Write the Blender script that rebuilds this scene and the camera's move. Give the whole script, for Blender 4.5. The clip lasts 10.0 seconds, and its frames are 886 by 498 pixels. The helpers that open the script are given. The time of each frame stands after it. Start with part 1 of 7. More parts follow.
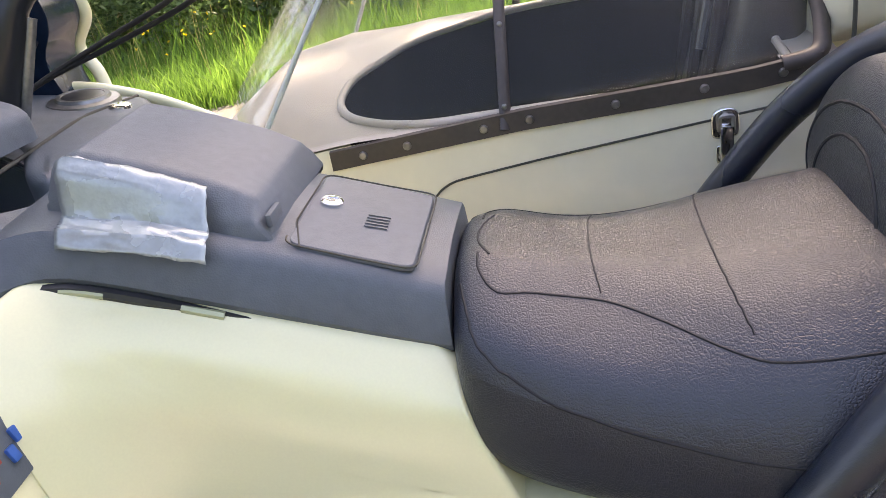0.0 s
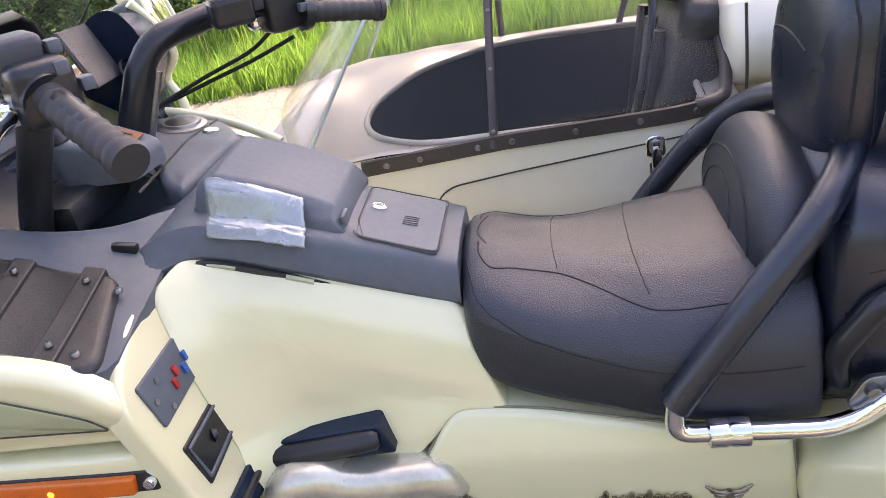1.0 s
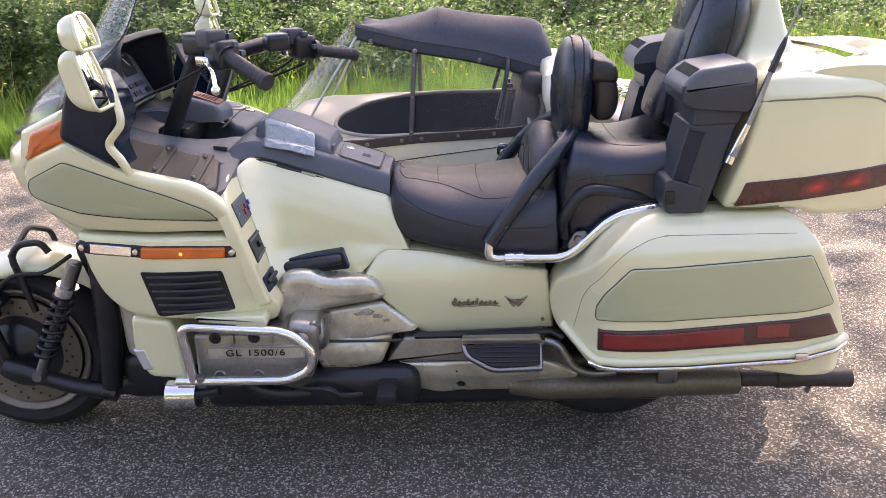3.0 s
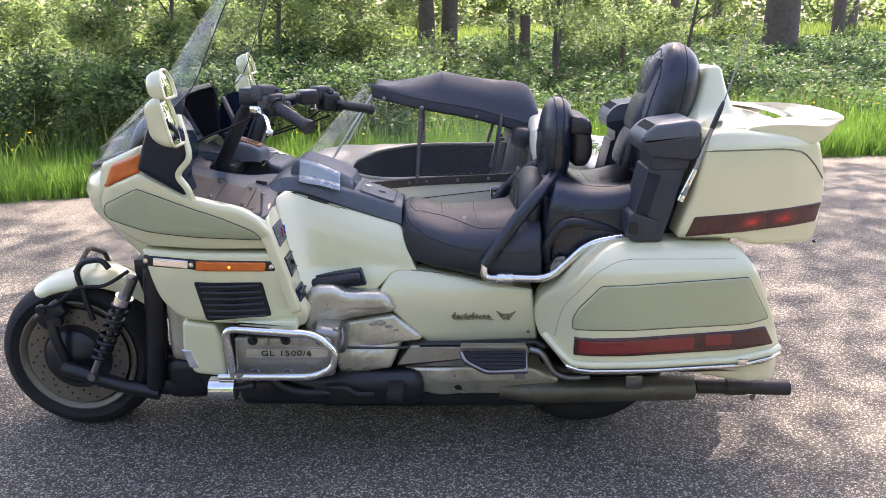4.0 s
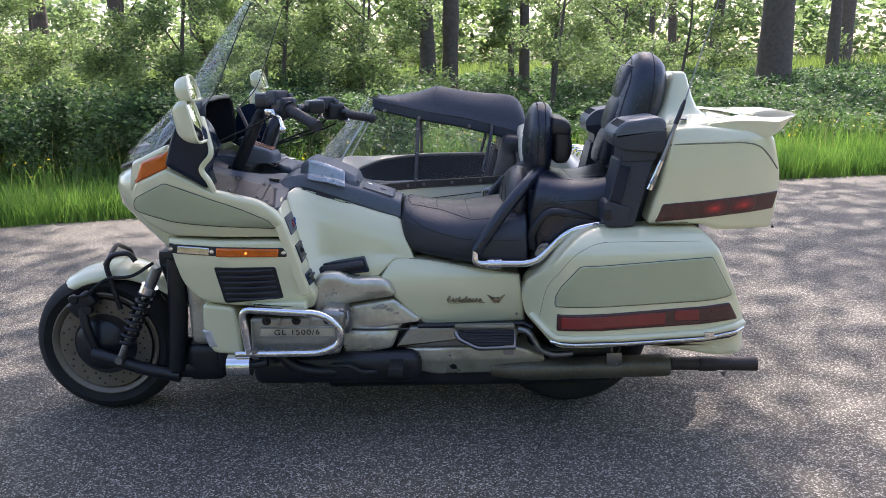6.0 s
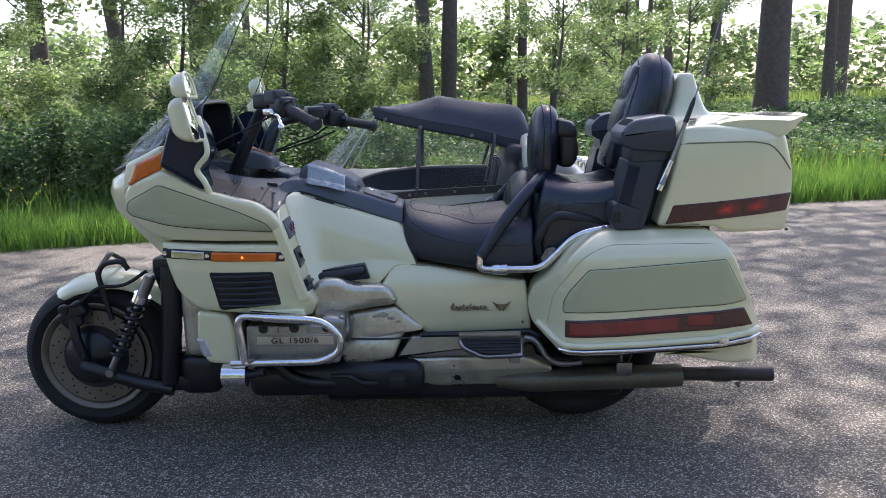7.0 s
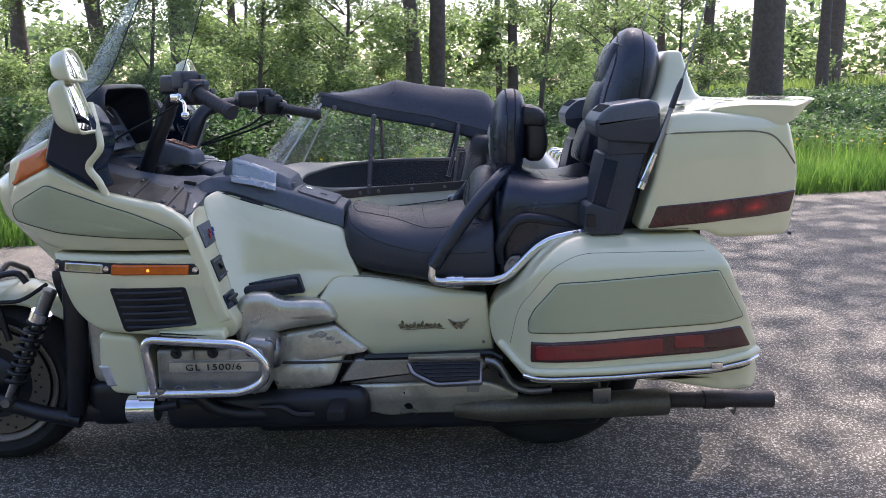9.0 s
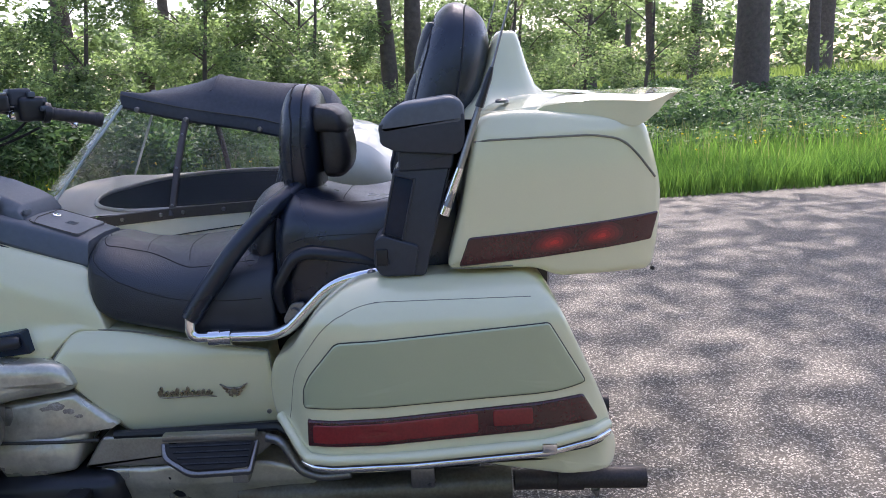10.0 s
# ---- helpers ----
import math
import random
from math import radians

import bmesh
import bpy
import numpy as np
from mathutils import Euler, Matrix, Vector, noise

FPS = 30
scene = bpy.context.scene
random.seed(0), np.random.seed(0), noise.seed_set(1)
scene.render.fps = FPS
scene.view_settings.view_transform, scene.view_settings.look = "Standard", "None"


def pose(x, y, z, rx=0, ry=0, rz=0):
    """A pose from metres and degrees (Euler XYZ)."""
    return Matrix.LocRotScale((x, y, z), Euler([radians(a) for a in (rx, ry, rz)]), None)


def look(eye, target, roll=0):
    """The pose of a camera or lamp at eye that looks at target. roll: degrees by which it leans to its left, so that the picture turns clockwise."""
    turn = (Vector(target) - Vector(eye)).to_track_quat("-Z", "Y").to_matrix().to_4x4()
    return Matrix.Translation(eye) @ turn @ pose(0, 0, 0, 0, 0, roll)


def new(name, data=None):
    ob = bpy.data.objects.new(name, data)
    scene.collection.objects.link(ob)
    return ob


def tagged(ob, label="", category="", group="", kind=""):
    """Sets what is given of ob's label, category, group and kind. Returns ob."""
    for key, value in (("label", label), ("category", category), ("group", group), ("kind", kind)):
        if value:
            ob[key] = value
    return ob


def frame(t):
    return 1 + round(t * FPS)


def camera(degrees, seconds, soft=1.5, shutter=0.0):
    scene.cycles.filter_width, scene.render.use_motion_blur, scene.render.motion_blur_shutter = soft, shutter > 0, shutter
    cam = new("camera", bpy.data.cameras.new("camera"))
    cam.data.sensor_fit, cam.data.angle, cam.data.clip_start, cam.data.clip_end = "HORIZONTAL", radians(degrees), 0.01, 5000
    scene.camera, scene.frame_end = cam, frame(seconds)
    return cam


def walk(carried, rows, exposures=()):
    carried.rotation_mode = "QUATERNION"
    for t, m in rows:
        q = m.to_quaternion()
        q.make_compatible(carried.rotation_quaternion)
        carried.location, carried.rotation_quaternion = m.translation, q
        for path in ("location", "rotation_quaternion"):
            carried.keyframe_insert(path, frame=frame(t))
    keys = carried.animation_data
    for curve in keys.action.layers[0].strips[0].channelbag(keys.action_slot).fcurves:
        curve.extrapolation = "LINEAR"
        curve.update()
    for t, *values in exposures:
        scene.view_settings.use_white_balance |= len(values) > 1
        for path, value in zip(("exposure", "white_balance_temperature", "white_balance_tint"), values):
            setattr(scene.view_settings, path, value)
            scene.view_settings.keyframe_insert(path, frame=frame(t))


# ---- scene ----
cam = camera(58.8, 10.0, soft=0.5)
PATH = [
    (0, (0.069, -0.699, 1.129), (-0.289, 1.062, 0.25), -11.3),
    (0.5, (0.082, -0.773, 1.188), (-0.288, 0.972, 0.282), -11.2),
    (1, (0.094, -1.031, 1.311), (-0.219, 0.714, 0.386), -10.3),
    (1.5, (0.087, -1.26, 1.377), (-0.078, 0.481, 0.407), -7.5),
    (2, (0.143, -1.498, 1.372), (0.001, 0.268, 0.445), -5.9),
    (2.2, (0.18, -1.64, 1.356), (0.049, 0.142, 0.456), -4.1),
    (3.3, (0.098, -2.298, 1.368), (0.056, -0.41, 0.71), -1.6),
    (3.5, (0.07, -2.384, 1.375), (0.036, -0.488, 0.74), -1.1),
    (4, (0.104, -2.566, 1.389), (0.082, -0.649, 0.819), -0.6),
    (4.5, (0.142, -2.734, 1.369), (0.11, -0.807, 0.836), -0.9),
    (5, (0.146, -2.827, 1.365), (0.113, -0.895, 0.846), -1.1),
    (5.5, (0.149, -2.862, 1.357), (0.115, -0.928, 0.848), -1.2),
    (5.7, (0.145, -2.865, 1.342), (0.112, -0.929, 0.839), -1.2),
    (7, (0.117, -2.797, 1.182), (0.091, -0.835, 0.793), -1.4),
    (7.5, (0.129, -2.777, 1.18), (0.101, -0.816, 0.784), -1.4),
    (8, (0.16, -2.783, 1.175), (0.138, -0.824, 0.77), -1.4),
    (8.5, (0.209, -2.697, 1.15), (0.207, -0.741, 0.736), -1.4),
    (9, (0.25, -2.415, 1.157), (0.238, -0.459, 0.743), -1.6),
    (9.5, (0.437, -2.145, 1.16), (0.422, -0.19, 0.739), -1.9),
    (10, (0.769, -1.885, 1.138), (0.757, 0.068, 0.708), -2.6),
]
EXPOSURES = [(0, 2.50, 8400, 25), (1, 2.46, 7950, 31), (2, 2.28, 7950, 35), (3.5, 2.05, 7400, 30), (4.5, 1.87, 6750, 25), (5.5, 1.60, 6500, 23), (7, 1.23, 6280, 23), (8.5, 1.24, 6280, 25), (10, 1.36, 6230, 26)]
walk(cam, [(t, look(eye, target, roll)) for t, eye, target, roll in PATH], EXPOSURES)

# ---- light ----
SUN_EL, SUN_AZ = 50.0, 12.0      # height, and degrees from +y towards +x
sky_world = bpy.data.worlds.new("sky")
scene.world = sky_world
sky_world.use_nodes = True
wn = sky_world.node_tree.nodes
sky = wn.new("ShaderNodeTexSky")
sky.sky_type, sky.sun_disc = "NISHITA", False
sky.sun_elevation, sky.sun_rotation = radians(SUN_EL), radians(SUN_AZ)
sky.dust_density = 2.0
wn["Background"].inputs["Strength"].default_value = 0.15
sky_world.node_tree.links.new(sky.outputs["Color"], wn["Background"].inputs["Color"])
sun = new("sun", bpy.data.lights.new("sun", "SUN"))
sun.data.energy, sun.data.angle, sun.data.color = 4.3, radians(0.53), (1.0, 0.95, 0.86)
el, az = radians(SUN_EL), radians(SUN_AZ)
sun.matrix_world = look((math.cos(el) * math.sin(az) * 40, math.cos(el) * math.cos(az) * 40, math.sin(el) * 40), (0, 0, 0))


# ---- materials ----
def material(name, color=(0.5, 0.5, 0.5), rough=0.5, metal=0.0, vary=0.12, scale=8.0, bump=0.0, bump_scale=200.0,
             coat=0.0, spec=0.5, dirt=None, dirt_scale=3.0, dirt_amount=0.3, rough_vary=0.08, fine=None, pebbled=False):
    """A painted or moulded surface: base colour with mottling at two scales, dirt patches, varied gloss and fine relief."""
    m = bpy.data.materials.new(name)
    m.use_nodes = True
    nt, ns = m.node_tree, m.node_tree.nodes
    b = ns["Principled BSDF"]
    co = ns.new("ShaderNodeTexCoord")
    n1 = ns.new("ShaderNodeTexNoise")
    n1.inputs["Scale"].default_value, n1.inputs["Detail"].default_value = scale, 6
    nt.links.new(co.outputs["Object"], n1.inputs["Vector"])
    n2 = ns.new("ShaderNodeTexNoise")
    n2.inputs["Scale"].default_value, n2.inputs["Detail"].default_value = fine or scale * 14, 4
    nt.links.new(co.outputs["Object"], n2.inputs["Vector"])
    both = ns.new("ShaderNodeMath")
    both.operation = "ADD"
    nt.links.new(n1.outputs["Fac"], both.inputs[0])
    nt.links.new(n2.outputs["Fac"], both.inputs[1])
    ramp = ns.new("ShaderNodeMapRange")
    ramp.inputs[1].default_value, ramp.inputs[2].default_value = 0.7, 1.3
    ramp.inputs[3].default_value, ramp.inputs[4].default_value = 1 - vary, 1 + vary
    nt.links.new(both.outputs[0], ramp.inputs[0])
    mul = ns.new("ShaderNodeVectorMath")
    mul.operation = "SCALE"
    mul.inputs[0].default_value = color
    nt.links.new(ramp.outputs[0], mul.inputs["Scale"])
    out = mul.outputs[0]
    if dirt:
        n3 = ns.new("ShaderNodeTexNoise")
        n3.inputs["Scale"].default_value, n3.inputs["Detail"].default_value, n3.inputs["Roughness"].default_value = dirt_scale, 8, 0.7
        nt.links.new(co.outputs["Object"], n3.inputs["Vector"])
        r3 = ns.new("ShaderNodeMapRange")
        r3.inputs[1].default_value, r3.inputs[2].default_value = 0.5, 0.72
        r3.inputs[3].default_value, r3.inputs[4].default_value = 0, dirt_amount
        nt.links.new(n3.outputs["Fac"], r3.inputs[0])
        mix = ns.new("ShaderNodeMix")
        mix.data_type = "RGBA"
        mix.inputs[7].default_value = (*dirt, 1)
        nt.links.new(r3.outputs[0], mix.inputs[0])
        nt.links.new(out, mix.inputs[6])
        out = mix.outputs[2]
    nt.links.new(out, b.inputs["Base Color"])
    rr = ns.new("ShaderNodeMapRange")
    rr.inputs[1].default_value, rr.inputs[2].default_value = 0.3, 0.7
    rr.inputs[3].default_value, rr.inputs[4].default_value = max(0.02, rough - rough_vary), min(1, rough + rough_vary)
    nt.links.new(n1.outputs["Fac"], rr.inputs[0])
    nt.links.new(rr.outputs[0], b.inputs["Roughness"])
    b.inputs["Metallic"].default_value = metal
    b.inputs["Coat Weight"].default_value = coat
    b.inputs["Coat Roughness"].default_value = 0.08
    b.inputs["Specular IOR Level"].default_value = spec
    if bump:
        n4 = ns.new("ShaderNodeTexVoronoi")
        n4.inputs["Scale"].default_value = bump_scale
        nt.links.new(co.outputs["Object"], n4.inputs["Vector"])
        bp = ns.new("ShaderNodeBump")
        bp.inputs["Strength"].default_value, bp.inputs["Distance"].default_value = bump, 0.002
        relief = n4.outputs["Distance"]
        if pebbled:
            # grain of leathercloth: uneven pebbles with creases between
            n4.feature = "DISTANCE_TO_EDGE"
            wob, add, crease = ns.new("ShaderNodeTexNoise"), ns.new("ShaderNodeVectorMath"), ns.new("ShaderNodeMapRange")
            wob.inputs["Scale"].default_value, wob.inputs["Detail"].default_value = bump_scale * 0.7, 2
            nt.links.new(co.outputs["Object"], wob.inputs["Vector"])
            add.operation = "MULTIPLY_ADD"
            add.inputs[1].default_value = (0.005, 0.005, 0.005)
            nt.links.new(wob.outputs["Color"], add.inputs[0])
            nt.links.new(co.outputs["Object"], add.inputs[2])
            nt.links.new(add.outputs[0], n4.inputs["Vector"])
            crease.inputs[1].default_value, crease.inputs[2].default_value = 0.0, 0.22
            nt.links.new(relief, crease.inputs[0])
            relief = crease.outputs[0]
        nt.links.new(relief, bp.inputs["Height"])
        nt.links.new(bp.outputs["Normal"], b.inputs["Normal"])
    return m


def clear(name, tint=(0.97, 0.98, 0.97), gloss=0.03, sheen=0.25, haze=0.0):
    """A clear or tinted sheet: light goes straight through, with a Fresnel sheen and the haze of fine scratches."""
    m = bpy.data.materials.new(name)
    m.use_nodes = True
    nt, ns = m.node_tree, m.node_tree.nodes
    ns.remove(ns["Principled BSDF"])
    tr, gl, mx, lw = (ns.new("ShaderNode" + k) for k in ("BsdfTransparent", "BsdfGlossy", "MixShader", "LayerWeight"))
    tr.inputs[0].default_value = (*tint, 1)
    gl.inputs["Roughness"].default_value = gloss
    pw, ad = ns.new("ShaderNodeMath"), ns.new("ShaderNodeMath")
    pw.operation, ad.operation = "POWER", "MULTIPLY_ADD"
    pw.inputs[1].default_value = 4.0
    ad.inputs[1].default_value, ad.inputs[2].default_value = sheen, 0.012
    nt.links.new(lw.outputs["Facing"], pw.inputs[0])
    nt.links.new(pw.outputs[0], ad.inputs[0])
    nt.links.new(ad.outputs[0], mx.inputs[0])
    nt.links.new(tr.outputs[0], mx.inputs[1])
    nt.links.new(gl.outputs[0], mx.inputs[2])
    out = mx.outputs[0]
    if haze:
        df, hz, nz, hr = (ns.new("ShaderNode" + k) for k in ("BsdfDiffuse", "MixShader", "TexNoise", "MapRange"))
        df.inputs[0].default_value = (0.72, 0.73, 0.70, 1)
        nz.inputs["Scale"].default_value, nz.inputs["Detail"].default_value = 9.0, 6
        hr.inputs[1].default_value, hr.inputs[2].default_value = 0.35, 0.7
        hr.inputs[3].default_value, hr.inputs[4].default_value = haze * 0.6, haze * 1.5
        nt.links.new(nz.outputs["Fac"], hr.inputs[0])
        nt.links.new(hr.outputs[0], hz.inputs[0])
        nt.links.new(out, hz.inputs[1])
        nt.links.new(df.outputs[0], hz.inputs[2])
        out = hz.outputs[0]
    nt.links.new(out, ns["Material Output"].inputs[0])
    return m


def leafy(name, dark, light, translucent=0.45, rough=0.55):
    """Leaves and blades: colour varied from piece to piece, light shining through."""
    m = bpy.data.materials.new(name)
    m.use_nodes = True
    nt, ns = m.node_tree, m.node_tree.nodes
    b = ns["Principled BSDF"]
    geo, ramp = ns.new("ShaderNodeNewGeometry"), ns.new("ShaderNodeMix")
    ramp.data_type = "RGBA"
    ramp.inputs[6].default_value, ramp.inputs[7].default_value = (*dark, 1), (*light, 1)
    clump, lin, mixf = ns.new("ShaderNodeTexNoise"), ns.new("ShaderNodeMapRange"), ns.new("ShaderNodeMath")
    clump.inputs["Scale"].default_value, clump.inputs["Detail"].default_value = 1.6, 3
    co = ns.new("ShaderNodeTexCoord")
    nt.links.new(co.outputs["Object"], clump.inputs["Vector"])
    lin.inputs[1].default_value, lin.inputs[2].default_value = 0.36, 0.64
    nt.links.new(clump.outputs["Fac"], lin.inputs[0])
    mixf.operation = "MULTIPLY_ADD"
    mixf.inputs[1].default_value = 0.55
    half = ns.new("ShaderNodeMath")
    half.operation = "MULTIPLY"
    half.inputs[1].default_value = 0.5
    nt.links.new(lin.outputs[0], half.inputs[0])
    nt.links.new(geo.outputs["Random Per Island"], mixf.inputs[0])
    nt.links.new(half.outputs[0], mixf.inputs[2])
    nt.links.new(mixf.outputs[0], ramp.inputs[0])
    nt.links.new(ramp.outputs[2], b.inputs["Base Color"])
    b.inputs["Roughness"].default_value = rough
    b.inputs["Specular IOR Level"].default_value = 0.25
    tl, mx = ns.new("ShaderNodeBsdfTranslucent"), ns.new("ShaderNodeMixShader")
    sc = ns.new("ShaderNodeVectorMath")
    sc.operation = "MULTIPLY"
    sc.inputs[1].default_value = (1.3, 1.5, 1.0)
    nt.links.new(ramp.outputs[2], sc.inputs[0])
    nt.links.new(sc.outputs[0], tl.inputs[0])
    mx.inputs[0].default_value = translucent
    nt.links.new(b.outputs[0], mx.inputs[1])
    nt.links.new(tl.outputs[0], mx.inputs[2])
    nt.links.new(mx.outputs[0], ns["Material Output"].inputs[0])
    return m


def ground_material(name, tones, scales, rough=0.9, bump=0.6, speck=None, dist=0.01):
    """Gravelly or earthy ground: three tones mixed at two scales, and light chippings."""
    m = bpy.data.materials.new(name)
    m.use_nodes = True
    nt, ns = m.node_tree, m.node_tree.nodes
    b, co = ns["Principled BSDF"], ns.new("ShaderNodeTexCoord")
    facs = []
    for s in scales:
        n = ns.new("ShaderNodeTexNoise")
        n.inputs["Scale"].default_value, n.inputs["Detail"].default_value, n.inputs["Roughness"].default_value = s, 7, 0.65
        nt.links.new(co.outputs["Object"], n.inputs["Vector"])
        r = ns.new("ShaderNodeMapRange")
        r.inputs[1].default_value, r.inputs[2].default_value = 0.35, 0.65
        nt.links.new(n.outputs["Fac"], r.inputs[0])
        facs.append(r.outputs[0])
    col = None
    for tone, fac in zip(tones[1:], facs):
        mix = ns.new("ShaderNodeMix")
        mix.data_type = "RGBA"
        if col is None:
            mix.inputs[6].default_value = (*tones[0], 1)
        else:
            nt.links.new(col, mix.inputs[6])
        mix.inputs[7].default_value = (*tone, 1)
        nt.links.new(fac, mix.inputs[0])
        col = mix.outputs[2]
    v = ns.new("ShaderNodeTexVoronoi")
    v.inputs["Scale"].default_value = speck[0] if speck else 150
    nt.links.new(co.outputs["Object"], v.inputs["Vector"])
    if speck:
        sep = ns.new("ShaderNodeSeparateColor")
        nt.links.new(v.outputs["Color"], sep.inputs[0])
        r = ns.new("ShaderNodeMapRange")
        r.inputs[1].default_value, r.inputs[2].default_value = speck[2], 1.0
        r.inputs[4].default_value = speck[3]
        nt.links.new(sep.outputs[0], r.inputs[0])
        mix = ns.new("ShaderNodeMix")
        mix.data_type = "RGBA"
        mix.inputs[7].default_value = (*speck[1], 1)
        nt.links.new(r.outputs[0], mix.inputs[0])
        nt.links.new(col, mix.inputs[6])
        col = mix.outputs[2]
    nt.links.new(col, b.inputs["Base Color"])
    b.inputs["Roughness"].default_value = rough
    b.inputs["Specular IOR Level"].default_value = 0.35
    bp = ns.new("ShaderNodeBump")
    bp.inputs["Strength"].default_value, bp.inputs["Distance"].default_value = bump, dist
    bp.invert = True
    nt.links.new(v.outputs["Distance"], bp.inputs["Height"])
    nt.links.new(bp.outputs["Normal"], b.inputs["Normal"])
    return m


CREAM = material("cream_pearl_paint", (0.70, 0.682, 0.435), 0.30, 0.10, vary=0.025, scale=2, coat=1.0, fine=420, rough_vary=0.02)
# cream made lighter and less yellow to brighten the sidecar's dim side by colour
CAR_CREAM = material("sidecar_cream_lightened", (0.76, 0.72, 0.57), 0.3, vary=0.03, scale=3, coat=0.8, rough_vary=0.02)
GLOSS = material("gloss_blue_black", (0.006, 0.016, 0.034), 0.16, vary=0.2, scale=6, spec=0.3, rough_vary=0.03)
GREIGE = material("grey_beige_paint", (0.40, 0.437, 0.270), 0.34, 0.15, vary=0.03, scale=3, coat=0.8, fine=420, rough_vary=0.02)
VINYL = material("black_vinyl", (0.006, 0.011, 0.023), 0.30, vary=0.2, scale=6, bump=0.10, bump_scale=420, rough_vary=0.08, spec=0.7, pebbled=True)
VINYL_TOP = material("dusty_black_vinyl", (0.010, 0.014, 0.024), 0.31, vary=0.15, scale=5, bump=0.27, bump_scale=310, rough_vary=0.05, spec=0.7, fine=60, pebbled=True)
PLASTIC = material("dark_grey_plastic", (0.074, 0.092, 0.112), 0.45, vary=0.12, scale=5, bump=0.12, bump_scale=600, dirt=(0.13, 0.12, 0.115), dirt_amount=0.25)
PLASTIC_LID = material("worn_grey_plastic", (0.096, 0.112, 0.130), 0.5, vary=0.12, scale=7, bump=0.12, bump_scale=600, dirt=(0.17, 0.165, 0.155), dirt_amount=0.3)
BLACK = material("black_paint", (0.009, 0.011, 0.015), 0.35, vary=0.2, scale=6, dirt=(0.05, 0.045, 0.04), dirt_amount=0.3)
RUBBER = material("tyre_rubber", (0.010, 0.010, 0.010), 0.8, vary=0.25, scale=10, bump=0.2, bump_scale=150, dirt=(0.035, 0.032, 0.03), dirt_amount=0.3)
GRIP = material("rubber_grip", (0.03, 0.03, 0.032), 0.62, vary=0.15, scale=20)
CHROME = material("chrome", (0.80, 0.80, 0.80), 0.08, 1.0, vary=0.04, rough_vary=0.05, dirt=(0.4, 0.37, 0.33), dirt_scale=12, dirt_amount=0.25)
ALU = material("cast_aluminium", (0.34, 0.335, 0.305), 0.40, 0.85, vary=0.15, scale=12, dirt=(0.16, 0.135, 0.10), dirt_scale=7, dirt_amount=0.3, bump=0.1, bump_scale=300)
SILVER = material("silver_painted_cover", (0.57, 0.55, 0.45), 0.32, 0.64, vary=0.10, scale=8, dirt=(0.19, 0.165, 0.12), dirt_scale=9, dirt_amount=0.55, bump=0.05, bump_scale=120)
STEEL = material("grey_steel", (0.25, 0.25, 0.25), 0.35, 0.9, vary=0.2, scale=12, dirt=(0.13, 0.08, 0.05), dirt_amount=0.3)
TAIL_PIPE = material("dark_tail_pipe", (0.050, 0.043, 0.040), 0.55, 0.4, vary=0.3, scale=14, dirt=(0.10, 0.07, 0.05), dirt_scale=9, dirt_amount=0.4)
PIPE = material("exhaust_steel", (0.15, 0.14, 0.105), 0.45, 0.6, vary=0.25, scale=10, dirt=(0.12, 0.085, 0.055), dirt_scale=6, dirt_amount=0.6)
RED_LENS = material("red_lens", (0.20, 0.010, 0.012), 0.12, vary=0.2, scale=14, coat=0.5, rough_vary=0.04)
DARK_LENS = material("dark_red_lens", (0.05, 0.006, 0.008), 0.12, vary=0.2, scale=14, coat=0.5, rough_vary=0.04)
AMBER = material("amber_lens", (0.62, 0.115, 0.006), 0.15, vary=0.15, scale=30, coat=0.5, rough_vary=0.04)
CLEAR_LENS = material("clear_lamp_lens", (0.62, 0.63, 0.62), 0.12, 0.4, vary=0.2, scale=30, coat=0.5)
DISC = material("brake_disc_steel", (0.19, 0.165, 0.13), 0.5, 0.55, vary=0.2, scale=20, dirt=(0.18, 0.12, 0.075), dirt_scale=9, dirt_amount=0.4)
MIRROR = material("mirror_glass", (0.9, 0.9, 0.9), 0.02, 1.0, vary=0.01, rough_vary=0.01)
TAPE = material("silver_tape", (0.33, 0.37, 0.38), 0.26, 0.4, vary=0.12, scale=12, bump=0.05, bump_scale=300)
POD = material("dark_armrest_plastic", (0.029, 0.035, 0.046), 0.45, vary=0.15, scale=6, bump=0.12, bump_scale=600, dirt=(0.08, 0.08, 0.08), dirt_amount=0.25)
GLINT = material("amber_bulb", (0.85, 0.25, 0.03), 0.2, coat=0.5)
GLINT.node_tree.nodes["Principled BSDF"].inputs["Emission Color"].default_value = (1.0, 0.30, 0.02, 1)
GLINT.node_tree.nodes["Principled BSDF"].inputs["Emission Strength"].default_value = 0.9
SCREEN = clear("windscreen_clear", (0.94, 0.96, 0.93), haze=0.03)
PLEX = clear("sidecar_window", (0.93, 0.94, 0.92), 0.05, 0.22, 0.005)
PLEX_FRONT = clear("sidecar_windscreen", (0.93, 0.94, 0.92), 0.05, 0.30, 0.030)
CLEAR_EDGE = material("clear_plastic_edge", (0.46, 0.50, 0.46), 0.15, vary=0.1, scale=20, coat=0.5)
WORN = material("bare_scuffed_metal", (0.30, 0.27, 0.23), 0.6, 0.3, vary=0.4, scale=40, dirt=(0.62, 0.60, 0.54), dirt_scale=60, dirt_amount=0.8)
BLOSSOM = leafy("white_petal", (0.6, 0.6, 0.55), (0.8, 0.8, 0.76), 0.3)
SEAM = material("paint_seam", (0.20, 0.19, 0.14), 0.7, vary=0.2)
LINE = material("seam_line", (0.05, 0.05, 0.04), 0.7, vary=0.2)
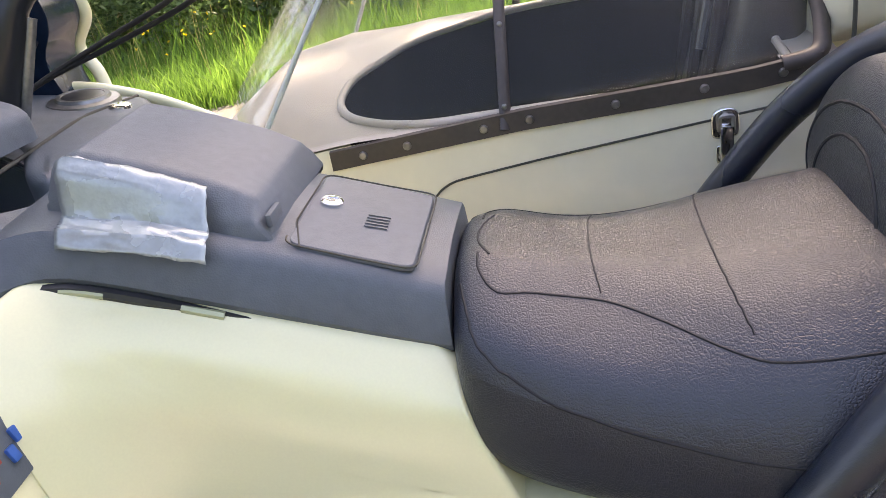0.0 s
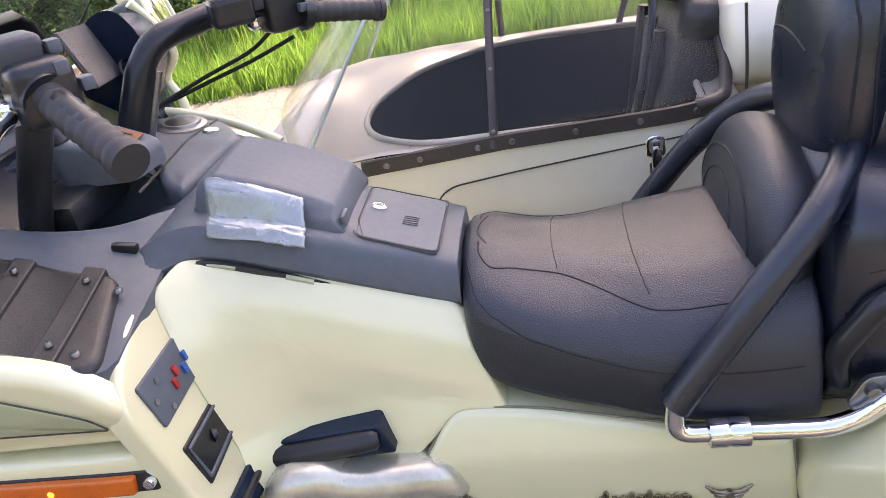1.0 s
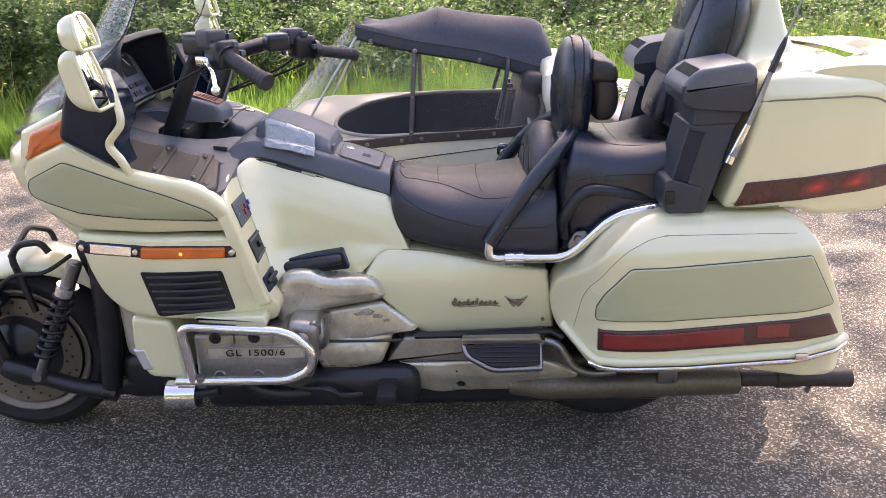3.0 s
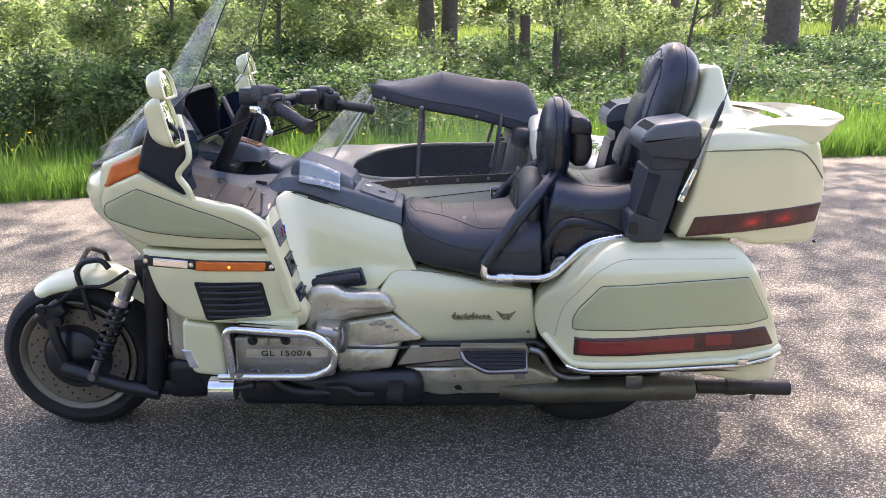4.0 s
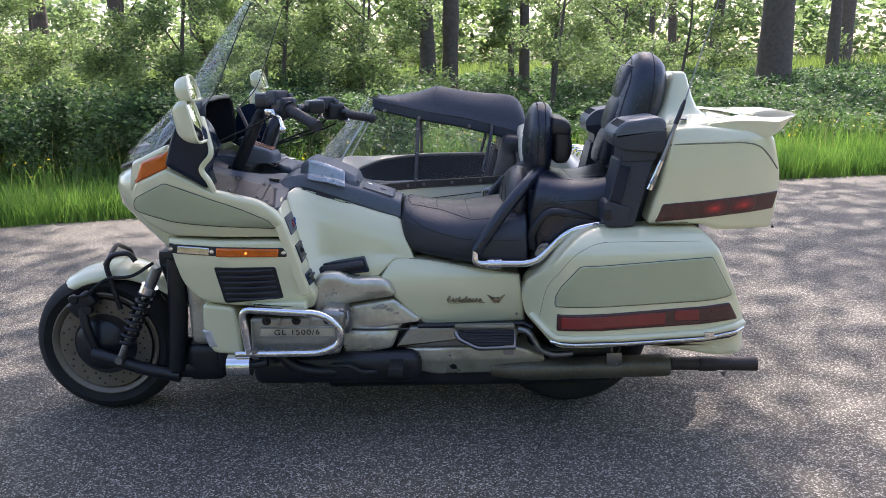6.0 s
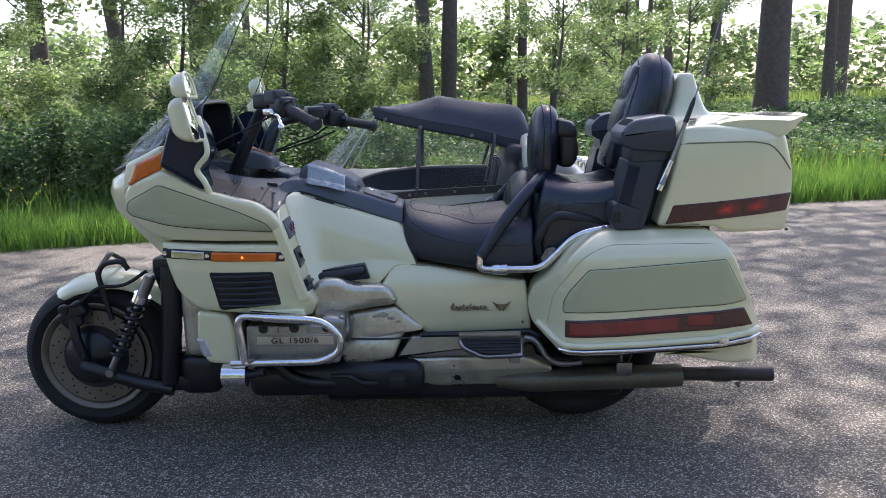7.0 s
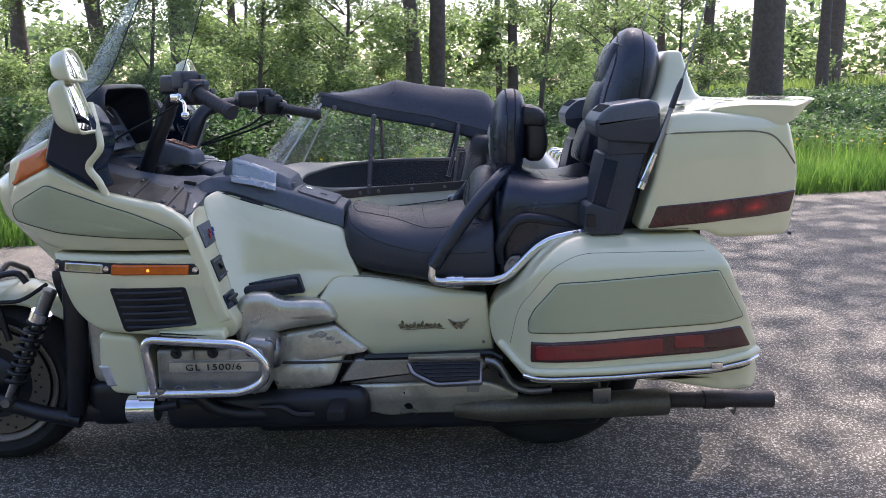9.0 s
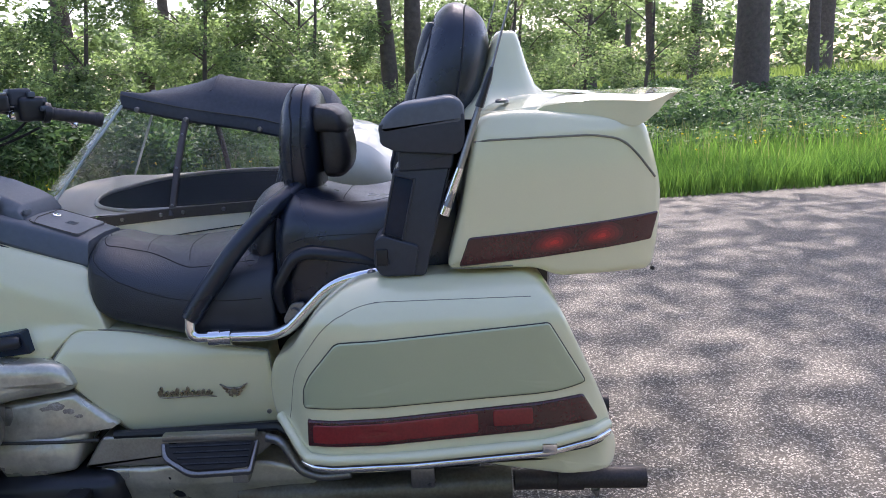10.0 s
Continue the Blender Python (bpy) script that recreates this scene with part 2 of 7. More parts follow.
HOOD = material("hood_fabric", (0.036, 0.042, 0.055), 0.55, vary=0.25, scale=7, bump=0.25, bump_scale=900, dirt=(0.08, 0.08, 0.08), dirt_amount=0.4)
LEATHER = material("brown_black_leather", (0.024, 0.022, 0.022), 0.42, vary=0.3, scale=12, bump=0.10, bump_scale=380, dirt=(0.06, 0.055, 0.05), dirt_scale=14, dirt_amount=0.35)
TRIM = material("dark_brown_trim", (0.045, 0.036, 0.032), 0.5, vary=0.2, scale=9)
PINK = material("sidecar_inner_cream", (0.42, 0.365, 0.325), 0.4, vary=0.05, scale=5)
DISPLAY = material("grey_display", (0.10, 0.13, 0.20), 0.12, vary=0.1, scale=30, coat=0.6)
NOTICE = material("orange_notice", (0.30, 0.115, 0.06), 0.5, vary=0.3, scale=60)
STITCH = material("black_stitching", (0.008, 0.009, 0.012), 0.75, vary=0.3, scale=200)
BADGE = material("aged_bronze_badge", (0.30, 0.255, 0.17), 0.28, 0.85, vary=0.3, scale=60, dirt=(0.03, 0.025, 0.02), dirt_scale=90, dirt_amount=0.7)
BLUE = material("blue_switch", (0.02, 0.10, 0.35), 0.4)
RED = material("red_switch", (0.35, 0.02, 0.02), 0.4)
LED = material("white_marking", (0.65, 0.65, 0.62), 0.5)
GRILLE = material("speaker_mesh", (0.10, 0.09, 0.085), 0.7, vary=0.3, scale=40, bump=0.8, bump_scale=450)
INSIDE = material("dark_upholstery", (0.013, 0.011, 0.010), 0.9, vary=0.3, scale=10)
ASPHALT = ground_material("asphalt", [(0.048, 0.043, 0.034), (0.068, 0.061, 0.048), (0.097, 0.087, 0.067)], [0.5, 25.0], 0.8, 0.6, (205, (0.47, 0.43, 0.36), 0.68, 0.95), dist=0.005)
EARTH = ground_material("verge_earth", [(0.11, 0.085, 0.05), (0.07, 0.09, 0.03), (0.16, 0.12, 0.08)], [0.8, 9.0], 0.95, 0.8, None, dist=0.02)
BARK = material("bark", (0.115, 0.092, 0.076), 0.9, vary=0.45, scale=9, bump=0.9, bump_scale=45, dirt=(0.10, 0.12, 0.07), dirt_scale=4, dirt_amount=0.4)
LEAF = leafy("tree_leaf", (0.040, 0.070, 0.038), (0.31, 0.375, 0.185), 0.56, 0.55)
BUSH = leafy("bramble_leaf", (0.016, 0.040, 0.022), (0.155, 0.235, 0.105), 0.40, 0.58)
# distance haze is put into this colour: pale tones with little contrast
FAR_LEAF = leafy("haze_pale_leaf", (0.12, 0.165, 0.085), (0.25, 0.30, 0.165), 0.5)
BLADE = leafy("grass_blade", (0.040, 0.100, 0.022), (0.19, 0.30, 0.072), 0.45)
MEADOW = leafy("meadow_blade", (0.13, 0.19, 0.05), (0.26, 0.31, 0.10), 0.4)
STRAW = leafy("seed_head", (0.22, 0.20, 0.08), (0.40, 0.36, 0.18), 0.3)
PETAL = leafy("yellow_petal", (0.65, 0.45, 0.02), (0.8, 0.6, 0.05), 0.3)


# ---- shaping helpers ----
from mathutils.bvhtree import BVHTree


def part(name, bm, mat, parent=None, label="", smooth=True, angle=40):
    """Links a bmesh as one mesh object under a thing or a part."""
    me = bpy.data.meshes.new(name)
    bmesh.ops.recalc_face_normals(bm, faces=bm.faces[:])
    if smooth:
        for f in bm.faces:
            f.smooth = True
        for e in bm.edges:
            if len(e.link_faces) == 2 and e.calc_face_angle(0) > radians(angle):
                e.smooth = False
    bm.to_mesh(me)
    bm.free()
    me.materials.append(mat)
    ob = new(name, me)
    if parent:
        ob.parent = parent
    if label:
        ob["label"] = label
    return ob


def thing(name, label, category, group="", kind="", at=(0, 0, 0)):
    ob = new(name)
    ob.empty_display_size = 0.1
    ob.location = at
    return tagged(ob, label, category, group, kind)


def flip(bm):
    """Mirrors a bmesh to the other side of the motorcycle."""
    bm = bm.copy()
    for v in bm.verts:
        v.co.y = -v.co.y
    bmesh.ops.reverse_faces(bm, faces=bm.faces[:])
    return bm


def rounded(pts, r=0.02, n=5, step=0.03):
    """A closed outline with its corners rounded (a third number at a corner is its own radius), cut into short pieces."""
    out, k = [], len(pts)
    for i in range(k):
        p, a, b = (Vector(pts[j % k][:2]) for j in (i, i - 1, i + 1))
        rad = pts[i][2] if len(pts[i]) > 2 else r
        da, db = (a - p), (b - p)
        d = min(rad, da.length * 0.49, db.length * 0.49)
        s, e = p + da.normalized() * d, p + db.normalized() * d
        for j in range(n + 1):
            t = j / n
            out.append(s * (1 - t) ** 2 + p * 2 * t * (1 - t) + e * t * t)
    fine = []
    for i, p in enumerate(out):
        q = out[(i + 1) % len(out)]
        m = max(1, int((q - p).length / step))
        fine += [p.lerp(q, j / m) for j in range(m) if j or not fine or (fine[-1] - p).length > 1e-5]
    area = sum(fine[i - 1].x * fine[i].y - fine[i].x * fine[i - 1].y for i in range(len(fine)))
    return fine if area > 0 else fine[::-1]


def inset(ring, d):
    out, k = [], len(ring)
    for i, p in enumerate(ring):
        t = (ring[(i + 1) % k] - ring[i - 1])
        nrm = Vector((-t.y, t.x)).normalized() if t.length else Vector((0, 0))
        out.append(p + nrm * d)
    return out


def side(u, v, w):
    return (u, -w, v)


def top(u, v, w):
    return (u, v, w)


def shell(outline, surf, back, edge=0.012, to=side, r=0.02, step=0.03, crown=0.0, fill=(0.93, 0.84, 0.7, 0.5, 0.25)):
    """A solid panel: an outline in a plane, raised to surf(u, v) with a rounded rim, closed at depth back."""
    f = surf if callable(surf) else (lambda u, v: surf)
    bk = back if callable(back) else (lambda u, v: back)
    ring = rounded(outline, r, step=step)
    bm = bmesh.new()
    rows = [[bm.verts.new(to(p.x, p.y, bk(p.x, p.y))) for p in ring]]
    last = ring
    for k in range(5):
        a = k / 4 * math.pi / 2
        last = inset(ring, edge * (1 - math.cos(a)))
        rows.append([bm.verts.new(to(p.x, p.y, f(p.x, p.y) - edge * (1 - math.sin(a)))) for p in last])
    k = len(ring)
    if not callable(surf):
        for a, b in zip(rows, rows[1:]):
            for i in range(k):
                bm.faces.new((a[i], a[(i + 1) % k], b[(i + 1) % k], b[i]))
        bm.faces.new(rows[-1])
        bm.faces.new(rows[0][::-1])
        return bm
    c = sum(last, Vector((0, 0))) / len(last)
    for s in fill:
        rows.append([bm.verts.new(to(q.x, q.y, f(q.x, q.y) + crown * (1 - s * s))) for q in (c + (p - c) * s for p in last)])
    k = len(ring)
    for a, b in zip(rows, rows[1:]):
        for i in range(k):
            bm.faces.new((a[i], a[(i + 1) % k], b[(i + 1) % k], b[i]))
    mid = bm.verts.new(to(c.x, c.y, f(c.x, c.y) + crown))
    for i in range(k):
        bm.faces.new((rows[-1][i], rows[-1][(i + 1) % k], mid))
    bm.faces.new(rows[0][::-1])
    return bm


def both(name, bm, mat, parent, label=""):
    """The same part on the near and the far side."""
    other = flip(bm)
    a = part(name, bm, mat, parent, label)
    return a, part(name, other, mat, parent, label)


def curve(pts, n=8):
    """Points along a smooth line through pts."""
    p = [Vector(q) for q in pts]
    p = [p[0] * 2 - p[1]] + p + [p[-1] * 2 - p[-2]]
    out = []
    for i in range(1, len(p) - 2):
        for j in range(n):
            t = j / n
            a, b, c, d = p[i - 1:i + 3]
            out.append(0.5 * (2 * b + (c - a) * t + (2 * a - 5 * b + 4 * c - d) * t * t + (3 * b - a - 3 * c + d) * t ** 3))
    return out + [p[-2]]


def bent(pts, r, n=5):
    """Points along straight runs with rounded bends."""
    p = [Vector(q) for q in pts]
    out = [p[0]]
    for a, b, c in zip(p, p[1:], p[2:]):
        d = min(r, (a - b).length * 0.49, (c - b).length * 0.49)
        s, e = b + (a - b).normalized() * d, b + (c - b).normalized() * d
        out += [s * (1 - t) ** 2 + b * 2 * t * (1 - t) + e * t * t for t in (j / n for j in range(n + 1))]
    return out + [p[-1]]


def tube(line, r, n=12, flat=1.0):
    """A tube along points; r is a number or one for each point."""
    line = [Vector(p) for p in line]
    rad = r if isinstance(r, (list, tuple)) else [r] * len(line)
    bm, rows, nrm = bmesh.new(), [], None
    for i, p in enumerate(line):
        d = (line[min(i + 1, len(line) - 1)] - line[max(i - 1, 0)]).normalized()
        if nrm is None:
            nrm = d.orthogonal().normalized()
        nrm = (nrm - d * nrm.dot(d)).normalized()
        bi = d.cross(nrm)
        rows.append([bm.verts.new(p + (nrm * math.cos(a) + bi * math.sin(a) * flat) * rad[i]) for a in (2 * math.pi * j / n for j in range(n))])
    for a, b in zip(rows, rows[1:]):
        for j in range(n):
            bm.faces.new((a[j], a[(j + 1) % n], b[(j + 1) % n], b[j]))
    bm.faces.new(rows[0][::-1])
    bm.faces.new(rows[-1])
    return bm


def box(size, m=Matrix(), bevel=0.006, seg=2, taper=None):
    """A box with rounded edges; taper shrinks its top in x and y."""
    bm = bmesh.new()
    bmesh.ops.create_cube(bm, size=1.0)
    for v in bm.verts:
        if taper and v.co.z > 0:
            v.co.x, v.co.y = v.co.x * taper[0], v.co.y * taper[1]
        v.co = Vector((v.co.x * size[0], v.co.y * size[1], v.co.z * size[2]))
    if bevel:
        bmesh.ops.bevel(bm, geom=bm.edges[:], offset=bevel, segments=seg, affect="EDGES", profile=0.6)
    bm.transform(m)
    return bm


def lathe(profile, m=Matrix(), n=32):
    """A turned shape: (radius, height) pairs about z, placed by m."""
    bm, rows = bmesh.new(), []
    for r, h in profile:
        rows.append([bm.verts.new((r * math.cos(a), r * math.sin(a), h)) for a in (2 * math.pi * j / n for j in range(n))])
    for a, b in zip(rows, rows[1:]):
        for j in range(n):
            bm.faces.new((a[j], a[(j + 1) % n], b[(j + 1) % n], b[j]))
    bmesh.ops.remove_doubles(bm, verts=bm.verts[:], dist=1e-5)
    for ring in (rows[0], rows[-1]):
        live = [v for v in ring if v.is_valid]
        if len(live) > 2:
            bm.faces.new(live)
    bm.transform(m)
    return bm


def join(*bms):
    out = bmesh.new()
    for b in bms:
        me = bpy.data.meshes.new("scratch")
        b.to_mesh(me)
        b.free()
        out.from_mesh(me)
        bpy.data.meshes.remove(me)
    return out


def loft(sections, closed=True, cap=True):
    """A skin over sections with equal numbers of points."""
    bm = bmesh.new()
    rows = [[bm.verts.new(p) for p in s] for s in sections]
    k = len(rows[0])
    for a, b in zip(rows, rows[1:]):
        for i in range(k if closed else k - 1):
            bm.faces.new((a[i], a[(i + 1) % k], b[(i + 1) % k], b[i]))
    if cap and closed:
        bm.faces.new(rows[0][::-1])
        bm.faces.new(rows[-1])
    return bm


def smoothed(ob, levels=2):
    m = ob.modifiers.new("smooth", "SUBSURF")
    m.levels = m.render_levels = levels
    return ob


def dense(rows, n=5):
    """Rows of numbers, filled in smoothly between."""
    return [list(v) for v in (np.array([[*q] for q in _spline(rows, n)]))]


def _spline(rows, n):
    p = [np.array(r, float) for r in rows]
    p = [2 * p[0] - p[1]] + p + [2 * p[-1] - p[-2]]
    for i in range(1, len(p) - 2):
        a, b, c, d = p[i - 1:i + 3]
        for j in range(n):
            t = j / n
            yield 0.5 * (2 * b + (c - a) * t + (2 * a - 5 * b + 4 * c - d) * t * t + (3 * b - a - 3 * c + d) * t ** 3)
    yield p[-2]


def interp(x, xs, ys):
    return float(np.interp(x, xs, ys))


def on(ob, pts, lift=0.0004, fine=4):
    """Points laid down on the finished surface of a part."""
    bpy.context.view_layer.update()
    dg = bpy.context.evaluated_depsgraph_get()
    tree_ = BVHTree.FromObject(ob, dg)
    out = []
    for p in (curve(pts, fine) if fine else [Vector(q) for q in pts]):
        loc, nrm, _, _ = tree_.find_nearest(p)
        out.append(loc + nrm * lift)
    return out


SIDE_Y = Matrix.Rotation(radians(90), 4, "X")     # turns z to -y: faces the near side


def at(x, y, z, m=Matrix()):
    return Matrix.Translation((x, y, z)) @ m


def turn(deg, axis):
    return Matrix.Rotation(radians(deg), 4, axis)


def from_arrays(name, verts, faces, mat):
    me = bpy.data.meshes.new(name)
    me.from_pydata([tuple(v) for v in verts], [], [tuple(f) for f in faces])
    me.materials.append(mat)
    return new(name, me)


# ---- ground ----
def road_edge(x):
    """Where the asphalt ends, as y over x."""
    return interp(x, [-60, -8, -3.5, -1.6, 2.7, 4.6, 9, 60], [-14, 1.6, 3.46, 4.0, 5.0, 5.3, 5.6, 4.0])


def height(x, y):
    """The ground's height beyond the road."""
    d = y - road_edge(x)
    if d <= 0:
        return -0.012
    n = noise.noise(Vector((x * 0.4, y * 0.4, 0)))
    return -0.012 + min(1, d / 1.0) * (0.04 + 0.05 * n) + max(0, min(d - 2, 20)) * 0.006


def axis_steps(near, far, fine):
    s, v, d = [], 0.0, fine
    while v < far:
        s.append(v)
        if v > near:
            d *= 1.35
        v += d
    return s + [far]


pos = axis_steps(12, 1500, 0.5)
xs = [-v for v in pos[:0:-1]] + pos
verts = [(x, y + 2, height(x, y + 2)) for y in xs for x in xs]
k = len(xs)
faces = [(j * k + i, j * k + i + 1, (j + 1) * k + i + 1, (j + 1) * k + i) for j in range(k - 1) for i in range(k - 1)]
ground = tagged(from_arrays("ground", verts, faces, EARTH), "brown and green woodland verge earth with leaf litter", "ground", kind="structure")
for f in ground.data.polygons:
    f.use_smooth = True

bm = bmesh.new()
edge_xs = [-60, -30, -15] + [-8 + 0.25 * i for i in range(73)] + [14, 20, 35, 60]
near, far = [], []
for x in edge_xs:
    wob = 0.05 * noise.noise(Vector((x * 2.3, 0, 5))) + 0.02 * noise.noise(Vector((x * 9, 0, 2)))
    far.append(bm.verts.new((x, road_edge(x) + wob, 0.0)))
    near.append(bm.verts.new((x, min(-9.0, road_edge(x) - 8), 0.0)))
for i in range(len(edge_xs) - 1):
    bm.faces.new((near[i], near[i + 1], far[i + 1], far[i]))
tagged(part("road", bm, ASPHALT, smooth=False), "worn grey asphalt road with light stone chippings", "road", kind="structure")


# ---- plants ----
rng = np.random.default_rng(4)


def blades(count, place, tall, wide, lean=0.35):
    """Bent blades of grass: five points each."""
    v, f = [], []
    for i in range(count):
        x, y, z = place()
        h = tall * (0.45 + 0.75 * rng.random())
        a, b = rng.random() * 6.283, rng.random() * 6.283
        w = wide * (0.6 + 0.8 * rng.random()) / 2
        dx, dy = math.cos(a) * w, math.sin(a) * w
        lx, ly = math.cos(b) * h * lean * rng.random(), math.sin(b) * h * lean * rng.random()
        n = len(v)
        v += [(x - dx, y - dy, z), (x + dx, y + dy, z), (x - dx * 0.8 + lx * 0.35, y - dy * 0.8 + ly * 0.35, z + h * 0.55),
              (x + dx * 0.8 + lx * 0.35, y + dy * 0.8 + ly * 0.35, z + h * 0.55), (x + lx, y + ly, z + h * (0.98 - 0.1 * rng.random()))]
        f += [(n, n + 1, n + 3, n + 2), (n + 2, n + 3, n + 4)]
    return v, f


def leaves(centres, size, spread, per, squash=0.8):
    """Leaves strewn about centres, each a small folded diamond."""
    c = np.repeat(np.asarray(centres, float), per, axis=0)
    m = len(c)
    d = rng.normal(size=(m, 3))
    d /= np.linalg.norm(d, axis=1)[:, None]
    d *= (rng.random(m) ** 0.45)[:, None] * np.array([spread, spread, spread * squash])
    c = c + d
    u = rng.normal(size=(m, 3)) * np.array([1, 1, 0.5])
    u /= np.linalg.norm(u, axis=1)[:, None]
    w = np.cross(u, rng.normal(size=(m, 3)) * np.array([0.5, 0.5, 1]))
    w /= np.linalg.norm(w, axis=1)[:, None] + 1e-9
    s = (size * (0.6 + 0.8 * rng.random(m)))[:, None]
    fold = np.cross(u, w) * s * 0.12
    v = np.stack([c - u * s, c + w * s * 0.5 + fold, c + u * s, c - w * s * 0.5 + fold], 1).reshape(-1, 3)
    i = np.arange(m)[:, None] * 4
    return v, np.concatenate([i + np.array([[0, 1, 2]]), i + np.array([[0, 2, 3]])])


def leaf_object(name, sets, mat):
    vs, fs, n = [], [], 0
    for v, f in sets:
        vs.append(v)
        fs.append(f + n)
        n += len(v)
    v, f = np.concatenate(vs), np.concatenate(fs)
    me = bpy.data.meshes.new(name)
    me.vertices.add(len(v))
    me.vertices.foreach_set("co", v.astype(np.float32).ravel())
    me.loops.add(len(f) * 3)
    me.loops.foreach_set("vertex_index", f.astype(np.int32).ravel())
    me.polygons.add(len(f))
    me.polygons.foreach_set("loop_start", np.arange(0, len(f) * 3, 3, dtype=np.int32))
    me.update(calc_edges=True)
    me.materials.append(mat)
    return new(name, me)


def verge(width, lo, hi, skew=1.0, start=0.02):
    def place():
        x = lo + (hi - lo) * rng.random()
        d = start + width * rng.random() ** skew
        y = road_edge(x) + d + 0.08 * noise.noise(Vector((x * 3, 0, 0)))
        return x, y, height(x, y) - 0.01
    return place


v1, f1 = blades(46000, verge(1.3, -6.5, 7.5, 1.1), 0.28, 0.008, 0.6)
tagged(from_arrays("grass", v1, f1, BLADE), "tall fresh green grass along the road's edge", "grass", kind="stuff")
v1, f1 = blades(13000, verge(2.0, -7, 8.5, 0.8, 0.7), 0.44, 0.010, 0.6)
tagged(from_arrays("grass", v1, f1, BLADE), "taller bright green grass behind the verge", "grass", kind="stuff")
v1, f1 = blades(1100, verge(2.0, -6, 7.5, 0.9, 0.3), 0.66, 0.004, 0.3)
tagged(from_arrays("seed_grass", v1, f1, STRAW), "pale seed heads standing over the grass", "grass", kind="stuff")
v1, f1 = blades(5000, verge(0.5, -6.5, 7.5, 1.5, -0.06), 0.10, 0.008)
tagged(from_arrays("grass", v1, f1, BLADE), "short grass creeping onto the asphalt", "grass", kind="stuff")


def thicket(name, label, lo, hi, d0, d1, count, tall, leaf, per, spread, mat):
    """Low growth: clumps of leaves heaped to an uneven top."""
    cs = []
    for _ in range(count):
        x = lo + (hi - lo) * rng.random()
        y = road_edge(x) + d0 + (d1 - d0) * rng.random()
        h = tall * (0.75 + 0.5 * noise.noise(Vector((x * 0.7, y * 0.7, 3))))
        cs.append((x, y, height(x, y) + max(0.1, h) * rng.random() ** 0.6))
    ob = leaf_object(name, [leaves(cs, leaf, spread, per)], mat)
    return tagged(ob, label, "bushes", kind="stuff")


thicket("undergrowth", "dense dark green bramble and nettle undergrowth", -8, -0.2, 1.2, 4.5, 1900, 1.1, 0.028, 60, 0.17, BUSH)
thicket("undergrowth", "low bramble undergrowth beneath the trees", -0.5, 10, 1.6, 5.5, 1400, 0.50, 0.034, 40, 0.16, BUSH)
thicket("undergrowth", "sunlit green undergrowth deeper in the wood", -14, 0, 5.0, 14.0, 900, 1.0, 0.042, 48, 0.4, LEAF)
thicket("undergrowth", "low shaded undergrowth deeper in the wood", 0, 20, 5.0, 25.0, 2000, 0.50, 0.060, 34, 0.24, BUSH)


def tree(x, y, r, tall, crown_at, crown, per, leaf, lean=(0.0, 0.0), low=0, label="tall oak tree with a dark ridged trunk", boughs=()):
    """A tapered trunk with limbs, and a crown of many leaves."""
    t = thing("tree", label, "tree", "trees along the road", at=(x, y, height(x, y)))
    line = curve([(0, 0, -0.2), (lean[0] * 0.3, lean[1] * 0.3, tall * 0.3), (lean[0] * 0.7 + 0.05, lean[1] * 0.7, tall * 0.65), (lean[0], lean[1], tall)], 7)
    rad = [r * (1.25 if i == 0 else 1.08 - 0.85 * i / (len(line) - 1)) for i in range(len(line))]
    trunk = tube(line, rad, 14)
    for vtx in trunk.verts:
        nn = noise.noise(Vector((vtx.co.x * 7 + x, vtx.co.y * 7 + y, vtx.co.z * 1.2)))
        vtx.co.x += nn * r * 0.16
        vtx.co.y += nn * r * 0.16
    limbs, cs = [], []
    for i in range(7 + low):
        h = tall * (crown_at + (0.95 - crown_at) * rng.random()) if i >= low else 0.9 + (tall * crown_at - 0.9) * rng.random()
        a, ln = rng.random() * 6.283, (crown * (0.6 + 0.5 * rng.random()) if i >= low else 0.9 + 0.6 * rng.random())
        b = Vector((lean[0] * h / tall, lean[1] * h / tall, h))
        e = b + Vector((math.cos(a) * ln, math.sin(a) * ln, ln * (0.5 if i >= low else 0.2)))
        k0 = r * (0.34 if i >= low else 0.12)
        limbs.append(tube(curve([b, b.lerp(e, 0.5) + Vector((0, 0, ln * 0.12)), e], 4), [k0 * (1 - 0.1 * j) for j in range(9)], 7))
        for s in (0.45, 0.7, 0.95):
            cs.append(b.lerp(e, s) + Vector(rng.normal(size=3) * 0.2))
    for e in boughs:
        e = Vector(e) - t.location
        h = min(tall * 0.85, e.z - 0.8)
        b = Vector((lean[0] * h / tall, lean[1] * h / tall, h))
        limbs.append(tube(curve([b, b.lerp(e, 0.5) + Vector((0, 0, 0.35)), e], 4), [r * 0.26 * (1 - 0.1 * j) for j in range(9)], 7))
        cs += [b.lerp(e, q) + Vector(rng.normal(size=3) * 0.3) for q in (0.7, 0.85, 1.0, 1.1)]
    part("trunk", trunk, BARK, t)
    for b in limbs:
        part("limb", b, BARK, t)
    ob = leaf_object("crown", [leaves(cs, leaf, crown * 0.42 if low == 0 else crown * 0.22, per)], LEAF)
    ob.parent = t
    return t


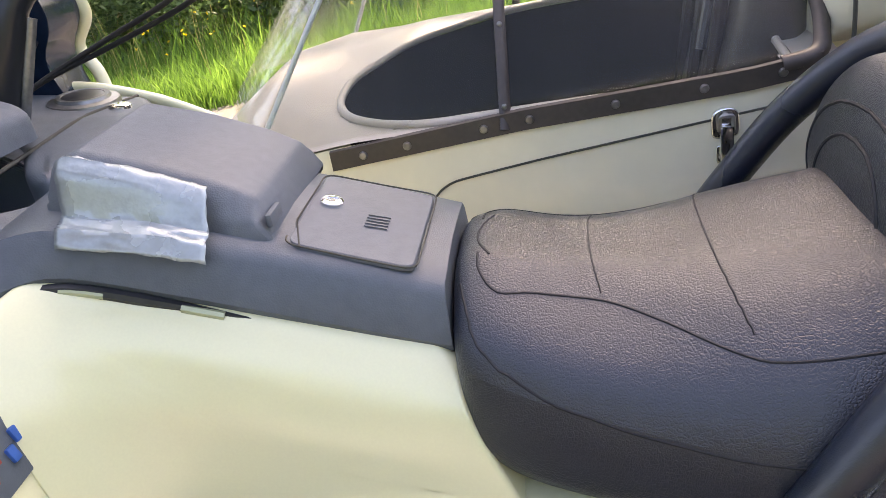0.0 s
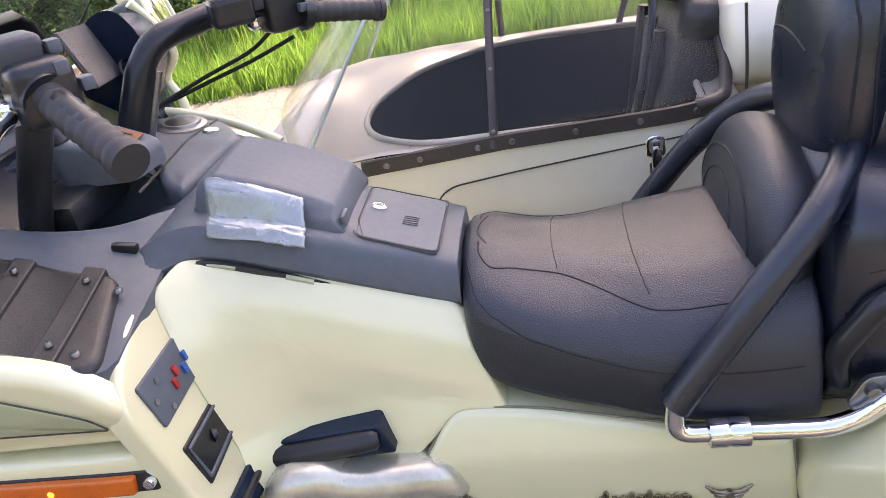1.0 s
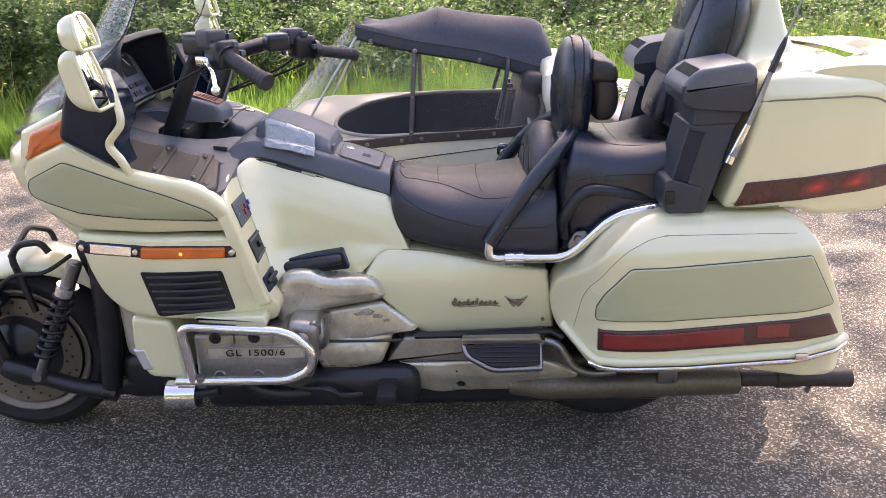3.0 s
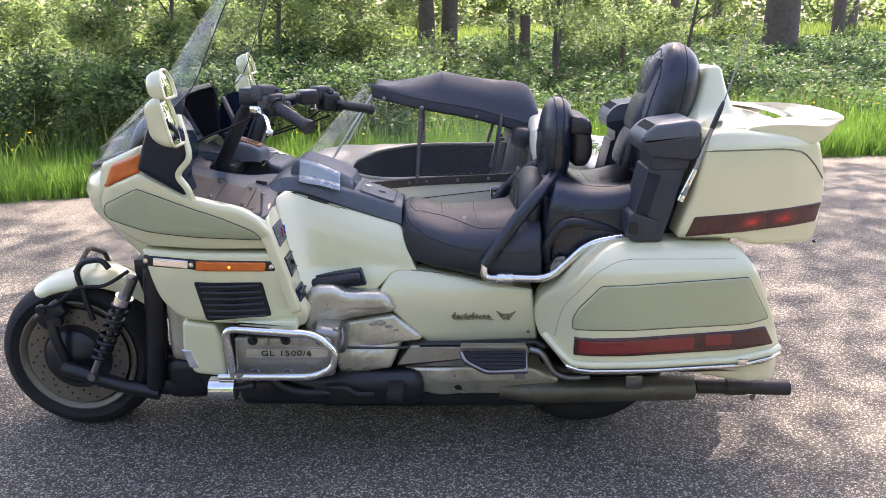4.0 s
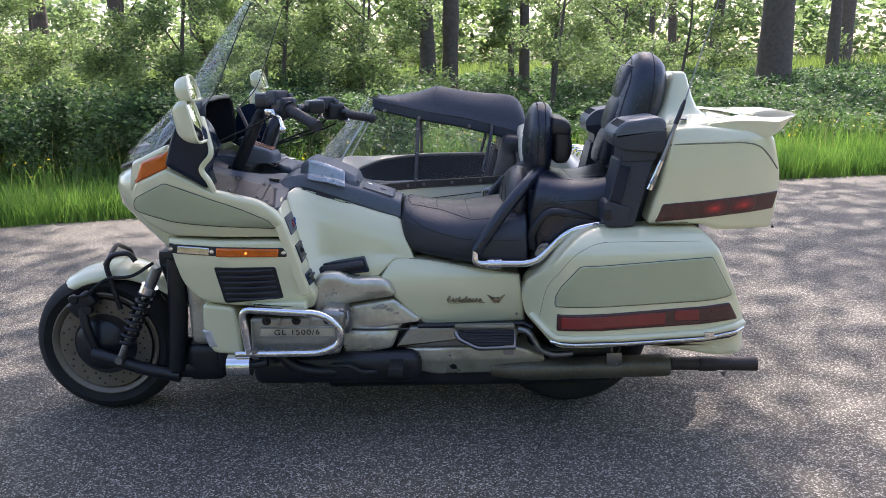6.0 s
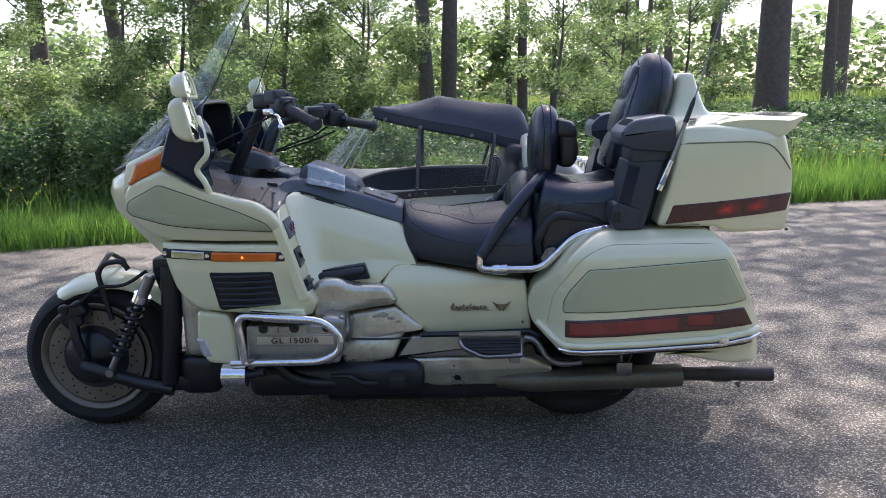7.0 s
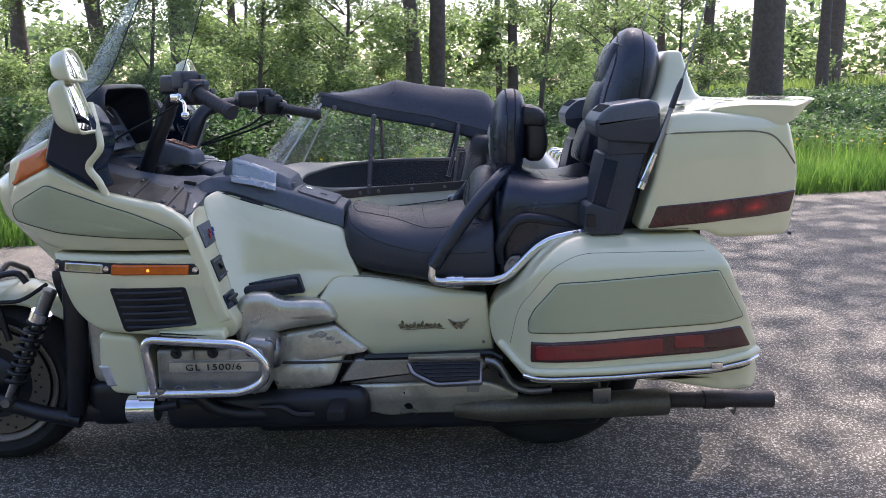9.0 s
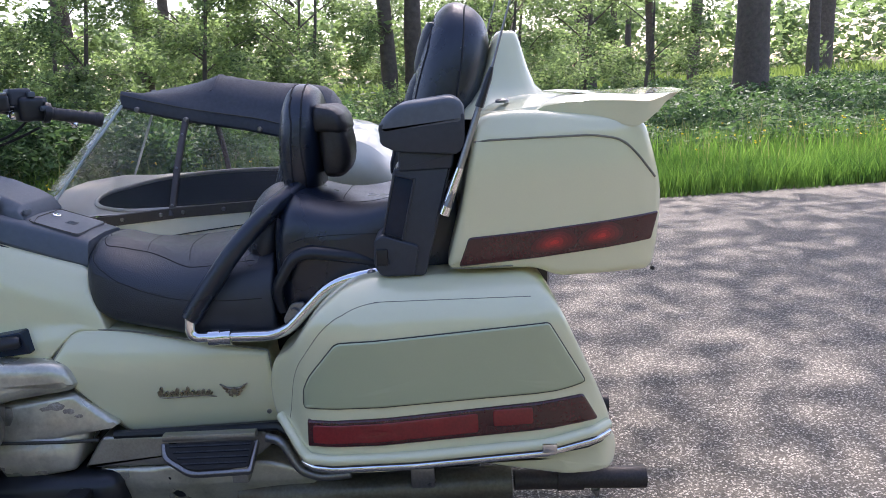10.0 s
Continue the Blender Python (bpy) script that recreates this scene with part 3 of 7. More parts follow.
# the wood's edge, some twenty metres back
for x, y, r, tall, cr, lean in ((-0.45, 18.2, 0.19, 16, 3.2, (-0.5, 0)), (0.05, 18.5, 0.22, 17, 3.2, (0.6, 0.3)), (-8.9, 19.9, 0.22, 15, 3.0, (-1.6, 0)), (-5.7, 15.8, 0.17, 15, 2.8, (0.2, 0)), (-12.4, 21.9, 0.25, 15, 3.0, (0, 0)),
                               (-7.1, 26.0, 0.16, 14, 2.6, (0.2, 0)), (-7.9, 24.0, 0.17, 14, 2.6, (0.1, 0)), (1.96, 21.9, 0.10, 13, 2.2, (-0.2, 0)), (2.34, 22.0, 0.16, 14, 2.4, (0.2, 0)), (6.3, 28.1, 0.30, 17, 3.2, (-0.6, 0)), (7.26, 28.2, 0.12, 14, 2.2, (0, 0)),
                               (8.45, 31.2, 0.13, 14, 2.2, (0.2, 0)), (10.8, 36.4, 0.21, 16, 2.8, (-0.5, 0)), (11.4, 32.2, 0.25, 16, 3.0, (0.9, 0)), (9.35, 20.4, 0.46, 19, 3.8, (0.3, 0)), (18.8, 36.4, 0.50, 18, 3.6, (0.6, 0)), (15.5, 30.0, 0.24, 16, 3.0, (0, 0)), (-15.0, 19.0, 0.26, 15, 3.0, (0, 0))):
    tree(x, y, r, tall, 0.42, cr, 105, 0.11, lean, 3 if r < 0.3 else 0)
# unseen trees beside the road, added so their boughs over it cast dappled shade
tree(10.2, 12.5, 0.28, 14, 0.5, 2.8, 115, 0.078, (-0.2, 0), label="unseen old oak added for shade, long boughs over the asphalt",
     boughs=[(3.4, 11.5, 10.5), (4.3, 12.0, 9.5), (4.8, 10.6, 10.0), (2.6, 12.3, 11.0), (5.5, 11.4, 9.2), (3.9, 10.2, 11.2), (3.0, 10.4, 10.0), (3.8, 8.8, 10.2), (4.2, 9.4, 9.6)])
tree(-6.4, 5.4, 0.26, 14, 0.5, 2.6, 165, 0.075, (0.2, 0), label="unseen left-hand oak added for shade, long boughs over the asphalt",
     boughs=[(-0.1, 6.6, 9.0), (0.8, 7.0, 10.6), (1.6, 7.2, 9.0), (0.3, 8.0, 10.6), (1.4, 8.2, 9.0), (-0.5, 7.4, 10.6), (1.9, 8.0, 10.6), (1.5, 7.5, 10.1), (1.1, 9.2, 11.5), (-1.2, 7.0, 9.0), (-0.5, 9.6, 10.4), (-1.1, 10.4, 10.0), (0.2, 10.6, 10.8), (1.0, 7.2, 10.2), (0.7, 6.8, 9.6), (1.4, 7.6, 10.4), (1.6, 7.2, 9.9), (2.0, 7.5, 10.3), (2.1, 7.1, 9.8)])
tree(-9.6, 9.4, 0.26, 14, 0.5, 2.8, 120, 0.075, (0.2, 0), label="unseen oak with a broad crown, added for shade",
     boughs=[(-3.2, 8.6, 9.6), (-4.2, 9.6, 10.6), (-4.9, 8.0, 9.6)])
for x, y, tall, per in ((-5.6, 6.6, 3.6, 330), (-3.4, 7.4, 3.4, 330), (-2.2, 8.0, 3.6, 330), (-1.2, 8.6, 3.0, 300), (1.7, 9.8, 3.0, 260), (3.9, 10.6, 2.6, 200), (-6.8, 8.6, 4.0, 330), (-3.0, 10.5, 4.4, 300)):
    tree(x, y, 0.035, tall, 0.30, 1.15, int(per * (1.15 if -2.5 < x < 3 else 1.4)), 0.026, (0.2, 0.1), 4, "slender young tree with light green leaves")
for x, y, tall, per in ((-6.4, 13.0, 4.6, 260), (-3.6, 14.5, 4.2, 260), (-1.9, 15.0, 4.8, 280), (2.4, 15.5, 4.2, 240), (3.6, 14.0, 3.8, 220), (-9.5, 15.5, 5.0, 260), (-0.8, 20.5, 5.2, 240), (4.4, 20.0, 4.6, 200)):
    tree(x, y, 0.05, tall, 0.28, 1.5, int(per * 1.4), 0.036, (0.2, 0.1), 4, "young tree with light green leaves deeper in the wood")

# meadow and woods beyond the trees


def field():
    x, y = -45 + 100 * rng.random(), 28 + 17 * rng.random()
    return x, y, height(x, y)


v1, f1 = blades(20000, field, 0.8, 0.06)
tagged(from_arrays("meadow", v1, f1, MEADOW), "bright yellow-green meadow grass behind the wood", "meadow", kind="stuff")
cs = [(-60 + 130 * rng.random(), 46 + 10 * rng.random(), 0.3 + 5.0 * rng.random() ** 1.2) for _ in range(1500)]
tagged(leaf_object("far_woods", [leaves(cs, 0.30, 1.4, 26)], FAR_LEAF), "light green woods across the meadow, haze painted into the leaves", "woods", kind="stuff")

# unseen wood behind the camera, added to block low sky and bounce green light
cs = [(-34 + 68 * rng.random(), -12.0 - 6 * rng.random(), 0.3 + 5.6 * rng.random()) for _ in range(760)]
tagged(leaf_object("unseen_wood_across_road", [leaves(cs, 0.24, 1.6, 44)], LEAF), "unseen sunlit wood across the road, added to shape the light", "woods", kind="stuff")


def flowers(name, label, count, lo, hi, d0, d1, z0, z1, mat):
    pts = []
    for _ in range(count):
        x = lo + (hi - lo) * rng.random()
        y = road_edge(x) + d0 + (d1 - d0) * rng.random()
        pts.append((x, y, height(x, y) + z0 + (z1 - z0) * rng.random()))
    return tagged(leaf_object(name, [leaves(pts, 0.011, 0.010, 5)], mat), label, "flowers", kind="stuff")


flowers("wildflowers", "small yellow wildflowers in the verge", 130, -4, 7, 0.3, 1.8, 0.25, 0.5, PETAL)
flowers("wildflowers", "small white blossoms over the brambles", 160, -5, 8, 1.6, 3.5, 0.4, 0.9, BLOSSOM)


# ---- the motorcycle: body ----
bike = thing("motorcycle", "cream and grey touring motorcycle with black seats, parked on the asphalt", "motorcycle")


def fairing_w(u, v):
    """Half the fairing's width: drawn in at the nose, with a swelling brow over a flat flank."""
    w = interp(u, [-1.02, -0.97, -0.93, -0.88, -0.78, -0.62, -0.45, -0.33], [0.20, 0.262, 0.300, 0.332, 0.372, 0.392, 0.378, 0.362])
    brow = interp(v, [0.48, 0.53, 0.66, 0.72, 0.745, 0.80, 0.86, 0.93, 1.05], [-0.030, -0.012, 0.0, -0.006, -0.014, 0.004, 0.010, 0.014, 0.004])
    return w + brow


UPPER = [(-0.945, 0.868, 0.03), (-0.905, 0.925, 0.02), (-0.780, 0.978, 0.02), (-0.640, 0.902, 0.02), (-0.485, 0.860, 0.05), (-0.428, 0.812, 0.04), (-0.404, 0.735, 0.02), (-0.815, 0.745, 0.04), (-0.905, 0.80, 0.03)]
LOWER = [(-0.812, 0.738, 0.01), (-0.402, 0.724, 0.01), (-0.366, 0.60, 0.03), (-0.328, 0.525, 0.02), (-0.345, 0.485, 0.015), (-0.385, 0.480, 0.01), (-0.55, 0.502, 0.02), (-0.705, 0.520, 0.03), (-0.765, 0.575, 0.04)]


def far(u, v, w):
    return (u, w, v)


fairing = part("fairing", shell(UPPER, fairing_w, lambda u, v: fairing_w(u, v) - 0.034, 0.016), CREAM, bike, "cream fairing side with a grey panel")
part("fairing", shell(UPPER, fairing_w, lambda u, v: fairing_w(u, v) - 0.034, 0.016, to=far), CREAM, bike)
low = shell(LOWER, fairing_w, lambda u, v: fairing_w(u, v) - 0.06, 0.009)
both("lower_fairing", low, CREAM, bike)
GREY = [(-0.925, 0.845, 0.012), (-0.912, 0.868, 0.01), (-0.790, 0.925, 0.014), (-0.57, 0.848, 0.05), (-0.465, 0.796, 0.02), (-0.447, 0.768, 0.006), (-0.75, 0.792, 0.05), (-0.915, 0.824, 0.012)]


def lines(outline, surf, r=0.0022, to=side, corner=0.02, lift=0.001):
    """A thin dark seam along an outline on a surface."""
    ring = rounded(outline, corner)
    pts = [to(p.x, p.y, surf(p.x, p.y) + lift) for p in ring]
    return tube(pts + pts[:1], r, 6)


part("side_panel", shell(GREY, lambda u, v: fairing_w(u, v) + 0.003, lambda u, v: fairing_w(u, v) - 0.01, 0.004), GREIGE, fairing, "grey-beige inset panel")
part("panel_seam", lines(GREY, lambda u, v: fairing_w(u, v) + 0.001, 0.0012), LINE, fairing)
# marker strip under the brow
STRIP = [(-0.805, 0.722), (-0.413, 0.702), (-0.416, 0.672), (-0.808, 0.690)]
part("marker_recess", shell(STRIP, lambda u, v: fairing_w(u, v) + 0.002, 0.3, 0.003, r=0.006), BLACK, fairing)
part("marker_light", shell([(-0.64, 0.710), (-0.440, 0.700), (-0.443, 0.675), (-0.643, 0.682)], lambda u, v: fairing_w(u, v) + 0.010, 0.3, 0.004, r=0.004), AMBER, fairing, "amber marker light")
part("bulb", lathe([(0, 0.003), (0.003, 0.002), (0.0045, 0.0)], at(-0.545, -fairing_w(-0.545, 0.69) - 0.0095, 0.691, SIDE_Y), 14), GLINT, fairing)
part("chrome_strip", shell([(-0.772, 0.716), (-0.665, 0.710), (-0.667, 0.686), (-0.775, 0.692)], lambda u, v: fairing_w(u, v) + 0.006, 0.3, 0.003, r=0.004), CHROME, fairing)
for ux in (-0.795, -0.655, -0.425):
    part("screw", lathe([(0, 0.004), (0.007, 0.003), (0.008, 0), (0.008, -0.01)], at(ux, -fairing_w(ux, 0.69) - 0.006, interp(ux, [-0.8, -0.42], [0.706, 0.687]), SIDE_Y), 12), CHROME, fairing)
# air vent with slats
VENT = [(-0.655, 0.645, 0.008), (-0.455, 0.640, 0.008), (-0.437, 0.530, 0.008), (-0.630, 0.518, 0.012)]
vent = part("air_vent", shell(VENT, lambda u, v: fairing_w(u, v) + 0.001, 0.3, 0.001, r=0.008), BLACK, fairing, "black slatted air vent")
for i in range(6):
    z = 0.632 - i * 0.0195
    a, b = interp(z, [0.518, 0.645], [-0.628, -0.652]), interp(z, [0.53, 0.64], [-0.440, -0.457])
    part("slat", tube([(a + 0.01, -fairing_w(a, z) - 0.001, z), ((a + b) / 2, -fairing_w((a + b) / 2, z) - 0.005, z - 0.001), (b - 0.01, -fairing_w(b, z) - 0.001, z - 0.001)], 0.006, 8, 0.5), BLACK, vent)
# nose between the sides
rows = []
for z, fx, hw, sx in ((0.56, -0.80, 0.26, -0.74), (0.66, -0.86, 0.30, -0.76), (0.76, -0.98, 0.30, -0.80), (0.83, -1.045, 0.30, -0.85), (0.89, -1.055, 0.315, -0.85), (0.93, -1.04, 0.325, -0.83), (0.965, -0.98, 0.33, -0.80)):
    rows.append([(sx + (fx - sx) * (math.cos(a) ** 0.7 if math.cos(a) > 0 else 0), math.sin(a) * hw, z) for a in (radians(-90 + 180 * j / 24) for j in range(25))])
part("nose", loft(rows, closed=False), CREAM, bike)
part("headlight", shell([(-0.24, 0.83, 0.03), (0.24, 0.83, 0.03), (0.26, 0.93, 0.03), (-0.26, 0.93, 0.03)], lambda u, v: 1.052 - 1.1 * u * u, lambda u, v: 0.99 - 1.1 * u * u, 0.01, to=lambda u, v, w: (-w, u, v)), CLEAR_LENS, bike, "wide clear headlight")
# front turn signals at the brow
TURN = [(-0.872, 0.988, 0.006), (-0.757, 1.030, 0.008), (-0.776, 0.972, 0.008), (-0.905, 0.918, 0.006)]
both("turn_signal", shell(TURN, lambda u, v: fairing_w(u, v) + 0.004, 0.25, 0.008), AMBER, bike, "amber corner turn signal")
both("turn_signal_rim", shell([(-0.945, 0.88, 0.03), (-0.915, 0.985, 0.01), (-0.775, 1.045, 0.012), (-0.762, 0.955, 0.02), (-0.90, 0.90, 0.02)], lambda u, v: fairing_w(u, v) - 0.006, 0.22, 0.01), CREAM, bike)
# mirror stalk cover and its light edge
COLLAR = [(-0.745, 1.060, 0.02), (-0.772, 0.985, 0.015), (-0.650, 0.908, 0.01), (-0.634, 0.915, 0.01), (-0.650, 0.975, 0.03), (-0.614, 1.020, 0.03), (-0.628, 1.094, 0.03), (-0.66, 1.135, 0.03), (-0.72, 1.12, 0.03)]
both("mirror_cowl", shell(COLLAR, lambda u, v: 0.415 + 0.02 * (v - 0.92) / 0.2, 0.33, 0.016), GLOSS, bike, "glossy blue-black mirror cowl")
for s in (-1, 1):
    part("cowl_trim", tube(curve([(-0.622, s * 0.415, 0.900), (-0.632, s * 0.425, 0.935), (-0.650, s * 0.43, 0.975), (-0.618, s * 0.425, 1.020), (-0.628, s * 0.41, 1.075), (-0.650, s * 0.38, 1.130)], 6), 0.010, 10, 0.6), CREAM, bike)


def mirror(s):
    """Twin mirror housings, one on top of the other, glass towards the rider."""
    y = s * 0.455

    def pod(ring, cx, z0, deep, slope, drop):
        """A teardrop bowl behind a slanting rim that faces the rider."""
        secs = []
        for k in range(9):
            a = k / 8 * math.pi / 2 * 0.97
            c, d = math.cos(a), math.sin(a)
            secs.append([(cx - slope * p.y * c - deep * d, y + s * p.x * (0.04 + 0.96 * c ** 0.8), z0 + p.y * (0.06 + 0.94 * c ** 0.8) - drop * d) for p in ring])
        m = part("mirror_housing", loft(secs), CREAM, bike, "cream mirror housing", angle=60)
        rim = [(cx - slope * p.y + 0.001, y + s * p.x * 0.97, z0 + p.y * 0.97) for p in ring]
        part("rim", tube(rim + rim[:1], 0.0045, 8), CREAM, m)
        glass = shell([(s * p.x * 0.92, p.y * 0.92, 0) for p in ring], 0.0015, -0.004, 0.001, to=lambda u, v, w: (cx - slope * v + w, y + u, z0 + v), step=0.05)
        part("mirror_glass", glass, MIRROR, m, "silvered mirror glass")

    pod(rounded([(-0.050, -0.066, 0.025), (0.056, -0.066, 0.025), (0.046, 0.066, 0.02), (-0.030, 0.066, 0.025)], 0.02, 5, 0.02), -0.645, 1.125, 0.062, 0.24, 0.006)
    pod(rounded([(-0.048, -0.037, 0.012), (0.048, -0.037, 0.012), (0.046, 0.010, 0.03), (0.022, 0.038, 0.03), (-0.022, 0.038, 0.03), (-0.046, 0.010, 0.03)], 0.02, 5, 0.02), -0.648, 1.222, 0.050, 0.20, 0.004)


mirror(-1)
mirror(1)


# windscreen: a curved sheet swept back to its top
SCREEN_ROWS = dense([(-1.045, 0.940, -0.825, 1.010, 0.335), (-0.985, 1.030, -0.765, 1.072, 0.325), (-0.915, 1.092, -0.705, 1.128, 0.310), (-0.800, 1.200, -0.634, 1.197, 0.290), (-0.700, 1.335, -0.580, 1.312, 0.270), (-0.605, 1.450, -0.530, 1.425, 0.250), (-0.560, 1.500, -0.502, 1.482, 0.235)], 3)


def screen_at(u, v):
    cx, cz, ex, ez, hw = SCREEN_ROWS[min(18, int(round(v * 18)))]
    q = abs(u) ** 2.4
    return Vector((cx + (ex - cx) * q, u * hw, cz + (ez - cz) * q))


ws_rows = [[screen_at(-1 + 2 * i / 24, j / 18) for i in range(25)] for j in range(19)]
ws = loft(ws_rows, closed=False)
wo = part("windscreen", ws, SCREEN, bike, "clear curved windscreen")
sol = wo.modifiers.new("thick", "SOLIDIFY")
sol.thickness = 0.004
wo.visible_shadow = False
for u in (-1, 1):
    part("windscreen_edge", tube([screen_at(u, j / 18) for j in range(0, 19)], 0.0018, 8), BLACK, bike)
part("windscreen_base", tube([screen_at(-1 + 2 * i / 24, 0) for i in range(25)], 0.008, 8), BLACK, bike, "black windscreen garnish")
part("screen_vent", shell([(-0.085, -0.010, 0.01), (-0.03, -0.016, 0.01), (0.085, -0.016, 0.014), (0.085, 0.014, 0.014), (-0.03, 0.016, 0.01)], 0.006, -0.006, 0.003, to=lambda u, v, w: (-1.010 + v * 0.6 - w * 0.8, u, 0.995 + v * 0.8 + w * 0.6)), BLACK, bike, "black oval windscreen vent")

# front inner skirt below the fairing
COWL = [(-0.715, 0.512, 0.02), (-0.615, 0.500, 0.015), (-0.598, 0.455, 0.02), (-0.590, 0.325, 0.015), (-0.695, 0.335, 0.02), (-0.722, 0.42, 0.02)]
both("engine_cowl", shell(COWL, lambda u, v: 0.362 + 0.03 * (u + 0.6), 0.22, 0.014), CREAM, bike)
both("cornering_light", shell([(-0.724, 0.418), (-0.690, 0.418), (-0.672, 0.357), (-0.704, 0.357)], lambda u, v: 0.364 + 0.03 * (u + 0.6), 0.3, 0.006, r=0.005), CLEAR_LENS, bike, "clear ribbed cornering light")
both("spoiler_lip", shell([(-0.540, 0.519, 0.006), (-0.363, 0.519, 0.006), (-0.356, 0.494, 0.01), (-0.378, 0.469, 0.015), (-0.507, 0.480, 0.03)], 0.388, 0.30, 0.006), CREAM, bike, "cream lower fairing lip")


# ---- tank, inner panels, side covers ----
def rim_z(u):
    """Height of the console's lower edge."""
    return interp(u, [-0.46, -0.39, -0.07, 0.0], [0.875, 0.862, 0.748, 0.722])


def tank_w(u, v):
    q = u + (v - 0.795) * 0.30
    down = interp(rim_z(u) - v, [-0.03, 0.0, 0.012, 0.04, 0.09, 0.16, 0.30], [0.125, 0.134, 0.150, 0.168, 0.184, 0.195, 0.205])
    ledge = interp(v, [0.52, 0.575, 0.60, 0.63], [0.008, 0.012, 0.006, -0.004]) * interp(u, [-0.12, -0.02], [1, 0.3])
    return down + ledge + interp(q, [-0.42, -0.40, -0.375, -0.34, -0.30], [0.060, 0.040, 0.018, 0.004, 0.0])


def shield(y, z, lift=0.0):
    """A place on the inner leg shield, which faces the rider."""
    return Vector((-0.4225 + (0.795 - z) * 0.30 + lift * 0.958, y, z + lift * 0.287))


both("leg_shield", shell([(-0.374, 0.790, 0.02), (-0.345, 0.825, 0.03), (-0.28, 0.850, 0.03), (-0.15, 0.868, 0.02), (-0.15, 0.54, 0.02), (-0.37, 0.54, 0.02)], 0.0, -0.03, 0.008, to=lambda u, v, w: tuple(shield(u, v, w))), CREAM, bike)
TANK = [(-0.442, 0.850, 0.01), (-0.415, 0.872, 0.02), (-0.070, 0.754, 0.005), (-0.050, 0.735, 0.01), (-0.046, 0.70, 0.03), (-0.005, 0.605, 0.01), (-0.08, 0.612, 0.02), (-0.142, 0.548, 0.01), (-0.152, 0.531, 0.005), (-0.255, 0.531, 0.01), (-0.352, 0.540, 0.01), (-0.374, 0.62, 0.01), (-0.416, 0.76, 0.02)]
both("tank_cover", shell(TANK, tank_w, 0.06, 0.006, step=0.02, fill=(0.95, 0.88, 0.8, 0.7, 0.6, 0.5, 0.4, 0.3, 0.2, 0.1)), CREAM, bike)
COVER = [(-0.085, 0.617, 0.03), (0.04, 0.608, 0.03), (0.20, 0.580, 0.05), (0.358, 0.556, 0.006), (0.376, 0.384, 0.006), (0.022, 0.372, 0.02), (-0.136, 0.541, 0.02)]


def cover_w(u, v):
    return 0.208 + 0.016 * math.sin(math.pi * min(1, max(0, (v - 0.36) / 0.27))) + 0.02 * interp(v, [0.55, 0.62], [0, -1])


both("side_cover", shell(COVER, cover_w, 0.12, 0.010), CREAM, bike)
side_covers = [o for o in bike.children if o.name.startswith("side_cover")]
part("cover_seam", lines(COVER, lambda u, v: cover_w(u, v) - 0.007, 0.0022, corner=0.025), SEAM, bike)
part("cover_screw", lathe([(0, 0.003), (0.005, 0.002), (0.006, -0.004)], at(0.348, -cover_w(0.345, 0.41) - 0.002, 0.412, SIDE_Y), 10), STEEL, side_covers[0])
# bronze badges: a row of bent strokes and a winged emblem as plain shapes
for i in range(10):
    x = 0.112 + i * 0.0118
    hgt = (0.021, 0.010, 0.011, 0.017, 0.010, 0.019, 0.011, 0.010, 0.012, 0.010)[i]
    y = -cover_w(x, 0.47) - 0.003
    part("badge_stroke", tube(curve([(x - 0.005, y, 0.464 + hgt * 0.5), (x - 0.002, y, 0.462), (x + 0.003, y - 0.001, 0.464 + hgt * 0.6), (x + 0.001, y - 0.001, 0.463 + hgt), (x - 0.002, y, 0.464 + hgt * 0.5), (x + 0.005, y, 0.463), (x + 0.008, y, 0.468)], 3), 0.0020, 6), BADGE, side_covers[0])
part("badge_stroke", tube(curve([(0.104, -0.2275, 0.474), (0.110, -0.2275, 0.460), (0.14, -0.2275, 0.458), (0.20, -0.2275, 0.461), (0.236, -0.2275, 0.457)], 5), 0.0014, 6), BADGE, side_covers[0])
for s in (-1, 1):
    for j in range(4):
        part("emblem_wing", tube(curve([(0.276 + s * 0.004, -0.2275, 0.474 - j * 0.0055), (0.276 + s * (0.016 - 0.003 * j), -0.229, 0.477 - j * 0.006), (0.276 + s * (0.031 - 0.006 * j), -0.2275, 0.486 - j * 0.0085)], 3), [0.0036, 0.0034, 0.0032, 0.0030, 0.0028, 0.0024, 0.0018], 6, 0.6), BADGE, side_covers[0])
part("emblem_body", lathe([(0, 0.005), (0.006, 0.004), (0.009, 0.0), (0.009, -0.004)], at(0.276, -0.2265, 0.468, SIDE_Y), 12), BADGE, side_covers[0])

# switch panel and pocket lid let into the leg shield
RISER = Matrix(((0.958, 0, -0.287, 0), (0, 1, 0, 0), (0.287, 0, 0.958, 0), (0, 0, 0, 1))) @ turn(90, "Y")
sw = part("switch_panel", shell([(-0.338, 0.736, 0.004), (-0.226, 0.738, 0.004), (-0.222, 0.796, 0.004), (-0.339, 0.797, 0.004)], 0.004, -0.01, 0.002, to=lambda u, v, w: tuple(shield(u, v, w))), PLASTIC, bike, "grey switch panel with blue and red switches")
for y, z, mat in ((-0.236, 0.770, BLUE), (-0.250, 0.760, BLUE), (-0.268, 0.769, RED), (-0.281, 0.759, RED)):
    part("switch", box((0.014, 0.009, 0.005), at(*shield(y, z, 0.0055), RISER), 0.0018), mat, sw)
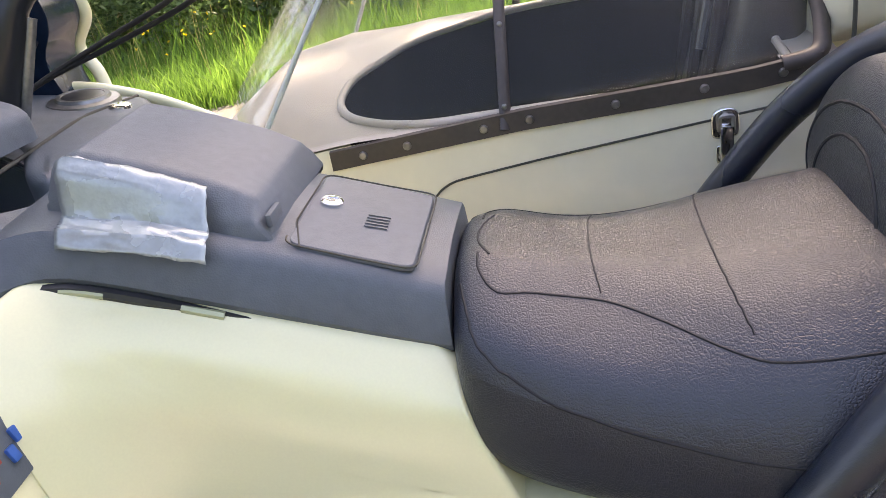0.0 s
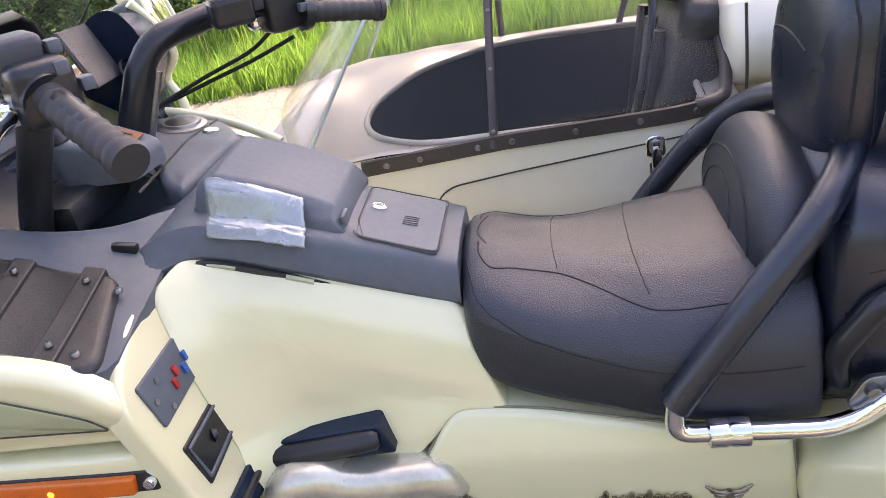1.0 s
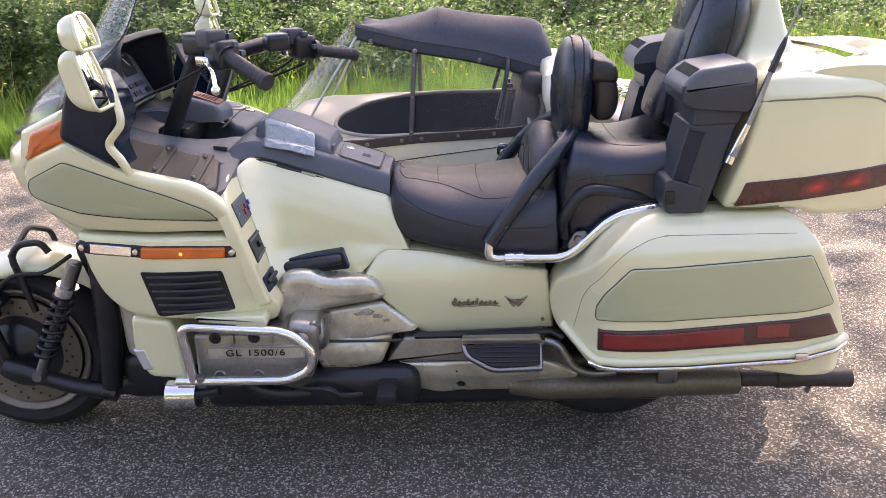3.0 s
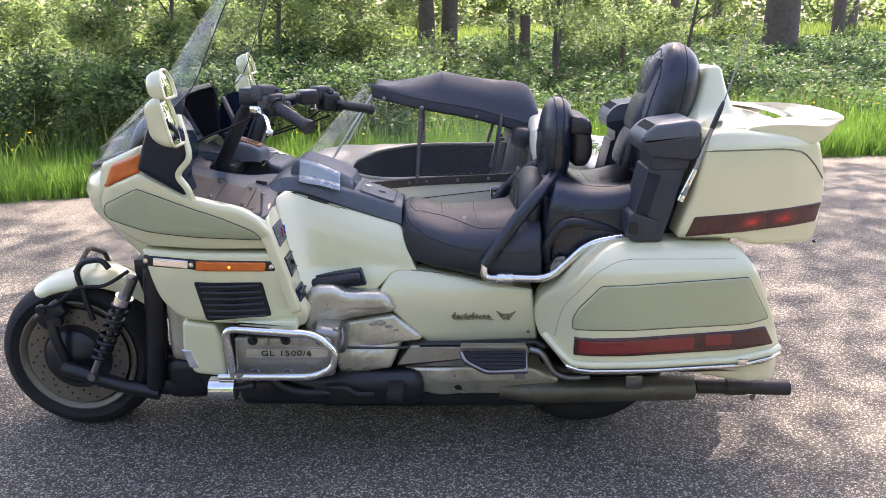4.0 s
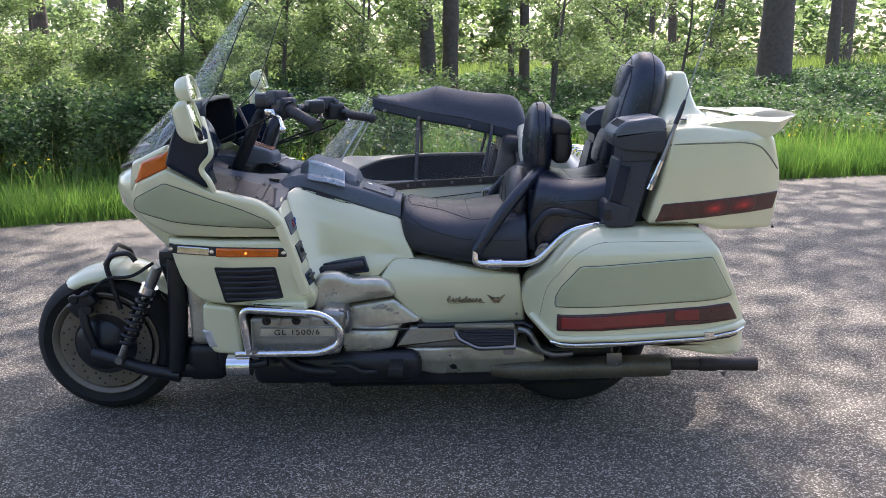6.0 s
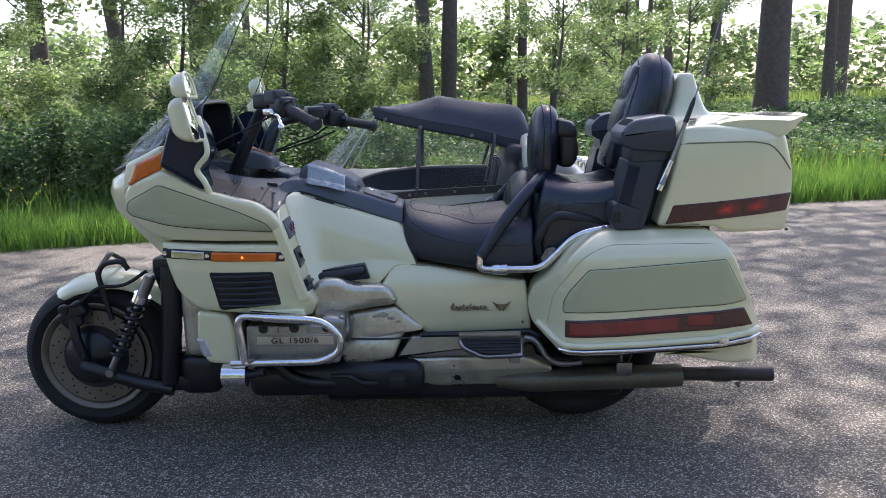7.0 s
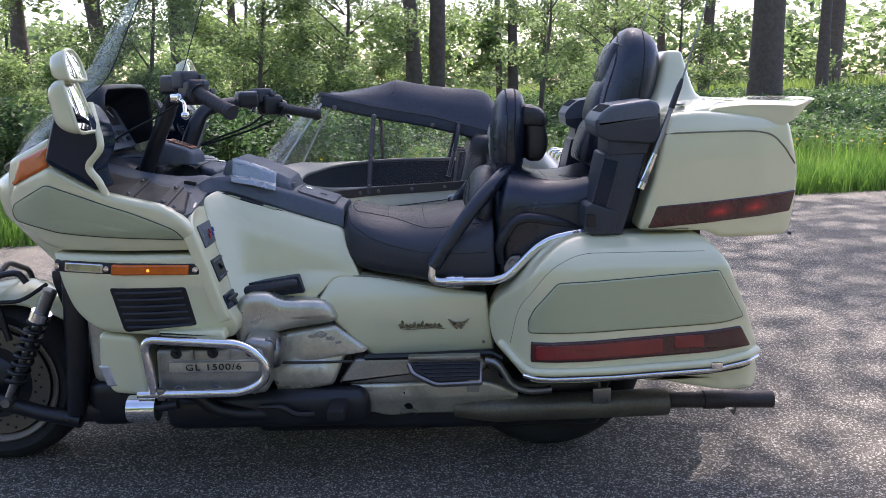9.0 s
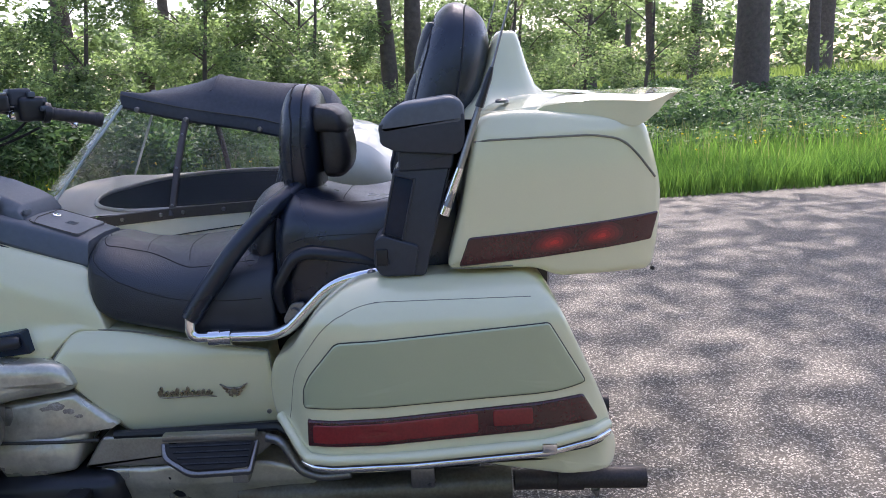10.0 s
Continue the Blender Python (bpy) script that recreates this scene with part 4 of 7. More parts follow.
for y, z in ((-0.305, 0.782), (-0.307, 0.744), (-0.326, 0.766), (-0.237, 0.742)):
    part("screw", tube([shield(y, z, 0.002), shield(y, z, 0.0055)], 0.0042, 12), STEEL, sw)
fl = part("pocket_lid", shell([(-0.336, 0.640, 0.004), (-0.228, 0.644, 0.004), (-0.222, 0.700, 0.004), (-0.338, 0.702, 0.004)], 0.003, -0.01, 0.002, to=lambda u, v, w: tuple(shield(u, v, w))), BLACK, bike, "black finger-pull lid")
part("finger_pull", tube([shield(-0.280, 0.672, 0.002), shield(-0.277, 0.671, 0.007)], [0.010, 0.007], 10), BLACK, fl)
part("lid_rim", tube([tuple(shield(a, b, 0.003)) for a, b in ((-0.330, 0.648), (-0.234, 0.651), (-0.229, 0.694), (-0.331, 0.695), (-0.330, 0.648))], 0.003, 6), PLASTIC, fl)
# padded strip round the foot of the shield and along the tank
pad_plate = part("knee_pad", shell([(-0.368, 0.603, 0.008), (-0.182, 0.626, 0.006), (-0.164, 0.576, 0.006), (-0.340, 0.560, 0.012), (-0.372, 0.548, 0.006)], lambda u, v: 0.228, 0.17, 0.004), GLOSS, bike, "black padded knee rest in a glossy frame")
part("pad", tube(curve([(-0.352, -0.232, 0.585), (-0.30, -0.236, 0.592), (-0.22, -0.234, 0.603), (-0.184, -0.228, 0.606)], 5), [0.013] + [0.016] * 14 + [0.011], 12, 0.8), BLACK, pad_plate, "rounded black pad")
lower_plate = part("knee_pad", shell([(-0.350, 0.606, 0.005), (-0.236, 0.602, 0.005), (-0.222, 0.556, 0.005), (-0.354, 0.566, 0.005)], 0.006, -0.01, 0.004, to=lambda u, v, w: tuple(shield(u, v, w))), GLOSS, bike, "black padded knee rest in a glossy frame")
part("pad", tube([shield(-0.340, 0.586, 0.003), shield(-0.240, 0.581, 0.003)], 0.010, 12, 0.7), BLACK, lower_plate)


# ---- console ----
def section(x, ht, zt, hb, zb, n=9):
    """Half sections of the console: a flat top with rounded shoulders."""
    pts = [(-hb + 0.004, zb), (-hb, zb + 0.008), (-ht - 0.010, zt - 0.012), (-ht, zt - 0.002), (-ht * 0.5, zt + 0.002), (0, zt + 0.004)]
    pts += [(-a, b) for a, b in pts[-2::-1]]
    return [(x, a - 0.025, b) for a, b in pts]


CON = dense([(-0.055, 0.086, 0.804, 0.106, 0.742), (-0.12, 0.088, 0.828, 0.108, 0.765), (-0.20, 0.090, 0.855, 0.110, 0.793), (-0.30, 0.094, 0.886, 0.114, 0.829), (-0.38, 0.104, 0.905, 0.122, 0.857), (-0.420, 0.112, 0.907, 0.138, 0.860), (-0.450, 0.120, 0.900, 0.165, 0.852), (-0.475, 0.126, 0.886, 0.192, 0.842), (-0.505, 0.130, 0.874, 0.215, 0.834), (-0.540, 0.132, 0.862, 0.232, 0.824)], 4)
console = part("console", loft([section(*r) for r in CON]), PLASTIC, bike, "dark grey plastic centre console")
# dark gap with light patches under the console's rim
part("console_skirt", tube([(r[0], -0.0235 - r[3], r[4] - 0.004) for r in CON if r[0] < -0.22], [0.0012 + 0.005 * min(1, (-0.22 - r[0]) / 0.10) for r in CON if r[0] < -0.22], 8), BLACK, console)
for x in (-0.385, -0.285):
    part("skirt_gap", tube([(q, -0.030 - interp(-q, [-r[0] for r in CON], [r[3] for r in CON]) + 0.0035, interp(-q, [-r[0] for r in CON], [r[4] for r in CON]) - 0.004) for q in (x, x + 0.018, x + 0.036)], 0.0040, 6), GREIGE, console)
# raised lid
hump = []
for x, hw, z in ((-0.410, 0.082, 0.922), (-0.400, 0.087, 0.944), (-0.37, 0.090, 0.956), (-0.30, 0.091, 0.933), (-0.245, 0.091, 0.908), (-0.215, 0.091, 0.890), (-0.203, 0.090, 0.860)):
    zb, c = interp(x, [-0.42, -0.20], [0.898, 0.850]), -0.004
    lip = zb + min(0.022, (z - zb) * 0.8)
    hump.append([(x, c - hw - 0.008, zb), (x, c - hw - 0.003, lip), (x, c - hw * 0.92, z - 0.010), (x, c - hw * 0.80, z), (x, c + hw * 0.82, z), (x, c + hw * 0.93, z - 0.008), (x, c + hw + 0.002, lip), (x, c + hw + 0.006, zb)])
lid = part("console_lid", loft(hump), PLASTIC_LID, bike, "raised worn grey lid")
bev = lid.modifiers.new("soft", "BEVEL")
bev.width, bev.segments, bev.limit_method = 0.005, 3, "ANGLE"


def deck(x, y, lift=0.0):
    """A place on the sloping top of the console."""
    return Vector((x, y, interp(x, [-0.46, -0.40, -0.30, -0.20, -0.12, -0.055], [0.917, 0.907, 0.888, 0.858, 0.831, 0.811]) + lift))


door = part("console_door", shell([(-0.188, -0.104, 0.012), (-0.080, -0.110, 0.012), (-0.080, 0.046, 0.012), (-0.188, 0.050, 0.012)], 0.0018, -0.004, 0.0015, to=lambda u, v, w: tuple(deck(u, v, w))), PLASTIC_LID, console, "locked grey lid")
part("door_seam", tube([tuple(deck(p.x, p.y, 0.0015)) for p in rounded([(-0.191, -0.107, 0.014), (-0.077, -0.113, 0.014), (-0.077, 0.049, 0.014), (-0.191, 0.053, 0.014)])] + [tuple(deck(-0.1765, -0.1075, 0.0015))], 0.0009, 6), LINE, console)
slope = turn(17, "Y")
part("lock", lathe([(0, 0.002), (0.006, 0.002), (0.0065, 0.0035), (0.009, 0.0035), (0.0115, 0.0015), (0.0115, -0.004)], at(*deck(-0.170, -0.012, 0.003), slope), 24), CHROME, door, "chrome key lock")
for i in range(5):
    part("marking", box((0.022, 0.0022, 0.001), at(*deck(-0.122, -0.050 + i * 0.006, 0.0037), slope), 0), PLASTIC, door)
part("lid_catch", box((0.006, 0.03, 0.012), at(-0.2035, -0.078, 0.872), 0.002), PLASTIC_LID, lid)
# silver tape over the lid's edge
def hump_z(x, y):
    """Height of the raised lid, or of the console beside it."""
    k = [r[0][0] for r in hump]
    ys = [[p[1] for p in r] for r in hump]
    zs = [[p[2] for p in r] for r in hump]
    row_y = [interp(x, k, [r[i] for r in ys]) for i in range(8)]
    row_z = [interp(x, k, [r[i] for r in zs]) for i in range(8)]
    base = deck(x, 0).z + 0.002 - max(0, -y - 0.115) * 1.2
    return max(interp(y, row_y, row_z), base) if y > row_y[0] - 0.008 else base


tp = []
for j in range(25):
    v = j / 24
    row = []
    for i in range(25):
        u = i / 24
        x, y = -0.380 + 0.130 * u + 0.004 * v, -0.090 - 0.052 * v
        z = max(hump_z(x, y + k * 0.004) - abs(k) * 0.0012 for k in range(-4, 5)) + 0.005
        z += 0.0026 * abs(noise.noise(Vector((u * 3.0 + v * 2, v * 13.0, 1)))) + 0.0016 * noise.noise(Vector((u * 9, v * 5, 4))) + 0.001 * noise.noise(Vector((u * 20, v * 20, 2)))
        row.append((x + 0.002 * noise.noise(Vector((v * 9, u * 2, 7))), y - 0.002, z))
    tp.append(row)
tape = part("tape", loft(tp, closed=False), TAPE, bike, "crumpled silver tape patch")
so = tape.modifiers.new("thick", "SOLIDIFY")
so.thickness, so.offset = 0.0008, 1

# inner deck round the steering head, with the two leather pouches


def deck_z(u, v):
    return interp(u, [-0.72, -0.6, -0.5, -0.43], [0.915, 0.887, 0.862, 0.850]) + interp(v, [-0.40, -0.30, -0.18, -0.08], [-0.032, -0.012, 0.014, 0.040])


def well_z(u, v, e):
    """The moulded deck with the well of the steering head let into it."""
    return deck_z(u, -abs(v)) - max(0.0, 0.10 - abs(v)) * 0.15 + interp(e, [0.80, 0.90, 0.96, 1.0, 1.04, 1.10, 1.4], [-0.13, -0.075, -0.018, 0.006, 0.013, 0.010, 0.0])


def deck_side(u):
    return interp(u, [-0.87, -0.74, -0.61, -0.455, -0.435], [0.26, 0.35, 0.385, 0.350, 0.335])


spokes = []
for i in range(145):
    a = 2 * math.pi * i / 144
    ca, sa = math.cos(a), math.sin(a)
    inner = [(-0.640 + 0.178 * ca * e, -0.035 + 0.105 * sa * e, e) for e in (0.80, 0.86, 0.90, 0.93, 0.96, 0.98, 1.0, 1.02, 1.04, 1.07, 1.10)]
    r = 0.0
    while True:
        u, v = -0.640 + r * ca, -0.035 + r * sa
        if u < -0.87 or u > -0.436 or abs(v) > deck_side(u):
            break
        r += 0.002
    u0, v0, _ = inner[-1]
    row = inner + [(u0 + (u - u0) * q, v0 + (v - v0) * q, 1.10 + 0.3 * q) for q in (0.1, 0.25, 0.45, 0.7, 1.0)]
    pts = [(p, q, well_z(p, q, e)) for p, q, e in row]
    spokes.append(pts + [(pts[-1][0], pts[-1][1], pts[-1][2] - 0.03)])
im = part("inner_panel", loft(spokes, closed=False), PLASTIC, bike, "dark grey moulded deck round the steering head")
part("well_edge", tube([(-0.640 + 0.178 * 1.01 * math.cos(a), -0.035 + 0.105 * 1.01 * math.sin(a), well_z(-0.640 + 0.178 * math.cos(a), -0.035 + 0.105 * math.sin(a), 1.01)) for a in (2 * math.pi * i / 72 for i in range(73))], 0.003, 8), PLASTIC, im)
# raised cover beside the well, with the filler cap
HUB = [(-0.70, 0.120, 0.03), (-0.555, 0.100, 0.03), (-0.492, 0.000, 0.03), (-0.452, -0.022, 0.02), (-0.440, 0.215, 0.02), (-0.52, 0.345, 0.03), (-0.70, 0.345, 0.03)]


def hub_z(u, v):
    return interp(u, [-0.70, -0.62, -0.54, -0.50, -0.44], [0.952, 0.940, 0.926, 0.921, 0.914]) - max(0.0, v - 0.18) * 0.12


hub_cover = part("steering_cover", shell(HUB, hub_z, 0.85, 0.014, to=top), PLASTIC, bike, "dark grey moulded cover with a seam")
part("cover_seam", tube([(-0.512 - 0.02 * k / 8, -0.034 + 0.37 * k / 8, hub_z(-0.512 - 0.02 * k / 8, -0.034 + 0.37 * k / 8) + 0.0004) for k in range(9)], 0.0024, 6), LINE, hub_cover)
POUCH = [(-0.735, -0.185, 0.02), (-0.475, -0.205, 0.02), (-0.448, -0.345, 0.03), (-0.470, -0.372, 0.03), (-0.70, -0.375, 0.02)]
pouch = part("pouch", shell(POUCH, lambda u, v: deck_z(u, v) + 0.014 + 0.002 * math.sin(u * 60), lambda u, v: deck_z(u, v) - 0.01, 0.010, to=top), LEATHER, bike, "worn dark leather pouch with studded straps")
for x in (-0.597, -0.506):
    part("strap", shell([(x - 0.014, -0.374, 0.003), (x + 0.014, -0.374, 0.003), (x + 0.014, -0.200, 0.003), (x - 0.014, -0.200, 0.003)], lambda u, v: deck_z(u, v) + 0.0205, lambda u, v: deck_z(u, v) + 0.010, 0.002, to=top), LEATHER, pouch)
    for yy in (-0.228, -0.335):
        part("stud", lathe([(0, 0.003), (0.0035, 0.0028), (0.005, 0), (0.005, -0.003)], at(x, yy, deck_z(x, yy) + 0.0245), 12), STEEL, pouch)
for x, yy in ((-0.466, -0.233), (-0.476, -0.338), (-0.715, -0.205)):
    part("stud", lathe([(0, 0.003), (0.004, 0.0028), (0.006, 0), (0.006, -0.003)], at(x, yy, deck_z(x, yy) + 0.016), 12), STEEL, pouch)
part("fairing_rim", tube(curve([(-0.66, 0.362, 0.930), (-0.605, 0.368, 0.918), (-0.53, 0.370, 0.892), (-0.479, 0.368, 0.868), (-0.428, 0.36, 0.842)], 5), 0.009, 10), CREAM, bike)
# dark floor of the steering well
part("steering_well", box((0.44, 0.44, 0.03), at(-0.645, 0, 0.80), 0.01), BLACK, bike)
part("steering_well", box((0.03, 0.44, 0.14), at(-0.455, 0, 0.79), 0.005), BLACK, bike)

# dash: instrument hood, speaker grilles, gauges
part("dashboard", box((0.10, 0.50, 0.10), at(-0.835, 0, 0.965, turn(-24, "Y")), 0.02), BLACK, bike, "dark dashboard under the instruments")
hood_rows = []
for x, zt, zb, hw in ((-0.905, 1.02, 0.97, 0.150), (-0.865, 1.080, 0.97, 0.160), (-0.805, 1.138, 0.98, 0.170), (-0.750, 1.170, 0.99, 0.176), (-0.715, 1.180, 1.00, 0.178), (-0.700, 1.170, 1.01, 0.176)):
    hood_rows.append([(x, -hw, zb), (x, -hw - 0.004, zt - 0.05), (x, -hw * 0.94, zt - 0.018), (x, -hw * 0.80, zt - 0.003), (x, 0, zt), (x, hw * 0.80, zt - 0.003), (x, hw * 0.94, zt - 0.018), (x, hw + 0.004, zt - 0.05), (x, hw, zb)])
ih = part("instrument_hood", loft(hood_rows, closed=False), BLACK, bike, "black instrument hood")
so = ih.modifiers.new("thick", "SOLIDIFY")
so.thickness = 0.008
tilt = turn(-26, "Y")
panel = part("instrument_panel", box((0.012, 0.33, 0.165), at(-0.795, 0, 1.055, tilt), 0.005), PLASTIC_LID, bike, "grey instrument panel with dark dials and a display")


def dial(y, z, lift=0.008):
    """A place on the face of the instrument panel."""
    return at(-0.795, 0, 1.055, tilt) @ at(lift, y, z - 1.055)


for y, z, w, h in ((-0.088, 1.085, 0.080, 0.070), (0.088, 1.085, 0.080, 0.070)):
    face = part("gauge", box((0.004, w, h), dial(y, z), 0.002), RUBBER, panel)
    part("needle", box((0.002, 0.003, h * 0.45), dial(y + 0.004, z + 0.004, 0.011) @ turn(38, "X"), 0), LED, face, "white dial needle")
    for k in range(5):
        part("dial_mark", box((0.0015, 0.0022, 0.006), dial(y - w * 0.34 + w * 0.17 * k, z + h * 0.36, 0.0105), 0), LED if k < 4 else RED, face)
part("display", box((0.004, 0.070, 0.056), dial(0.0, 1.085), 0.001), DISPLAY, panel, "blue-grey display")
for j in range(7):
    for z in (1.024, 1.000):
        part("warning_button", box((0.006, 0.026, 0.014), dial(-0.126 + 0.042 * j, z, 0.008), 0.002), BLACK if (j + (z < 1.02)) % 3 else PLASTIC, panel)
for s in (-1, 1):
    part("speaker_grille", box((0.012, 0.19 if s > 0 else 0.11, 0.105 if s > 0 else 0.07), at(-0.690 if s > 0 else -0.715, s * (0.275 if s > 0 else 0.215), 1.070 if s > 0 else 1.035, turn(-22, "Y") @ turn(s * 14, "Z")), 0.006), GRILLE, bike, "woven speaker grille")
    vb = part("dash_vent", lathe([(0, 0), (0.022, 0.0), (0.026, 0.004), (0.028, 0)], at(-0.655, s * 0.315, 1.020, turn(68, "Y")), 20), BLACK, bike)
    for j in range(4):
        part("slat", box((0.003, 0.040, 0.004), at(-0.651, s * 0.315, 1.007 + j * 0.009), 0.001), PLASTIC, vb)

# handlebars: the near end stands a little higher
for s, dz in ((-1, 0.0), (1, -0.05)):
    ox, oy = (0.0, 0.0) if s < 0 else (0.072, -0.052)     # the bars are turned a little
    line = bent([(-0.610, 0.105, 0.84), (-0.580, 0.125, 0.97), (-0.530, 0.160, 1.095), (-0.45, 0.27, 1.108)] if s > 0 else [(-0.660, -0.110, 0.84), (-0.617, -0.120, 0.946), (-0.510, -0.160, 1.138), (-0.45, -0.27, 1.156)], 0.05)
    part("riser", tube(line, [0.025 if s > 0 else 0.022] * 8 + [0.022 if s > 0 else 0.019] * (len(line) - 8), 16), BLACK, bike, "thick black handlebar riser")
    if s > 0:
        part("riser_strip", tube([(-0.562, 0.122, 0.93), (-0.519, 0.155, 1.05)], 0.006, 8, 0.5), STEEL, bike)
    part("handlebar", tube(curve([(-0.50, s * 0.20, 1.155 + dz), (-0.455, s * 0.27, 1.160 + dz), (-0.37, s * (0.342 if s < 0 else 0.262), 1.143 + dz), (-0.296, s * (0.395 if s < 0 else 0.290), 1.104 + dz + (0.02 if s > 0 else 0))], 5), 0.013, 12), BLACK, bike)
    a, b = Vector((-0.388, s * 0.330, 1.146 + dz)), Vector((-0.291, s * 0.400, 1.100 + dz))
    if s > 0:
        a, b = Vector((-0.292, 0.270, 1.087)), Vector((-0.192, 0.345, 1.062))
    ribs = [a.lerp(b, t / 24) for t in range(25)]
    part("grip", tube(ribs, [0.0168 + 0.0014 * (i % 3 == 0) if 1 < i < 23 else 0.0195 for i in range(25)], 16), GRIP, bike, "ribbed rubber grip")
    part("grip_collar", tube([a - (b - a).normalized() * 0.012, a + (b - a).normalized() * 0.004], [0.030, 0.027], 20), BLACK, bike)
    part("lever_perch", box((0.050, 0.034, 0.026), at(-0.442 + ox, s * (0.318 + oy), 1.136 + dz, turn(s * 43, "Z")), 0.009, 3), CHROME, bike, "polished lever perch")
    part("grip_end", tube([b, b + (b - a).normalized() * 0.010], [0.0210, 0.0195], 18), GRIP, bike)
    part("switch_housing", box((0.070, 0.060, 0.066), at(-0.405 + ox, s * (0.312 + oy), 1.150 + dz, turn(s * 43, "Z")), 0.014, 3), BLACK, bike, "black switch housing")
    for bx, by, bz in ((-0.388, 0.292, 1.188), (-0.372, 0.318, 1.172), (-0.362, 0.300, 1.150)):
        part("switch_button", box((0.018, 0.014, 0.014), at(bx + ox, s * (by + oy), bz + dz, turn(s * 43, "Z")), 0.003), PLASTIC, bike)
    rv = part("fluid_reservoir", box((0.066, 0.060, 0.045), at(-0.468 + ox, s * (0.258 + oy), 1.168 + dz, turn(s * 30, "Z")), 0.010, 3), BLACK, bike, "fluid reservoir with a metal cap")
    part("cap", box((0.060, 0.054, 0.008), at(-0.468 + ox, s * (0.258 + oy), 1.192 + dz, turn(s * 30, "Z")), 0.004), STEEL, rv)
    part("switch_box", box((0.058, 0.052, 0.046), at(-0.428 + ox, s * (0.300 + oy), 1.182 + dz, turn(s * 43, "Z")), 0.010, 3), POD, bike)
    part("lever", tube(curve([(-0.440 + ox, s * (0.315 + oy), 1.132 + dz), (-0.415 + ox, s * (0.385 + oy), 1.132 + dz), (-0.392 + ox, s * (0.440 + oy), 1.124 + dz), (-0.376 + ox, s * (0.484 + oy), 1.100 + dz)], 5), [0.0095] * 3 + [0.0070] * 6 + [0.0058] * 7, 14, 0.8), CHROME, bike, "slim chrome hand lever")
    part("lever_ball", lathe([(0.0105 * math.sin(math.pi * k / 10), 0.0105 * math.cos(math.pi * k / 10)) for k in range(11)], at(-0.375 + ox, s * (0.489 + oy), 1.096 + dz), 18), CHROME, bike)
    if s > 0:
        for k in range(2):
            part("cable", tube(curve([(-0.36 + 0.03 * k, 0.285, 1.068 - 0.02 * k), (-0.42, 0.300, 1.030 - 0.016 * k), (-0.52, 0.290, 0.995 - 0.010 * k), (-0.62, 0.240, 0.955), (-0.70, 0.16, 0.90)], 6), 0.0036, 8), RUBBER, bike)
    else:
        part("cable", tube(curve([(-0.435, -0.318, 1.128), (-0.53, -0.27, 1.085), (-0.63, -0.22, 1.045), (-0.74, -0.17, 0.99)], 6), 0.0032, 8), RUBBER, bike)
part("dash_shelf", box((0.19, 0.58, 0.012), at(-0.740, 0, 0.938, turn(28, "Y")), 0.004), POD, bike, "dark shelf beneath the instruments")
part("steering_clamp", box((0.09, 0.20, 0.05), at(-0.625, 0, 0.915), 0.015), BLACK, bike)
# far-side filler cap, key lock and orange notice on the deck
cap = part("filler_cap", lathe([(0, 0.004), (0.026, 0.005), (0.028, 0.009), (0.034, 0.009), (0.036, 0.005), (0.046, 0.003), (0.048, -0.004)], at(-0.570, 0.268, hub_z(-0.570, 0.268) + 0.004, turn(8, "Y")), 32), STEEL, bike, "round steel and black filler cap")
part("cap_ring", lathe([(0, 0.010), (0.022, 0.010), (0.0275, 0.0085), (0.0275, 0.003)], at(-0.570, 0.268, hub_z(-0.570, 0.268) + 0.004, turn(8, "Y")), 32), BLACK, cap)
part("lock", lathe([(0, 0.003), (0.008, 0.004), (0.014, 0.002), (0.015, -0.004)], at(-0.505, 0.240, hub_z(-0.505, 0.24) + 0.003, turn(8, "Y")), 20), CHROME, bike)
npod = part("steering_pod", shell([(-0.640, -0.020, 0.02), (-0.520, -0.018, 0.02), (-0.505, 0.078, 0.02), (-0.632, 0.085, 0.02)], lambda u, v: interp(u, [-0.65, -0.60, -0.54, -0.48], [1.012, 1.004, 0.985, 0.950]), 0.935, 0.012, to=top), PLASTIC_LID, bike, "grey wedge-shaped pod with a notice plate")
part("notice", box((0.078, 0.055, 0.002), at(-0.562, 0.030, 0.995, turn(20, "Y")), 0), NOTICE, npod, "worn orange notice plate")
for k in range(3):
    part("notice_bar", box((0.056, 0.005, 0.001), at(-0.562, 0.016 + 0.014 * k, 0.9968, turn(20, "Y")), 0), TRIM, npod)
part("choke_knob", lathe([(0, 0.020), (0.014, 0.018), (0.017, 0.010), (0.015, -0.010)], at(-0.625, -0.004, 1.012, turn(-20, "Y")), 18), BLACK, npod)
part("strap_tab", box((0.035, 0.012, 0.022), at(-0.490, -0.150, 0.888, turn(8, "Y")), 0.003), BLACK, bike)


# ---- seats ----
def seat_row(x, ht, zc, zt, hs, zs, hb, zb, yc=-0.03):
    """One section across a seat: flat top to the stitching, sloping shoulder, skirt."""
    pts = [(-hb, zb), (-hs - 0.002, zs * 0.4 + zb * 0.6), (-hs - 0.004, zs), (-(ht * 0.38 + hs * 0.62), zs + (zt - zs) * 0.62), (-ht, zt), (-ht * 0.6, zc), (0, zc - 0.002)]
    pts += [(-a, b) for a, b in pts[-2::-1]]
    return [(x, a + yc, b) for a, b in pts]


